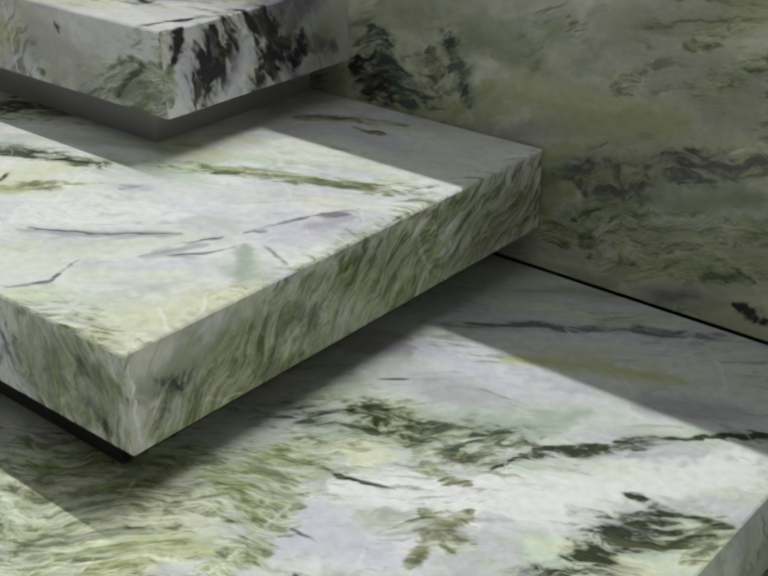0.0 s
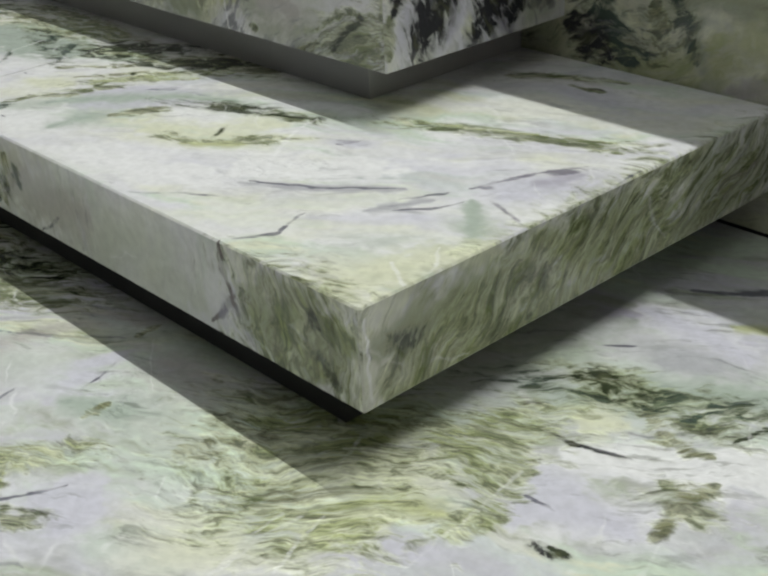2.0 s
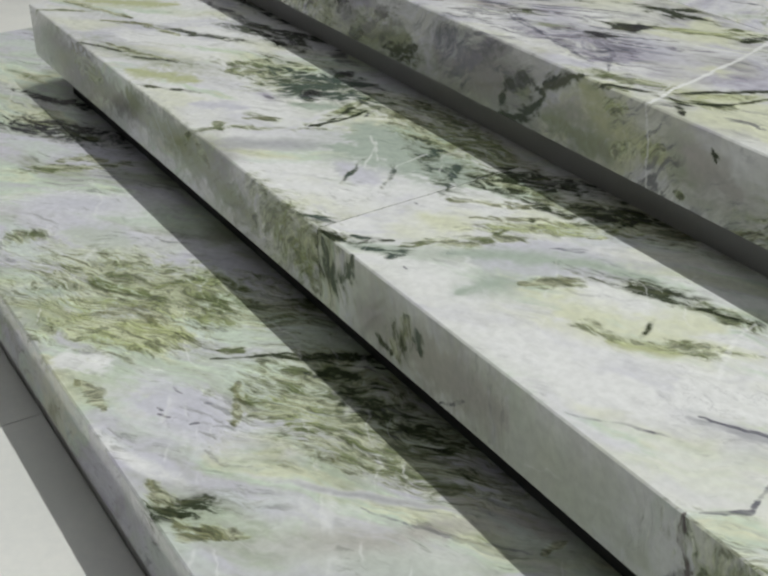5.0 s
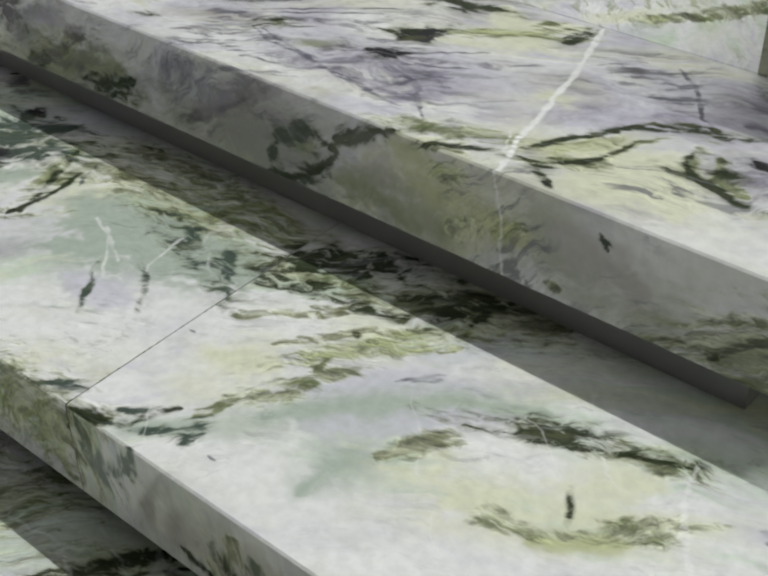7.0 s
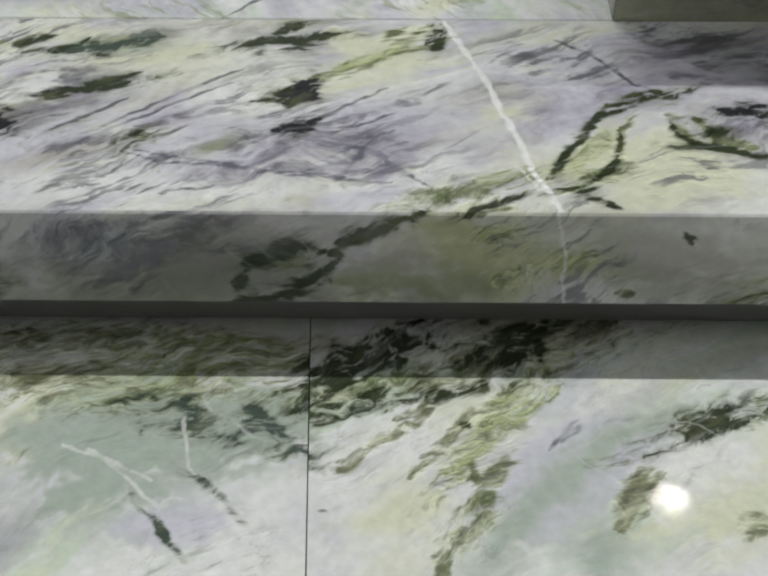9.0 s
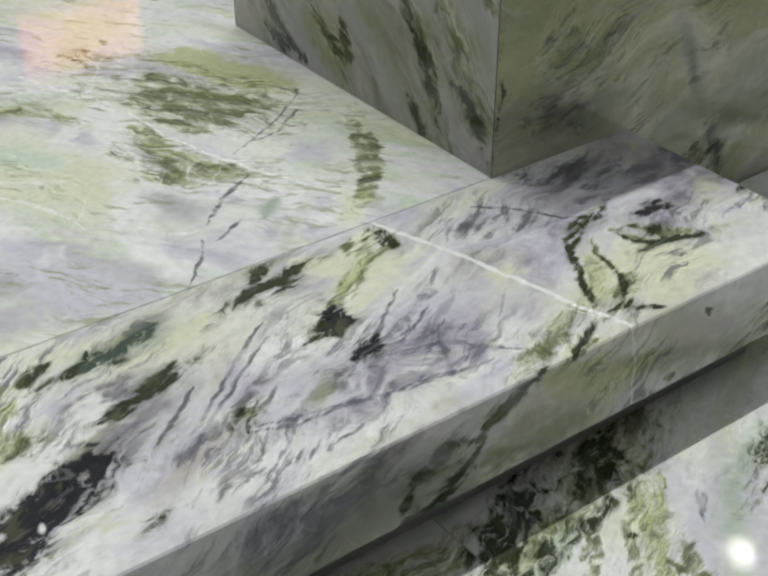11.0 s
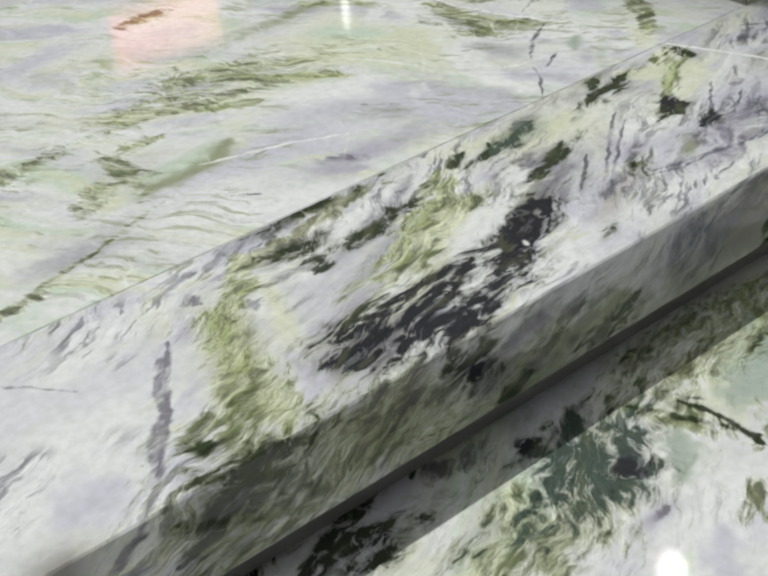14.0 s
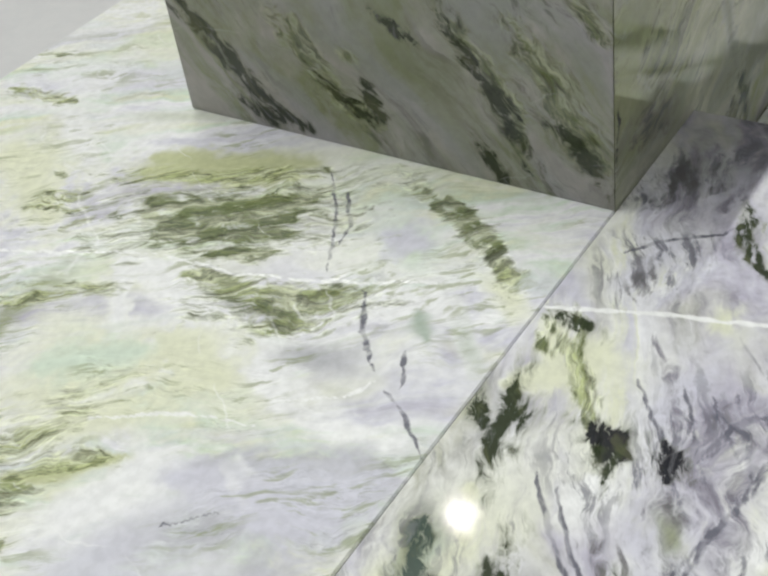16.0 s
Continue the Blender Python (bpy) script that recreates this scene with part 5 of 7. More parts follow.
stroke(STEP1, "dgr", .004, .7, -1.035, 0.235, -1.030, 0.232)
stroke(STEP1, "dgr", .01, .7, -0.875, 0.297, -0.829, 0.329, -0.782, 0.350)
stroke(STEP1, "dgr", .007, .7, -0.830, 0.356, -0.767, 0.384)
stroke(STEP1, "oli", .01, .8, -0.745, 0.304, -0.711, 0.337, -0.666, 0.364)
stroke(STEP1, "dgr", .006, .7, -0.664, 0.378, -0.664, 0.324)
stroke(STEP1, "moss", .011, .8, -0.614, 0.351, -0.585, 0.393)
stroke(STEP1, "for", .013, .7, -0.684, 0.305, -0.634, 0.337)
stroke(STEP1, "sla", .0035, .5, -0.859, 0.254, -0.833, 0.272)
stroke(STEP1, "moss", .006, .7, -0.805, 0.248, -0.769, 0.261)
stroke(STEP1, "moss", .006, .7, -0.853, 0.191, -0.831, 0.213)
stroke(STEP1, "dgr", .005, .7, -0.743, 0.243, -0.734, 0.237)
stroke(STEP1, "oli", .009, .8, -0.752, 0.109, -0.730, 0.129, -0.716, 0.165, -0.700, 0.209)
stroke(STEP1, "olv", .01, .8, -0.740, 0.203, -0.717, 0.226, -0.688, 0.255, -0.653, 0.292)
stroke(STEP1, "sla", .004, .5, -0.651, 0.221, -0.631, 0.244)
stroke(STEP1, "dgr", .01, .7, -0.547, 0.239, -0.517, 0.257, -0.487, 0.269)
stroke(STEP1, "moss", .01, .8, -0.610, 0.130, -0.592, 0.172, -0.585, 0.188)
stroke(STEP1, "lav", .04, .9, -0.685, 0.130, -0.632, 0.193, -0.559, 0.245)
stroke(STEP1, "tea", .018, .6, -0.724, 0.100, -0.679, 0.155, -0.606, 0.227, -0.533, 0.269)
stroke(STEP1, "whi", .03, .9, -0.848, 0.191, -0.783, 0.225)
stroke(STEP2, "dgr", .006, .9, -1.198, 0.612, -1.138, 0.622, -1.130, 0.637)
stroke(STEP2, "blk", 0.0100, 1.2, -1.169, 0.530, -1.132, 0.539, -1.086, 0.562)
stroke(STEP2, "dgr", .008, .9, -0.963, 0.629, -0.932, 0.634, -0.865, 0.651)
stroke(STEP2, "blk", 0.0100, 1.2, -0.906, 0.554, -0.886, 0.545)
stroke(STEP2, "oli", .005, .9, -0.892, 0.563, -0.838, 0.596, -0.792, 0.640)
stroke(STEP2, "dgr", .006, .9, -0.776, 0.630, -0.755, 0.660)
stroke(STEP2, "blk", 0.0088, 1.2, -0.920, 0.473, -0.901, 0.477, -0.879, 0.494)
stroke(STEP2, "dgr", .004, .8, -0.948, 0.523, -0.885, 0.528)
stroke(STEP2, "sla", .0032, 1, -1.065, 0.440, -1.021, 0.421, -0.966, 0.418, -0.896, 0.400, -0.807, 0.390)
stroke(STEP2, "sla", .0032, 1, -0.881, 0.453, -0.825, 0.438, -0.798, 0.404, -0.771, 0.386)
stroke(STEP2, "sla", .0032, .9, -0.636, 0.641, -0.603, 0.612, -0.564, 0.557, -0.528, 0.540)
stroke(STEP2, "whi", .0058, 1, -0.752, 0.679, -0.709, 0.547, -0.686, 0.455, -0.672, 0.395, -0.657, 0.349)
stroke(STEP2, "whi", .003, .7, -0.689, 0.417, -0.674, 0.380)
stroke(STEP2, "yel", .03, .9, -0.615, 0.425, -0.552, 0.449, -0.497, 0.382)
stroke(STEP2, "dgr", .005, .9, -0.664, 0.395, -0.646, 0.432, -0.619, 0.472, -0.595, 0.513, -0.569, 0.522)
stroke(STEP2, "dgr", .004, .9, -0.660, 0.380, -0.629, 0.388, -0.597, 0.425, -0.586, 0.472)
stroke(STEP2, "olv", .011, .7, -0.639, 0.417, -0.600, 0.472)
stroke(STEP2, "dgr", .006, .9, -0.578, 0.531, -0.551, 0.547, -0.524, 0.531)
stroke(STEP2, "dgr", .006, 1, -0.536, 0.489, -0.531, 0.464, -0.507, 0.441, -0.458, 0.434)
stroke(STEP2, "oli", .007, .9, -0.511, 0.497, -0.495, 0.457, -0.464, 0.449)
stroke(STEP2, "blk", 0.0075, 1.2, -0.485, 0.510, -0.436, 0.519)
stroke(STEP2, "oli", .008, .8, -0.780, 0.361, -0.740, 0.383, -0.699, 0.405, -0.677, 0.395)
stroke(STEP2, "moss", .004, .8, -0.742, 0.345, -0.698, 0.355)
stroke(STEP2, "dgr", .0032, .9, -0.631, 0.370, -0.610, 0.363)
stroke(STEP2, "dgr", .01, 1.2, -0.855, 0.316, -0.824, 0.322, -0.780, 0.348)
stroke(STEP2, "dgr", .010, 1.2, -0.948, 0.255, -0.937, 0.286, -0.904, 0.310, -0.873, 0.310, -0.855, 0.298)
stroke(STEP2, "dgr", .010, 1.2, -0.855, 0.292, -0.888, 0.261, -0.917, 0.242, -0.959, 0.234)
stroke(STEP2, "dsk", .018, .6, -1.081, 0.260, -1.016, 0.303, -0.946, 0.332)
stroke(STEP2, "olv", .01, .6, -0.710, 0.263, -0.671, 0.282, -0.628, 0.300)
stroke(STEP2, "olv", .01, .6, -0.736, 0.328, -0.692, 0.328)
stroke(STEP2, "oli", .006, .8, -0.597, 0.251, -0.581, 0.252)
stroke(STEP2, "dgr", .0032, 1.2, -0.544, 0.330, -0.532, 0.312)
stroke(STEP2, "whi", .003, .7, -0.659, 0.346, -0.649, 0.288, -0.642, 0.237)
stroke(STEP2, "moss", .006, .8, -0.505, 0.238, -0.454, 0.253)
stroke(STEP2, "blk", 0.0150, 1.2, -1.553, 0.411, -1.506, 0.405, -1.448, 0.415, -1.380, 0.434, -1.334, 0.449)
stroke(STEP2, "dgr", .008, .9, -1.502, 0.451, -1.432, 0.467)
stroke(STEP2, "blk", 0.0137, 1.2, -1.488, 0.377, -1.416, 0.387, -1.360, 0.389, -1.320, 0.394)
stroke(STEP2, "blk", 0.0225, 1.2, -1.311, 0.414, -1.245, 0.458, -1.189, 0.488)
stroke(STEP2, "dgr", .01, .9, -1.155, 0.527, -1.101, 0.550, -1.064, 0.573)
stroke(STEP2, "dte", .011, .8, -1.144, 0.610, -1.053, 0.646)
stroke(STEP2, "dgr", .006, .9, -1.204, 0.628, -1.173, 0.647)
stroke(STEP2, "dgr", .008, 1, -0.952, 0.636, -0.907, 0.663)
stroke(STEP2, "dgr", .008, 1, -0.936, 0.632, -0.882, 0.638)
stroke(STEP2, "blk", 0.0100, 1.2, -0.899, 0.562, -0.887, 0.528)
stroke(STEP2, "olv", .006, .9, -0.800, 0.630, -0.878, 0.564)
stroke(STEP2, "blk", 0.0112, 1.2, -0.914, 0.480, -0.897, 0.473)
stroke(STEP2, "dgr", .005, .9, -0.762, 0.657, -0.760, 0.629)
stroke(STEP2, "oli", .01, .7, -1.412, 0.506, -1.348, 0.538, -1.286, 0.561, -1.231, 0.562)
stroke(STEP2, "oli", .01, .7, -1.401, 0.503, -1.364, 0.476)
stroke(STEP2, "dgr", .006, .9, -1.322, 0.595, -1.276, 0.595)
stroke(STEP2, "dgr", .005, .9, -1.462, 0.551, -1.439, 0.560)
stroke(STEP2, "moss", .014, .8, -1.489, 0.636, -1.439, 0.638, -1.377, 0.646, -1.337, 0.662)
stroke(STEP2, "olv", .02, .8, -1.498, 0.645, -1.536, 0.589, -1.591, 0.557, -1.611, 0.498, -1.609, 0.437)
stroke(STEP2, "oli", .018, .8, -1.604, 0.445, -1.649, 0.406, -1.679, 0.381, -1.661, 0.355)
stroke(STEP2, "oli", .01, .8, -1.698, 0.418, -1.702, 0.390)
stroke(STEP2, "olv", .02, .7, -1.597, 0.416, -1.639, 0.346)
stroke(STEP2, "pur", .006, .9, -1.784, 0.349, -1.738, 0.402, -1.695, 0.469, -1.643, 0.564)
stroke(STEP2, "pur", .011, .8, -1.600, 0.606, -1.581, 0.595)
stroke(STEP2, "whi", .03, .9, -1.750, 0.597, -1.689, 0.618)
stroke(STEP2, "whi", .03, .9, -1.796, 0.483, -1.745, 0.491)
stroke(STEP2, "lav", .03, .8, -1.833, 0.391, -1.777, 0.407)
stroke(STEP2, "gry", .012, .8, -1.461, 0.494, -1.394, 0.533, -1.311, 0.568)
stroke(STEP2, "whi", .012, .9, -1.481, 0.445, -1.387, 0.483, -1.290, 0.516)
stroke(STEP2, "whi", .012, .9, -1.471, 0.374, -1.392, 0.391, -1.320, 0.421)
stroke(STEP2, "oli", .026, .8, -1.726, 0.308, -1.702, 0.319, -1.659, 0.320, -1.628, 0.334)
stroke(STEP2, "dgr", .012, 1.2, -1.768, 0.277, -1.728, 0.297, -1.698, 0.311)
stroke(STEP2, "dgr", .008, 1.2, -0.938, 0.280, -0.885, 0.310)
stroke(STEP2, "moss", .004, .8, -1.296, 0.286, -1.259, 0.302)
stroke(STEP2, "dgr", .008, 1.2, -1.384, 0.246, -1.341, 0.259)
stroke(STEP2, "blk", .006, .9, -1.228, 0.247, -1.196, 0.250)
stroke(STEP2, "blk", .011, .9, -1.446, 0.343, -1.415, 0.309)
stroke(STEP2, "pur", .009, .8, -1.817, 0.308, -1.785, 0.343)
stroke(STEP1, "dte", .02, .9, -1.362, 0.316, -1.341, 0.265, -1.307, 0.214)
stroke(STEP1, "blk", .01, .9, -1.320, 0.247, -1.311, 0.217)
stroke(STEP1, "blk", .008, .9, -1.369, 0.334, -1.347, 0.326)
stroke(STEP1, "dgr", .004, .6, -1.246, 0.310, -1.214, 0.246, -1.177, 0.168)
stroke(STEP1, "sla", .003, .8, -1.198, 0.293, -1.173, 0.246)
stroke(STEP1, "oli", .01, .6, -1.433, 0.290, -1.412, 0.232, -1.388, 0.181)
stroke(STEP1, "oli", .01, .8, -1.513, 0.240, -1.484, 0.244)
stroke(STEP1, "oli", .01, .8, -1.284, 0.047, -1.250, 0.037)
stroke(STEP1, "moss", .006, .7, -1.250, 0.123, -1.276, 0.086)
stroke(STEP1, "pur", .008, .8, -1.352, 0.160, -1.324, 0.166)
stroke(STEP1, "dgr", .01, .9, -1.647, 0.353, -1.587, 0.351, -1.542, 0.342)
stroke(STEP1, "dgr", .006, .8, -1.493, 0.374, -1.465, 0.394)
stroke(LANDING, "oli", .028, 1.0, -0.768, 1.219, -0.746, 1.124, -0.688, 1.023)
stroke(LANDING, "oli", .024, 1.0, -0.804, 1.171, -0.783, 1.071, -0.747, 1.010)
stroke(LANDING, "oli", .016, 1.0, -0.829, 1.080, -0.792, 1.006)
stroke(LANDING, "gol", .028, .9, -0.686, 1.283, -0.664, 1.166, -0.615, 1.075)
stroke(LANDING, "for", .018, 1.0, -0.868, 1.078, -0.861, 0.996, -0.822, 0.888)
stroke(LANDING, "oli", .018, 1.0, -0.883, 0.964, -0.860, 0.901)
stroke(LANDING, "oli", .01, 1.0, -0.906, 0.927, -0.892, 0.904)
stroke(LANDING, "oli", .013, 1.0, -0.616, 0.877, -0.648, 0.825, -0.682, 0.762)
stroke(LANDING, "olv", .013, .9, -0.709, 0.748, -0.732, 0.726)
stroke(LANDING, "sla", .004, .9, -0.626, 1.041, -0.693, 0.983, -0.801, 0.926)
stroke(LANDING, "sla", .003, .9, -0.654, 0.995, -0.712, 0.952, -0.750, 0.944)
stroke(LANDING, "sla", .0045, .9, -0.806, 0.872, -0.867, 0.832, -0.914, 0.789)
stroke(LANDING, "sla", .003, .8, -0.872, 0.777, -0.926, 0.749)
stroke(LANDING, "sla", .003, .9, -0.933, 0.764, -0.944, 0.740, -0.991, 0.681)
stroke(LANDING, "whi", .018, 1, -0.877, 1.146, -0.905, 1.032, -0.946, 0.929, -0.982, 0.851)
stroke(LANDING, "whi", .014, 1, -0.885, 1.163, -0.962, 1.099)
stroke(LANDING, "yel", .05, .9, -0.968, 1.014, -0.993, 0.925)
stroke(LANDING, "gry", .03, .9, -1.095, 0.873, -1.058, 0.783, -1.021, 0.708)
stroke(LANDING, "whi", .03, .9, -1.195, 0.940, -1.117, 0.917)
stroke(LANDING, "lav", .04, .8, -1.126, 0.789, -1.076, 0.714)
stroke(LANDING, "sla", .003, .7, -1.170, 0.857, -1.132, 0.813)
stroke(LANDING, "whi", .0055, 1, -0.926, 1.331, -0.879, 1.208, -0.850, 1.131, -0.844, 1.024, -0.799, 0.890, -0.763, 0.797)
stroke(LANDING, "gol", .014, .8, -1.197, 1.038, -1.161, 0.993, -1.118, 0.948)
stroke(LANDING, "oli", .005, .7, -0.839, 1.306, -0.810, 1.291)
stroke(LANDING, "oli", .005, .7, -0.768, 1.395, -0.769, 1.367)
stroke(LANDING, "oli", .003, .7, -0.992, 1.260, -0.938, 1.160)
stroke(LANDING, "lav", .04, .8, -0.709, 0.896, -0.711, 0.854)
stroke(LANDING, "whi", .03, .8, -0.818, 0.839, -0.806, 0.772)
stroke(LANDING, "tea", .012, .7, -0.817, 0.796, -0.852, 0.762)
stroke(LANDING, "for", .018, 1.0, -1.321, 1.152, -1.241, 1.094, -1.195, 1.009)
stroke(LANDING, "for", .012, 1.0, -1.336, 1.019, -1.254, 0.975)
stroke(LANDING, "for", .012, 1.0, -1.470, 0.995, -1.407, 0.990)
stroke(LANDING, "gry", .014, .8, -1.115, 0.859, -1.071, 0.834, -1.024, 0.739)
stroke(LANDING, "plv", .018, .8, -1.322, 0.745, -1.276, 0.706)
stroke(LANDING, "sag", .018, .8, -1.507, 0.860, -1.409, 0.868, -1.354, 0.905)
stroke(LANDING, "whi", .0055, 1, -1.416, 0.877, -1.296, 0.833, -1.234, 0.801)
stroke(LANDING, "whi", .03, .9, -1.476, 0.751, -1.375, 0.716)
stroke(LANDING, "lav", .03, .8, -1.353, 0.851, -1.250, 0.849)
stroke(LANDING, "moss", .005, .8, -1.335, 1.125, -1.336, 1.019)
stroke(SIDE, "dgr", .012, 1.1, 1.297, 0.503, 1.243, 0.456, 1.193, 0.392, 1.107, 0.344)
stroke(SIDE, "oli", .014, 1.1, 1.103, 0.507, 1.085, 0.449, 1.049, 0.400, 0.986, 0.379)
stroke(SIDE, "dgr", .01, 1.1, 1.013, 0.436, 0.985, 0.386)
stroke(SIDE, "oli", .011, 1.1, 0.876, 0.544, 0.843, 0.501, 0.808, 0.457, 0.793, 0.395)
stroke(SIDE, "oli", .014, 1.1, 0.779, 0.531, 0.740, 0.490, 0.724, 0.431, 0.689, 0.388)
stroke(SIDE, "dgr", .009, 1.1, 0.840, 0.377, 0.816, 0.341)
stroke(SIDE, "dgr", .006, 1.1, 0.988, 0.544, 0.933, 0.503)
stroke(FRONT, "dte", .03, .7, -0.287, 0.277, -0.261, 0.227, -0.200, 0.190)
stroke(FRONT, "blk", .022, .8, -0.324, 0.222, -0.252, 0.186)
stroke(FRONT, "cha", .018, .5, 0.016, 0.143, 0.121, 0.159, 0.197, 0.188, 0.294, 0.223)
stroke(FRONT, "cha", .012, .5, 0.069, 0.123, 0.150, 0.144)
stroke(FRONT, "for", .022, .5, 0.015, 0.053, 0.141, 0.096, 0.237, 0.117, 0.301, 0.141)
stroke(FRONT, "for", .014, .5, 0.076, 0.036, 0.179, 0.060, 0.313, 0.089)
stroke(FRONT, "blk", .008, .9, 0.279, 0.039, 0.322, 0.027)
stroke(FRONT, "for", .009, .5, 0.092, 0.262, 0.128, 0.299)
stroke(FRONT, "for", .011, .5, 0.180, 0.331, 0.224, 0.361, 0.266, 0.389)
stroke(FRONT, "for", .013, .5, 0.198, 0.283, 0.243, 0.309, 0.277, 0.337)
stroke(FRONT, "moss", .008, .7, 0.024, 0.340, 0.040, 0.319)
stroke(FRONT, "tau", .02, .7, -0.069, 0.177, 0.062, 0.212, 0.192, 0.235)
stroke(STEP2, "blk", 0.0196, 1.2, -0.318, 0.425, -0.277, 0.413, -0.232, 0.392)
stroke(STEP2, "blk", 0.0252, 1.2, -0.324, 0.519, -0.276, 0.533, -0.239, 0.522)
stroke(STEP2, "blk", 0.0112, 1.2, -0.327, 0.378, -0.289, 0.362)
stroke(STEP2, "blk", 0.0140, 1.2, -0.284, 0.590, -0.235, 0.568)
stroke(STEP2, "plv", .008, .9, -0.243, 0.451, -0.307, 0.474)
stroke(STEP2, "oli", .01, 1.1, -0.285, 0.354, -0.236, 0.352)
stroke(STEP2, "oli", .02, 1.1, -0.426, 0.257, -0.375, 0.279, -0.351, 0.250)
stroke(STEP1, "sag", .05, .75, 0.048, 0.023, 0.051, 0.148, 0.055, 0.294, 0.058, 0.467)
stroke(STEP1, "sag", .03, .7, 0.105, 0.028, 0.104, 0.215, 0.097, 0.467, 0.086, 0.620)
stroke(STEP1, "tau", .03, .8, 0.067, 0.566, 0.056, 0.651)
stroke(STEP1, "sag", .03, .8, -0.166, -0.062, -0.058, -0.093)
stroke(STEP1, "sag", .045, .75, -0.155, -0.046, -0.066, -0.044, -0.017, -0.047)
stroke(STEP1, "gmi", .04, .7, -0.535, -0.071, -0.331, -0.072, -0.245, -0.083)
stroke(FRONT, "sag", .05, .7, -0.128, 0.303, -0.014, 0.285)
stroke(FRONT, "gol", .05, .6, -0.049, 0.240, 0.094, 0.238, 0.190, 0.246)
stroke(FRONT, "sag", .03, .7, 0.035, 0.087, 0.202, 0.145, 0.295, 0.182)
stroke(FRONT, "dte", .012, .6, -0.168, 0.296, -0.143, 0.262, -0.117, 0.200)
stroke(FRONT, "moss", .012, .6, -0.184, 0.268, -0.166, 0.204)
stroke(STEP1, "tea", .04, .7, -1.109, 0.194, -1.050, 0.234)
stroke(STEP1, "yel", .04, .7, -1.148, 0.251, -1.081, 0.282)
stroke(STEP1, "whi", .03, .8, -0.948, 0.117, -0.907, 0.169)
stroke(STEP1, "yel", .03, .7, -0.821, 0.139, -0.763, 0.160)
stroke(STEP1, "yel", .03, .7, -0.536, 0.131, -0.484, 0.200)
stroke(STEP1, "whi", .03, .9, -0.546, 0.194, -0.498, 0.216)
stroke(STEP0, "mint", .03, .7, -0.402, -0.289, -0.359, -0.199)
stroke(STEP0, "min2", .03, .7, -0.067, -0.133, 0.023, -0.099)
stroke(STEP0, "gol", .02, .6, 0.034, -0.028, 0.092, -0.002)
stroke(STEP0, "min2", .03, .7, -0.229, -0.102, -0.118, -0.092)
stroke(STEP0, "yel", .03, .7, 0.037, -0.098, 0.065, -0.037)
stroke(STEP2, "lav", .03, .7, -0.855, 0.511, -0.783, 0.495)
stroke(STEP2, "plv", .02, .7, -1.044, 0.484, -0.977, 0.519)
# Dusky stroke that paints in more of the counter's shadow.
stroke(STEP2, "dsk", .01, .45, -0.512, 0.604, -0.467, 0.576)
stroke(STEP2, "yel", .02, .8, -0.828, 0.601, -0.871, 0.659)
stroke(STEP2, "yel", .012, .8, -1.062, 0.599, -1.004, 0.628)
stroke(STEP2, "yel", .014, .8, -0.786, 0.694, -0.727, 0.690)
stroke(STEP2, "whi", .02, .8, -0.993, 0.525, -0.958, 0.532)
stroke(STEP2, "tau", .03, .7, -0.851, 0.274, -0.739, 0.293)
stroke(STEP2, "tau", .03, .7, -0.585, 0.312, -0.492, 0.289)
stroke(STEP2, "sag", .012, .9, -0.914, 0.283, -0.887, 0.295)
stroke(STEP2, "gry", .03, .6, -1.118, 0.308, -1.049, 0.320)
# Two more dark strokes, the counter's shadow put into the colour.
stroke(STEP2, "dsk", .02, .5, -0.547, 0.642, -0.475, 0.614)
stroke(STEP2, "pur", .012, .5, -0.532, 0.576, -0.460, 0.558)
stroke(STEP1, "ash", .03, .7, -1.845, -0.035, -1.666, -0.054, -1.462, -0.053)
stroke(STEP1, "sag", .04, .75, -1.552, -0.029, -1.284, -0.043, -1.065, -0.070)
stroke(STEP1, "tau", .04, .7, -0.770, -0.069, -0.585, -0.060, -0.468, -0.055)
stroke(STEP1, "for", .02, .5, -1.036, -0.056, -0.925, -0.069, -0.878, -0.071)
stroke(STEP1, "dte", .009, .8, -0.864, -0.035, -0.822, -0.059)
stroke(STEP1, "moss", .01, .7, -0.691, -0.074, -0.672, -0.095)
stroke(STEP1, "dte", .008, .6, -0.637, -0.037, -0.627, -0.064)
stroke(STEP2, "gol", .03, .7, -0.762, 0.311, -0.694, 0.293, -0.627, 0.288)
stroke(STEP2, "sag", .03, .6, -0.852, 0.268, -0.714, 0.257)
stroke(STEP2, "gol", .02, .6, -0.780, 0.333, -0.719, 0.328)
stroke(STEP2, "sag", .03, .7, -1.375, 0.255, -1.198, 0.281)
stroke(STEP2, "moss", .008, .7, -1.390, 0.242, -1.289, 0.286)
stroke(STEP2, "dgr", .009, .9, -1.459, 0.327, -1.385, 0.324)
stroke(STEP2, "dgr", .01, .9, -1.250, 0.240, -1.173, 0.274)
stroke(STEP2, "pur", .014, .6, -1.089, 0.274, -1.002, 0.311)
stroke(STEP2, "oli", .012, .6, -1.796, 0.253, -1.648, 0.249)
# Dusky band along the upper step, deepening its shade in the stone colour.
stroke(STEP1, "dsk", .014, .6, -2.071, 0.285, -1.843, 0.314, -1.591, 0.330)
stroke(STEP1, "dgr", .006, .7, -1.688, 0.314, -1.611, 0.341)
stroke(STEP1, "moss", .008, .7, -2.079, 0.070, -1.885, 0.139)
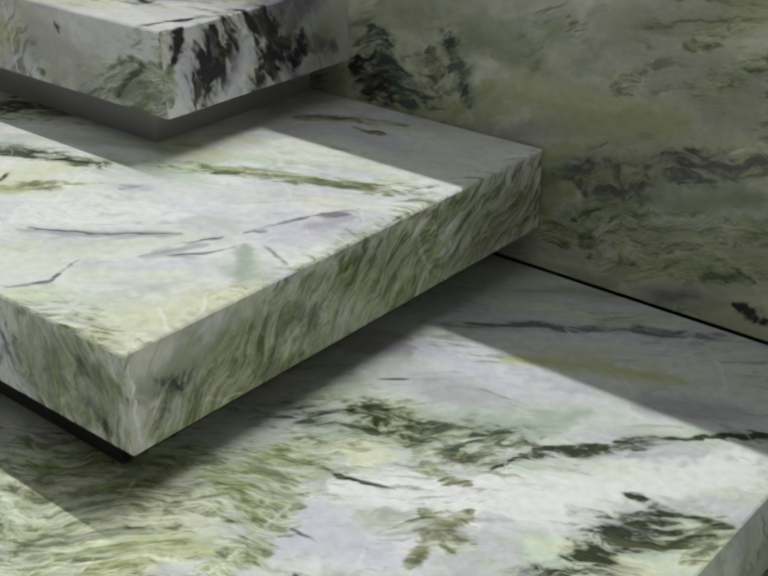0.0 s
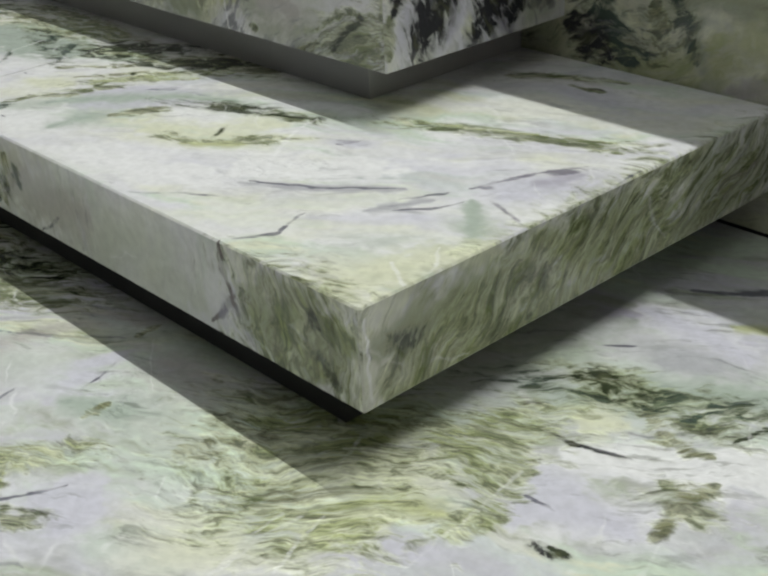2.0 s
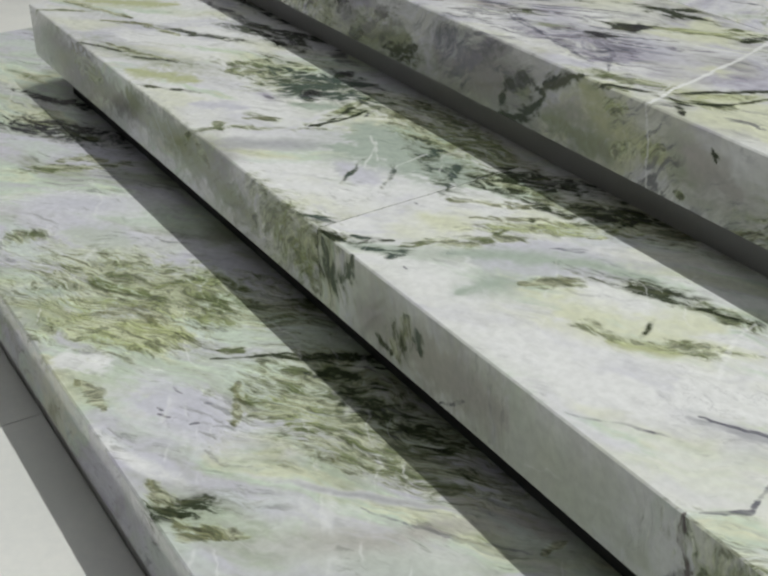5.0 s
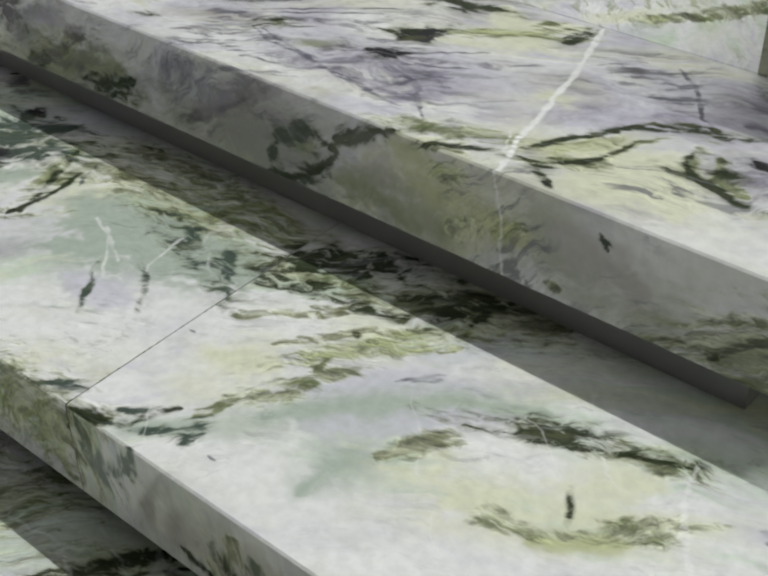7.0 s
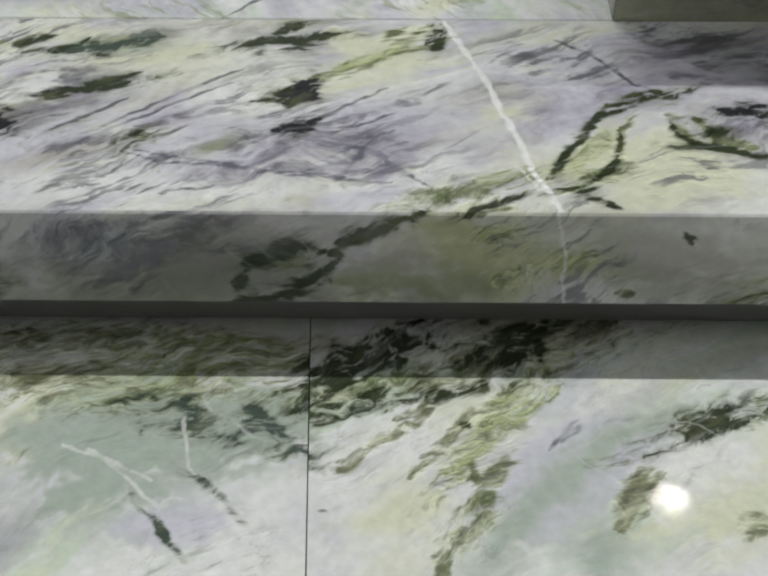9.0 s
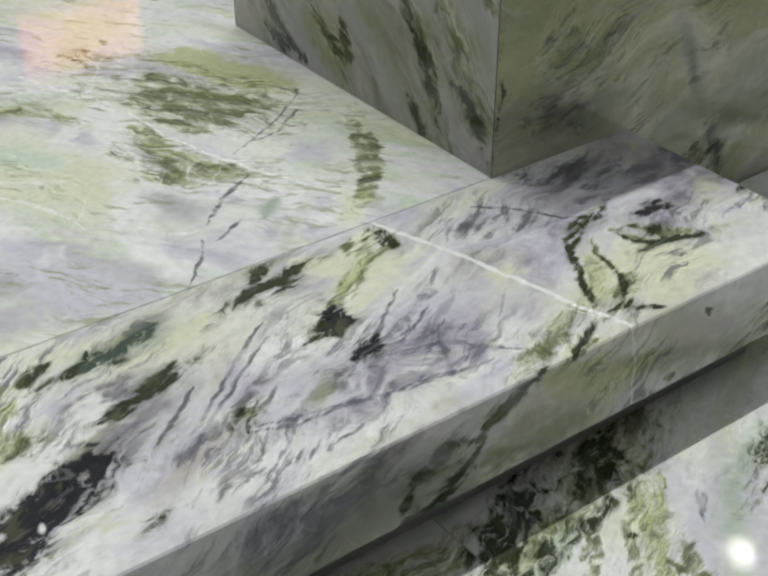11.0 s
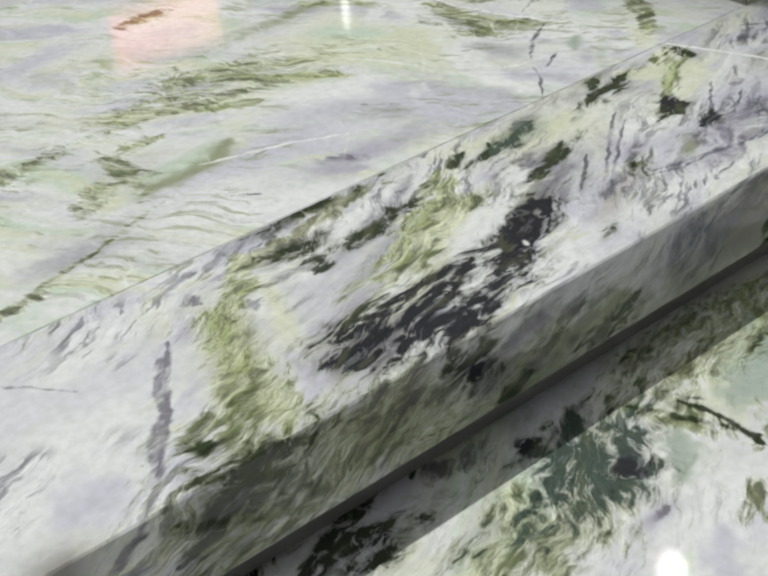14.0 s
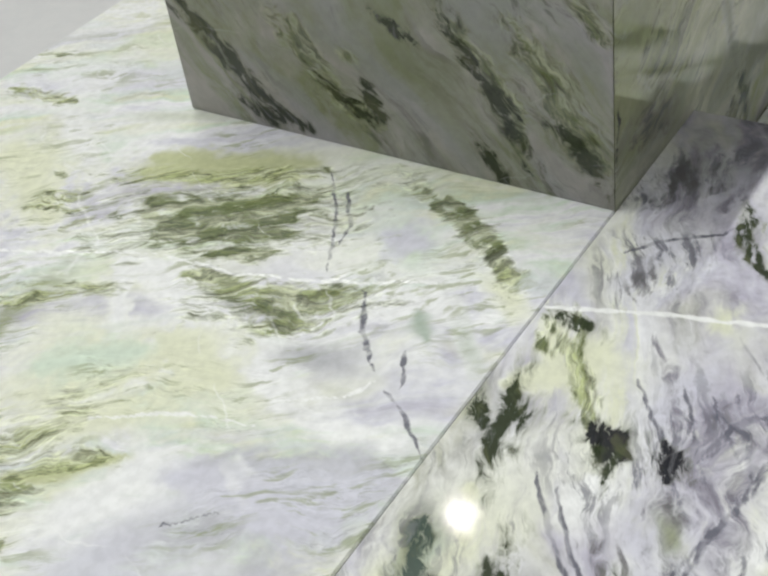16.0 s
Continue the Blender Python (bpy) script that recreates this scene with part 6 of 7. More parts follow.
stroke(STEP1, "lav", .02, .8, -1.378, 0.048, -1.313, 0.112)
stroke(STEP1, "gol", .03, .7, -1.596, 0.022, -1.476, 0.094)
stroke(STEP1, "tea", .03, .9, -1.099, 0.150, -0.997, 0.225, -0.928, 0.254)
stroke(STEP1, "whi", .03, .9, -1.034, 0.010, -0.944, 0.078)
stroke(STEP1, "tea", .06, 1, -1.138, 0.228, -1.027, 0.229, -0.895, 0.253)
stroke(STEP1, "tea", .05, .9, -1.102, 0.270, -0.989, 0.277)
stroke(STEP1, "lav", .03, .9, -1.032, 0.127, -0.951, 0.137)
stroke(STEP0, "gol", .05, .7, -1.057, -0.220, -0.978, -0.156)
stroke(STEP0, "min2", .04, .8, -1.383, -0.179, -1.296, -0.123)
stroke(STEP0, "whi", .02, .8, -1.012, -0.306, -0.980, -0.275)
stroke(STEP0, "for", .016, .5, -0.784, -0.125, -0.711, -0.104)
stroke(STEP2, "whi", .012, .9, -1.253, 0.751, -1.132, 0.837, -1.019, 0.904)
stroke(STEP2, "whi", .010, .9, -1.330, 0.471, -1.248, 0.522, -1.157, 0.567)
stroke(STEP2, "whi", .012, .9, -1.411, 0.314, -1.322, 0.348, -1.237, 0.391)
stroke(STEP2, "olv", .012, .6, -1.394, 0.506, -1.295, 0.574, -1.214, 0.631)
stroke(STEP2, "blk", .016, 1.2, -1.326, 0.407, -1.259, 0.452, -1.190, 0.495)
stroke(STEP2, "dsk", .014, .5, -1.372, 0.743, -1.293, 0.786)
stroke(STEP2, "plv", .02, .8, -0.882, 0.452, -0.805, 0.445, -0.818, 0.395)
stroke(STEP2, "sla", .004, .7, -1.109, 0.461, -1.032, 0.526, -0.960, 0.583)
stroke(STEP2, "sla", .004, .7, -0.943, 0.448, -0.879, 0.496, -0.809, 0.548)
stroke(STEP2, "sla", .004, .7, -0.877, 0.418, -0.805, 0.477)
stroke(LANDING, "oli", .02, 1.0, -0.796, 1.203, -0.767, 1.108, -0.722, 1.028)
stroke(LANDING, "whi", .005, 1, -0.992, 0.856, -0.956, 0.796, -0.926, 0.781)
stroke(LANDING, "whi", .005, .8, -1.093, 1.019, -1.056, 0.951, -1.037, 0.902, -1.028, 0.853)
stroke(LANDING, "lav", .04, .9, -1.120, 0.883, -1.077, 0.769, -1.036, 0.698)
stroke(LANDING, "olv", .01, .6, -1.002, 1.249, -0.951, 1.179)
stroke(LANDING, "olv", .012, .7, -0.625, 1.634, -0.621, 1.502)
stroke(LANDING, "oli", .006, .7, -0.533, 1.687, -0.504, 1.606)
stroke(LANDING, "oli", .005, .7, -0.865, 1.289, -0.821, 1.263)
stroke(LANDING, "olv", .02, .5, -0.841, 1.367, -0.798, 1.320)
stroke(LANDING, "yel", .05, .9, -0.744, 1.497, -0.855, 1.317)
stroke(LANDING, "gol", .03, .7, -0.719, 1.272, -0.653, 1.079)
stroke(LANDING, "mint", .03, .8, -1.057, 1.128, -0.993, 1.038)
stroke(LANDING, "sla", .003, .7, -1.437, 0.776, -1.400, 0.746)
stroke(LANDING, "lav", .03, .8, -1.126, 0.768, -1.073, 0.720)
stroke(LANDING, "oli", .006, .7, -1.278, 1.191, -1.294, 1.093)
stroke(STEP1, "moss", .012, .7, -2.193, 0.109, -2.042, 0.172)
stroke(STEP1, "gol", .03, .8, -2.052, 0.108, -1.920, 0.250)
stroke(STEP1, "moss", .018, .55, -1.845, -0.035, -1.684, -0.043)
stroke(STEP1, "ash", .04, .9, -1.899, -0.044, -1.666, -0.054)
stroke(STEP2, "dsk", .02, .6, -0.274, 0.570, -0.242, 0.657)
stroke(STEP2, "blk", .012, 1, -0.324, 0.484, -0.302, 0.500)
stroke(STEP2, "oli", .016, 1.1, -0.417, 0.252, -0.367, 0.272)
stroke(STEP1, "whi", .03, .9, -0.331, 0.136, -0.228, 0.220)
stroke(STEP1, "whi", .025, .9, -0.522, 0.027, -0.353, 0.082)
stroke(STEP1, "gry", .01, .7, -0.271, 0.120, -0.167, 0.200)
stroke(STEP2, "blk", .012, 1.2, -1.460, 0.392, -1.388, 0.415, -1.322, 0.451)
stroke(STEP2, "blk", .014, 1.2, -1.315, 0.411, -1.263, 0.433, -1.207, 0.458, -1.173, 0.484)
stroke(STEP2, "blk", .010, 1.1, -1.411, 0.368, -1.359, 0.377, -1.330, 0.384)
stroke(STEP2, "dgr", .007, 1, -1.205, 0.625, -1.169, 0.646)
stroke(STEP2, "dgr", .006, 1, -1.316, 0.592, -1.281, 0.599)
stroke(STEP2, "dgr", .006, .9, -1.457, 0.549, -1.431, 0.558)
stroke(STEP2, "whi", .014, 1, -1.379, 0.403, -1.304, 0.447, -1.229, 0.512, -1.156, 0.540)
stroke(STEP2, "whi", .014, 1, -1.479, 0.554, -1.408, 0.589, -1.343, 0.624, -1.243, 0.637)
stroke(STEP2, "whi", .014, .9, -1.285, 0.371, -1.237, 0.366)
stroke(STEP2, "gry", .012, .9, -1.434, 0.553, -1.326, 0.601, -1.248, 0.645)
stroke(STEP2, "moss", .014, .8, -1.466, 0.625, -1.414, 0.641, -1.341, 0.658)
stroke(STEP2, "olv", .012, .8, -1.406, 0.514, -1.334, 0.542, -1.252, 0.583, -1.220, 0.604)
stroke(STEP2, "yel", .014, .8, -1.383, 0.483, -1.313, 0.513, -1.250, 0.543)
stroke(STEP2, "sla", .0035, 1, -0.895, 0.463, -0.835, 0.443, -0.786, 0.396)
stroke(STEP2, "sla", .0035, 1, -1.047, 0.439, -0.988, 0.425, -0.926, 0.410, -0.826, 0.394)
stroke(STEP2, "plv", .025, .8, -0.846, 0.479, -0.787, 0.425)
stroke(STEP2, "sla", .004, .8, -1.136, 0.431, -1.062, 0.489, -0.967, 0.557)
stroke(STEP2, "sla", .004, .7, -1.143, 0.468, -1.069, 0.529)
stroke(STEP2, "sla", .004, .7, -0.904, 0.444, -0.801, 0.505)
stroke(STEP2, "sla", .004, .7, -0.898, 0.400, -0.793, 0.453)


PALE = ((0.33, "gry"), (0.39, "lav"), (0.45, "whi"), (0.53, "whi"), (0.58, "mint"), (0.63, "yel"), (0.71, "olv"))
GREEN = ((0.32, "plv"), (0.40, "lav"), (0.46, "lgr"), (0.51, "min2"), (0.55, "mint"), (0.60, "yel"), (0.66, "sag"), (0.72, "for"))
FIELD = ((0.32, "plv"), (0.39, "lav"), (0.45, "whi"), (0.51, "mint"), (0.56, "yel"), (0.62, "whi"), (0.71, "gol"))
LILAC = ((0.31, "dsk"), (0.38, "pur"), (0.44, "plv"), (0.49, "lav"), (0.54, "whi"), (0.57, "yel"), (0.62, "lav"), (0.70, "plv"))
DUSK = ((0.30, "gmi"), (0.42, "yel"), (0.50, "yel"), (0.57, "gol"), (0.66, "olv"))
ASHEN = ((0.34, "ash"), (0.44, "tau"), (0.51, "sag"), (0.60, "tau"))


class Stone:
    """One block's marble: its pattern, the minerals that lie on it, and how the grain runs on its front and end."""

    def __init__(self, name, face, turn, stops, seed, fleck=0.5, vein=0.4, streaks=("lgr", 0.6, "for", 0.5, "dgr"), drifts=("yel", "lav", "whi"), edges=()):
        self.face = face
        self.materials = [marble(name, way, stops, seed, fleck, vein, streaks, drifts) for way in (turn, *edges)]


stone_bottom = Stone("stone_bottom", STEP0, 30, GREEN, 1.0, 0.5, 0.35, ("gry", 0.5, "for", 0.5, "dgr"), ("sag", "lav", "mint"))
stone_middle_a = Stone("stone_middle", STEP1, 26, PALE, 2.0, 0.32, 0.3, ("gry", 0.7, "sla", 0.35, "sla"), edges=(-80, 130))
stone_middle_b = Stone("stone_middle", STEP1, 28, PALE, 3.0, 0.35, 0.3, ("gry", 0.7, "for", 0.6, "dgr"))
stone_top = Stone("stone_top", STEP2, 22, LILAC, 4.0, 0.95, 0.1, ("whi", 0.6, "sla", 0.85, "sla"))
stone_landing = Stone("stone_landing", LANDING, -58, FIELD, 5.0, 0.75, 0.4, ("whi", 0.5, "olv", 0.4, "for"), ("yel", "lav", "whi"))
stone_front = Stone("stone_front", FRONT, 14, DUSK, 6.0, 0.8, 0.15, ("ash", 0.5, "dgr", 0.45, "dgr"), ("gol", "tau", "sag"))
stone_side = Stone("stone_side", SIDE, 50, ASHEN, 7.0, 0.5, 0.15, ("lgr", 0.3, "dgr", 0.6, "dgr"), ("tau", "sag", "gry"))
plinth_grey = surface("plinth_grey", (158, 157, 158), (168, 167, 167), 4.0, 0.5)
# Near-black base colour that also carries the shade inside the gaps.
recess_shade_dark = surface("recess_shade_dark", (52, 52, 54), (60, 60, 61), 4.0, 0.7)
floor_stone = surface("floor_stone", (222, 222, 222), (234, 233, 231), 2.5, 0.22)
grout = surface("grout", (150, 150, 148), (165, 164, 162), 20.0, 0.8)
landing_grey = surface("landing_grey", (196, 196, 199), (206, 205, 207), 2.0, 0.35)
# Grey for two unseen walls, there to cut bounce light.
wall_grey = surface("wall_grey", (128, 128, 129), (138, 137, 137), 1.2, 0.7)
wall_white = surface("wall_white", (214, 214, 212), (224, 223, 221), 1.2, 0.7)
lamp_body = surface("lamp_body", (225, 225, 225), (232, 232, 232), 6.0, 0.4)
glow = bpy.data.materials.new("lamp_glow")
glow.use_nodes = True
glow.node_tree.nodes["Principled BSDF"].inputs["Emission Color"].default_value = (1.0, 0.97, 0.92, 1)
glow.node_tree.nodes["Principled BSDF"].inputs["Emission Strength"].default_value = 60.0


# ---- building blocks ----
def block(x0, x1, y0, y1, z0, z1, bevel=0.0, segments=2, sharp=None):
    bm = bmesh.new()
    bmesh.ops.create_cube(bm, size=1)
    for v in bm.verts:
        v.co = Vector(((x0 + x1) / 2 + v.co.x * (x1 - x0), (y0 + y1) / 2 + v.co.y * (y1 - y0), (z0 + z1) / 2 + v.co.z * (z1 - z0)))
    if bevel:
        soft = [e for e in bm.edges if sharp is None or any(abs(v.co[sharp[0]] - sharp[1]) > 1e-5 for v in e.verts)]
        bmesh.ops.bevel(bm, geom=soft, offset=bevel, segments=segments, profile=0.6, affect="EDGES")
    return bm


def part(name, bm, material, parent=None, label=""):
    me = bpy.data.meshes.new(name)
    for f in bm.faces:
        f.smooth = False
    bm.to_mesh(me)
    bm.free()
    me.materials.append(material)
    ob = new(name, me)
    ob.parent = parent
    if label:
        tagged(ob, label)
    return ob


class Sheet:
    """A stone mesh, gathered face by face: each face is a net of small squares that carries the stone's pattern."""

    def __init__(self, cell):
        self.cell, self.places, self.uvs, self.quads, self.slots, self.count = cell, [], [], [], [], 0

    def face(self, corners, uvs, whole=False, slot=0):
        """corners and uvs: four each, in turn about the face, outside seen counter-clockwise."""
        p, q = np.array(corners, float), np.array(uvs, float)
        n = 1 if whole else max(1, int(round(max(np.linalg.norm(p[1] - p[0]), np.linalg.norm(p[2] - p[3])) / self.cell)))
        m = 1 if whole else max(1, int(round(max(np.linalg.norm(p[3] - p[0]), np.linalg.norm(p[2] - p[1])) / self.cell)))
        a, b = np.meshgrid(np.linspace(0, 1, n + 1), np.linspace(0, 1, m + 1), indexing="ij")
        a, b = a.reshape(-1, 1), b.reshape(-1, 1)
        for corner, kept in ((p, self.places), (q, self.uvs)):
            kept.append((corner[0] * (1 - a) + corner[1] * a) * (1 - b) + (corner[3] * (1 - a) + corner[2] * a) * b)
        k = np.arange((n + 1) * (m + 1)).reshape(n + 1, m + 1) + self.count
        self.quads.append(np.stack([k[:-1, :-1], k[1:, :-1], k[1:, 1:], k[:-1, 1:]], -1).reshape(-1, 4))
        self.slots.append(np.full(n * m, slot, dtype=np.int32))
        self.count += (n + 1) * (m + 1)

    def build(self, name, stone, parent, label=""):
        places, uvs, quads = np.concatenate(self.places), np.concatenate(self.uvs), np.concatenate(self.quads)
        me = bpy.data.meshes.new(name)
        me.vertices.add(len(places))
        me.vertices.foreach_set("co", places.ravel())
        me.loops.add(quads.size)
        me.loops.foreach_set("vertex_index", quads.ravel().astype(np.int32))
        me.polygons.add(len(quads))
        me.polygons.foreach_set("loop_start", np.arange(0, quads.size, 4, dtype=np.int32))
        me.polygons.foreach_set("material_index", np.concatenate(self.slots))
        me.update(calc_edges=True)
        me.shade_flat()
        layer = me.attributes.new("stone", "FLOAT_VECTOR", "POINT")
        layer.data.foreach_set("vector", np.column_stack([uvs, np.zeros(len(uvs))]).ravel().astype(np.float32))
        depth, tint = minerals(stone.face, uvs[:, 0], uvs[:, 1])
        for k, title in enumerate(("wash", "green", "dark", "lines", "white")):
            layer = me.attributes.new(title, "FLOAT_COLOR", "POINT")
            layer.data.foreach_set("color", np.column_stack([tint[k], depth[k]]).ravel().astype(np.float32))
        for material in stone.materials:
            me.materials.append(material)
        ob = new(name, me)
        ob.parent = parent
        return tagged(ob, label) if label else ob


def slab(name, x0, x1, y0, y1, z1, stone, parent, label="", x_end=None, left=None, right=None, cell=0.0025, b=0.002):
    """A thick stone slab with eased front and end edges; its pattern runs on over them. left, right: (x at the front, x at the back) of a slanting joint."""
    z0, x_end = z1 - THICK, x1 if x_end is None else x_end
    l0, l1 = left or (x0, x0)
    open_end = right is None
    r0, r1 = right or (x1, x1)
    e = b if open_end else 0.0
    sheet = Sheet(cell)
    top = [(l0, y0 + b, z1), (r0 - e, y0 + b, z1), (r1 - e, y1, z1), (l1, y1, z1)]
    sheet.face(top, [p[:2] for p in top])

    def fold(p):
        return p[0], y0 - (z1 - p[2])

    front = [(l0, y0, z0), (r0 - e, y0, z0), (r0 - e, y0, z1 - b), (l0, y0, z1 - b)]
    sheet.face(front, [fold(p) for p in front], slot=min(1, len(stone.materials) - 1))
    ease = [(l0, y0, z1 - b), (r0 - e, y0, z1 - b), (r0 - e, y0 + b, z1), (l0, y0 + b, z1)]
    sheet.face(ease, [fold(p) for p in ease])
    if open_end:
        def turn(p):
            return x_end + (z1 - p[2]), p[1]
        end = [(r0, y0 + b, z0), (r1, y1, z0), (r1, y1, z1 - b), (r0, y0 + b, z1 - b)]
        sheet.face(end, [turn(p) for p in end], slot=min(2, len(stone.materials) - 1))
        ease = [(r0, y0 + b, z1 - b), (r1, y1, z1 - b), (r1 - b, y1, z1), (r0 - b, y0 + b, z1)]
        sheet.face(ease, [turn(p) for p in ease])
        ease = [(r0 - b, y0, z0), (r0, y0 + b, z0), (r0, y0 + b, z1 - b), (r0 - b, y0, z1 - b)]
        sheet.face(ease, [turn(p) for p in ease])
        tip = [(r0 - b, y0, z1 - b), (r0, y0 + b, z1 - b), (r0 - b, y0 + b, z1), (r0 - b, y0 + b, z1)]
        sheet.face(tip, [turn(p) for p in tip], True)
    else:
        end = [(r0, y0, z0), (r1, y1, z0), (r1, y1, z1), (r0, y0 + b, z1)]
        sheet.face(end, [p[:2] for p in end], True)
    under = [(l0, y0, z0), (l1, y1, z0), (r1, y1, z0), (r0, y0, z0)]
    sheet.face(under, [p[:2] for p in under], True)
    behind = [(r1, y1, z0), (l1, y1, z0), (l1, y1, z1), (r1, y1, z1)]
    sheet.face(behind, [p[:2] for p in behind], True)
    first = [(l1, y1, z0), (l0, y0, z0), (l0, y0 + b, z1), (l1, y1, z1)]
    sheet.face(first, [p[:2] for p in first], True)
    return sheet.build(name, stone, parent, label)


def panel(name, corners, back, stone, parent, label, layout, cell):
    """A mitred stone panel: its outer face, and the inner face 20 mm behind it."""
    sheet = Sheet(cell)
    sheet.face(corners, [layout(p) for p in corners])
    sheet.face(back[::-1], [layout(p) for p in back[::-1]], True)
    for i in range(4):
        j = (i + 1) % 4
        rim = [corners[j], corners[i], back[i], back[j]]
        sheet.face(rim, [layout(p) for p in rim], True)
    return sheet.build(name, stone, parent, label)


def thing(name, label, category, group="", kind=""):
    return tagged(new(name), label, category, group, kind)


# ---- the room ----
floor = part("floor", block(-5, 5, -4.5, 5.5, FLOOR - 0.12, FLOOR - 0.004), grout)
tagged(floor, "pale grey polished stone tile floor of the showroom", "floor", kind="structure")
landing = part("floor", block(-5, 5, YB + 0.004, 5.5, FLOOR, Z2 - 0.006), landing_grey)
tagged(landing, "plain grey floor behind the marble landing", "floor", kind="structure")
for name, box in {
    "wall_west": (-5.15, -5, -4.5, 5.5, FLOOR - 0.12, 5.0), "wall_east": (5, 5.15, -4.5, 5.5, FLOOR - 0.12, 5.0),
    "wall_south": (-5.15, 5.15, -4.65, -4.5, FLOOR - 0.12, 5.0), "wall_north": (-5.15, 5.15, 5.5, 5.65, FLOOR - 0.12, 5.0),
}.items():
    # Walls are unseen; west and south are grey only to cut bounce light.
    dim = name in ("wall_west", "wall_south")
    tagged(part(name, block(*box), wall_grey if dim else wall_white), "unseen added wall, grey to dim light on the step fronts" if dim else "plain off-white painted showroom wall", "wall", kind="structure")
# Unseen ceiling; its opening is made up to let the overhead lamp through.
bm = bmesh.new()
for box in ((-5.15, -4.2, -4.65, 5.65), (1.9, 5.15, -4.65, 5.65), (-4.2, 1.9, -4.65, -2.6), (-4.2, 1.9, 3.45, 5.65)):
    piece = block(box[0], box[1], box[2], box[3], 5.0, 5.2)
    me = bpy.data.meshes.new("piece")
    piece.to_mesh(me)
    bm.from_mesh(me)
    bpy.data.meshes.remove(me)
tagged(part("ceiling", bm, wall_white), "unseen white ceiling with a wide opening added for the light", "ceiling", kind="structure")

lamp = thing("ceiling_light", "small square white recessed ceiling downlight, switched on", "lamp", "ceiling downlights")
part("frame", block(-0.09, 0.09, -0.09, 0.09, -0.02, 0.0, 0.004), lamp_body, lamp)
part("diffuser", block(-0.06, 0.06, -0.06, 0.06, -0.025, -0.0205), glow, lamp, "bright glowing square diffuser")
lamp.matrix_basis = pose(2.16, 2.92, 5.0)
for x, y in ((3.6, 2.8), (0.83, 3.86)):
    copy_thing(lamp, pose(x, y, 5.0))

strip_glow = bpy.data.materials.new("strip_glow")
strip_glow.use_nodes = True
strip_glow.node_tree.nodes["Principled BSDF"].inputs["Emission Color"].default_value = (0.95, 1.0, 0.95, 1)
strip_glow.node_tree.nodes["Principled BSDF"].inputs["Emission Strength"].default_value = 4.0
sign_glow = Web("sign_glow")
place_on = sign_glow.t.nodes.new("ShaderNodeTexCoord")
patch = sign_glow.noise(place_on.outputs["Object"], 5.0, 2.0)
sign_glow.put(sign_glow.bsdf.inputs["Emission Color"], sign_glow.mix(sign_glow.span(patch.outputs["Fac"], 0.4, 0.6), (1.0, 0.16, 0.14, 1), (1.0, 0.42, 0.16, 1)))
sign_glow.bsdf.inputs["Emission Strength"].default_value = 1.6
strip = thing("light_strip", "slim upright white light strip on the wall, switched on", "lamp")
part("housing", block(-0.035, 0.035, -0.012, 0.0, -0.62, 0.62, 0.003), lamp_body, strip)
part("tube", block(-0.018, 0.018, -0.022, -0.0125, -0.6, 0.6, 0.004), strip_glow, strip, "glowing white tube")
strip.matrix_basis = pose(1.97, 5.5, 1.8)
sign = thing("wall_sign", "glowing red and orange light box hung on the wall", "sign")
part("frame", block(-0.36, 0.36, -0.03, 0.0, -0.19, 0.19, 0.004), lamp_body, sign)
part("screen", block(-0.33, 0.33, -0.036, -0.0305, -0.16, 0.16), sign_glow.m, sign, "softly glowing red and orange screen")
sign.matrix_basis = pose(0.76, 5.5, 2.0)

# ---- the three marble steps ----
bottom = thing("stone_step", "bottom step of pale green marble with olive patches, on floor tiles", "stone step", "marble steps")
slab("slab", XL - 0.4, XR0, Y0, YW - 0.002, Z0, stone_bottom, bottom, "thick polished green marble slab")
part("plinth", block(XL - 0.38, XR0 - 0.02, Y0 + 0.015, YW - 0.01, FLOOR - 0.002, Z0 - THICK), plinth_grey, bottom, "matt grey base board")

middle = thing("stone_step", "middle step of white and mint marble, two jointed slabs", "stone step", "marble steps")
slab("slab", XL, XR1, Y1, YW - 0.003, Z1, stone_middle_a, middle, "thick polished slab with olive-green edges", left=(JOINT[0] + 0.0006, JOINT[1] + 0.0006))
slab("slab", XL, XR1, Y1, YW - 0.003, Z1, stone_middle_b, middle, "thick polished slab with a teal-green cloud", right=(JOINT[0] - 0.0006, JOINT[1] - 0.0006))
part("plinth", block(XL + 0.1, XR1 - 0.072, Y1 + 0.037, YW - 0.006, Z0 + 0.0005, Z1 - THICK), recess_shade_dark, middle, "dark recessed base, near black to carry the gap's shade")

upper = thing("stone_step", "top step of lilac marble with black patches and white vein", "stone step", "marble steps")
slab("slab", XL, XR2, Y2, YW - 0.001, Z2, stone_top, upper, "thick polished lilac marble slab")
slab("slab", XL, 1.2, YW + 0.001, YB, Z2, stone_landing, upper, "polished pale green marble landing slab", right=(1.2, 1.2), cell=0.004)
part("plinth", block(XL, XR2 - 0.072, Y2 + 0.036, YW - 0.006, Z1 + 0.0005, Z2 - THICK), plinth_grey, upper, "matt grey base board")

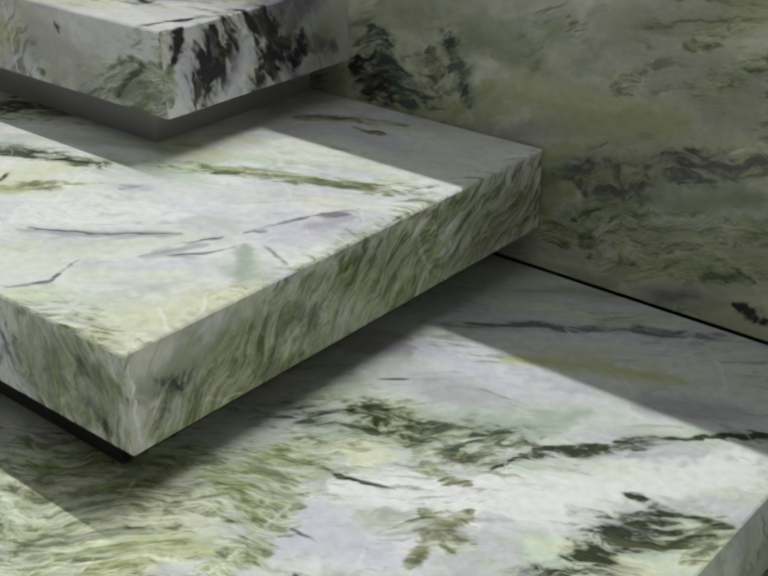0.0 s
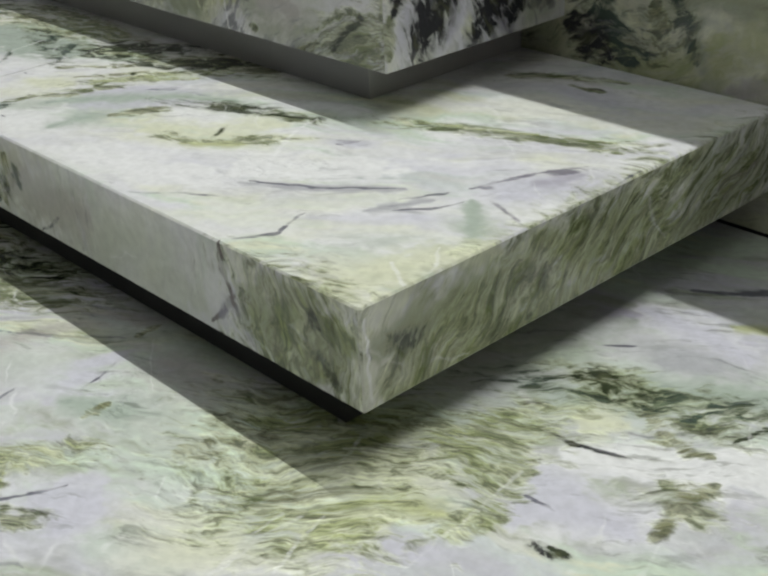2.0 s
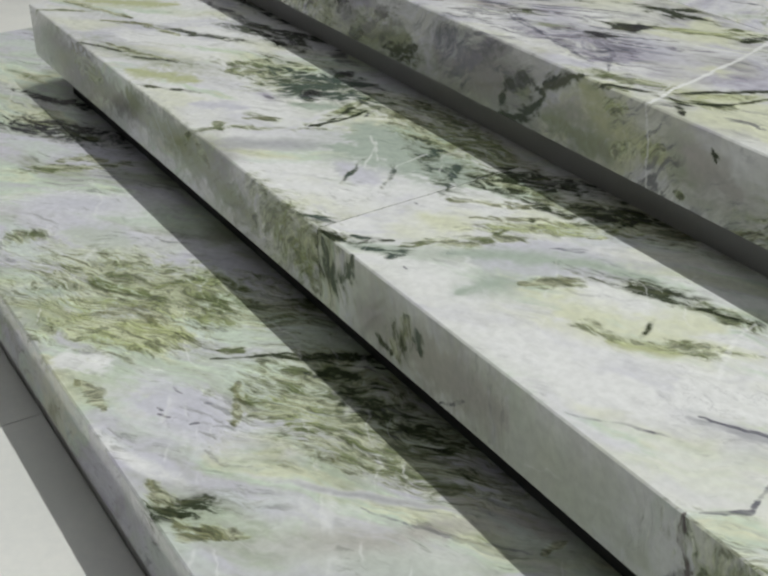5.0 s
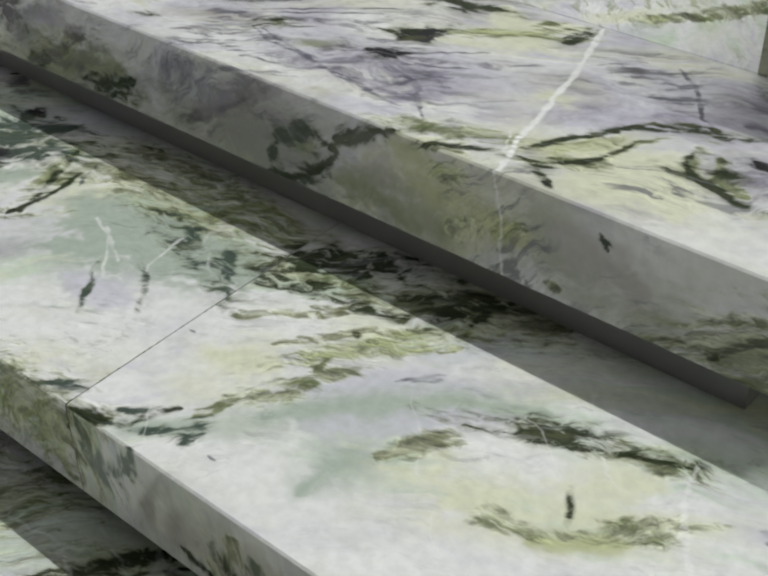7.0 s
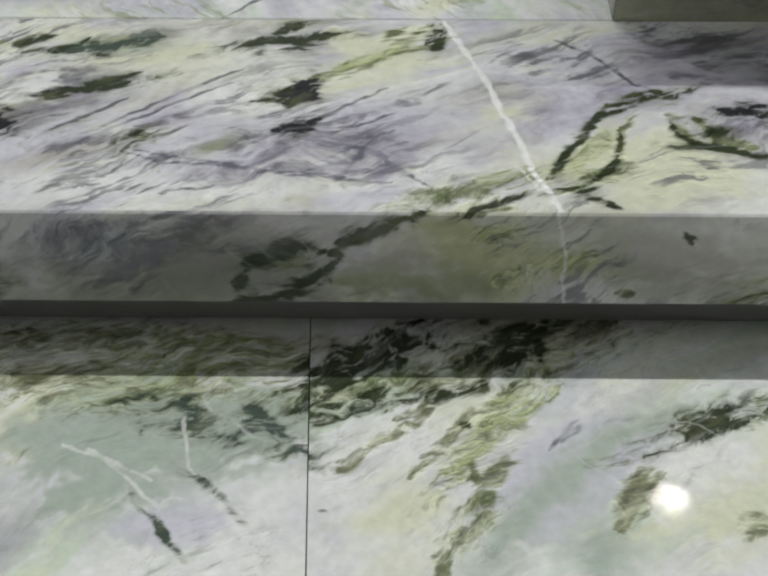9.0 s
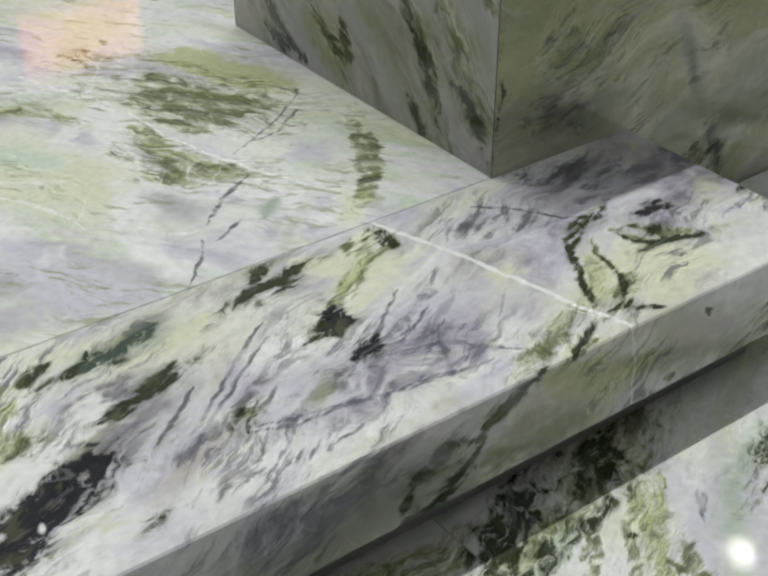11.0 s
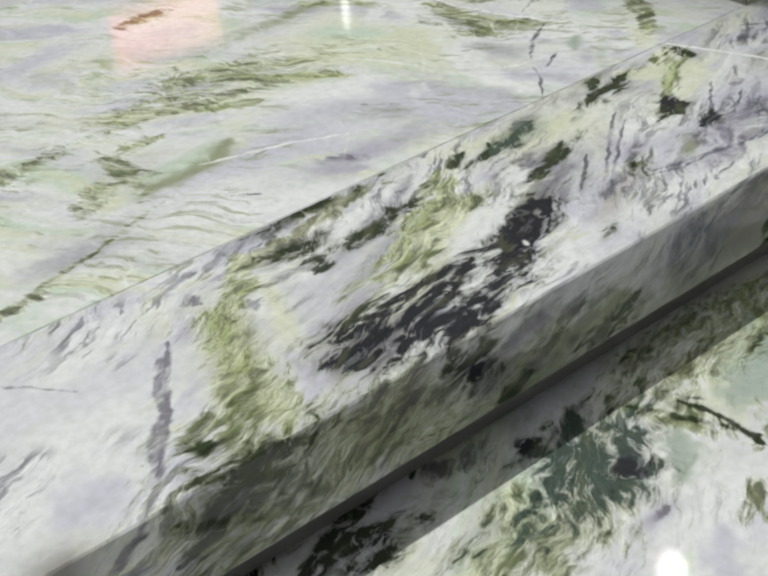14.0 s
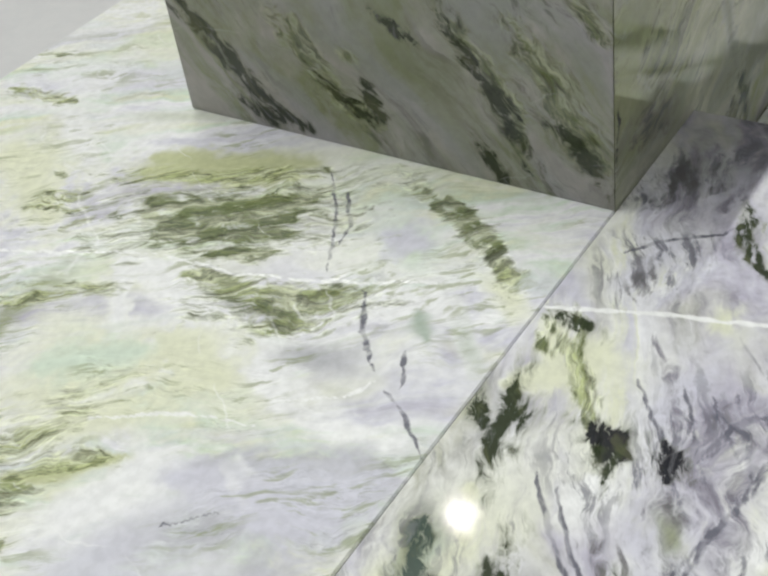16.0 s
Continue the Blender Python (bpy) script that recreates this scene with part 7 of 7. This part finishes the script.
# ---- the marble counter beside the landing ----
counter = thing("stone_counter", "marble-clad counter block standing beside the steps", "counter")
panel("front_panel", [(XC + 0.0008, YW, 0.004), (2.6, YW, 0.004), (2.6, YW, TOP), (XC + 0.0008, YW, TOP)],
      [(XC + 0.0208, YW + 0.02, 0.004), (2.6, YW + 0.02, 0.004), (2.6, YW + 0.02, TOP), (XC + 0.0208, YW + 0.02, TOP)],
      stone_front, counter, "olive-grey marble front with dark bands", lambda p: (p[0] - (p[1] - YW), p[2]), 0.005)
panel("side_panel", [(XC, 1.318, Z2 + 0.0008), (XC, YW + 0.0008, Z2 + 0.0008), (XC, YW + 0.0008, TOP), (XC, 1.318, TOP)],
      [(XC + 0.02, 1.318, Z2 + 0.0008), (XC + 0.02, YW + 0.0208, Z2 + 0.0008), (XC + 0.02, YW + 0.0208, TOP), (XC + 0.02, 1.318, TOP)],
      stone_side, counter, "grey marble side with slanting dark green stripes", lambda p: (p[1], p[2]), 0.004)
panel("top_panel", [(XC + 0.021, YW + 0.0206, TOP), (2.6, YW + 0.0206, TOP), (2.6, 1.318, TOP), (XC + 0.021, 1.318, TOP)],
      [(XC + 0.021, YW + 0.0206, TOP - 0.02), (2.6, YW + 0.0206, TOP - 0.02), (2.6, 1.318, TOP - 0.02), (XC + 0.021, 1.318, TOP - 0.02)],
      stone_landing, counter, "", lambda p: (p[0], p[1]), 0.05)
part("core", block(XC + 0.021, 2.6, YW + 0.021, 1.317, FLOOR, TOP - 0.021), recess_shade_dark, counter, "dark core, near black to carry the shade under the panels")

# ---- floor tiles in front of the steps ----
bm = block(-0.599, 0.599, -0.599, 0.599, -0.02, 0.0, 0.0012, 1)
first = part("tile", bm, floor_stone, floor)
first.matrix_basis = pose(-0.56, -0.92, FLOOR)
for i in range(-3, 5):
    for j in range(-2, 2):
        if (i, j) != (0, 0):
            tile = new("tile", first.data)
            tile.parent = floor
            tile.matrix_basis = pose(-0.56 + 1.2 * i, -0.92 + 1.2 * j, FLOOR, 0, 0, 90 * ((i + j) % 4))
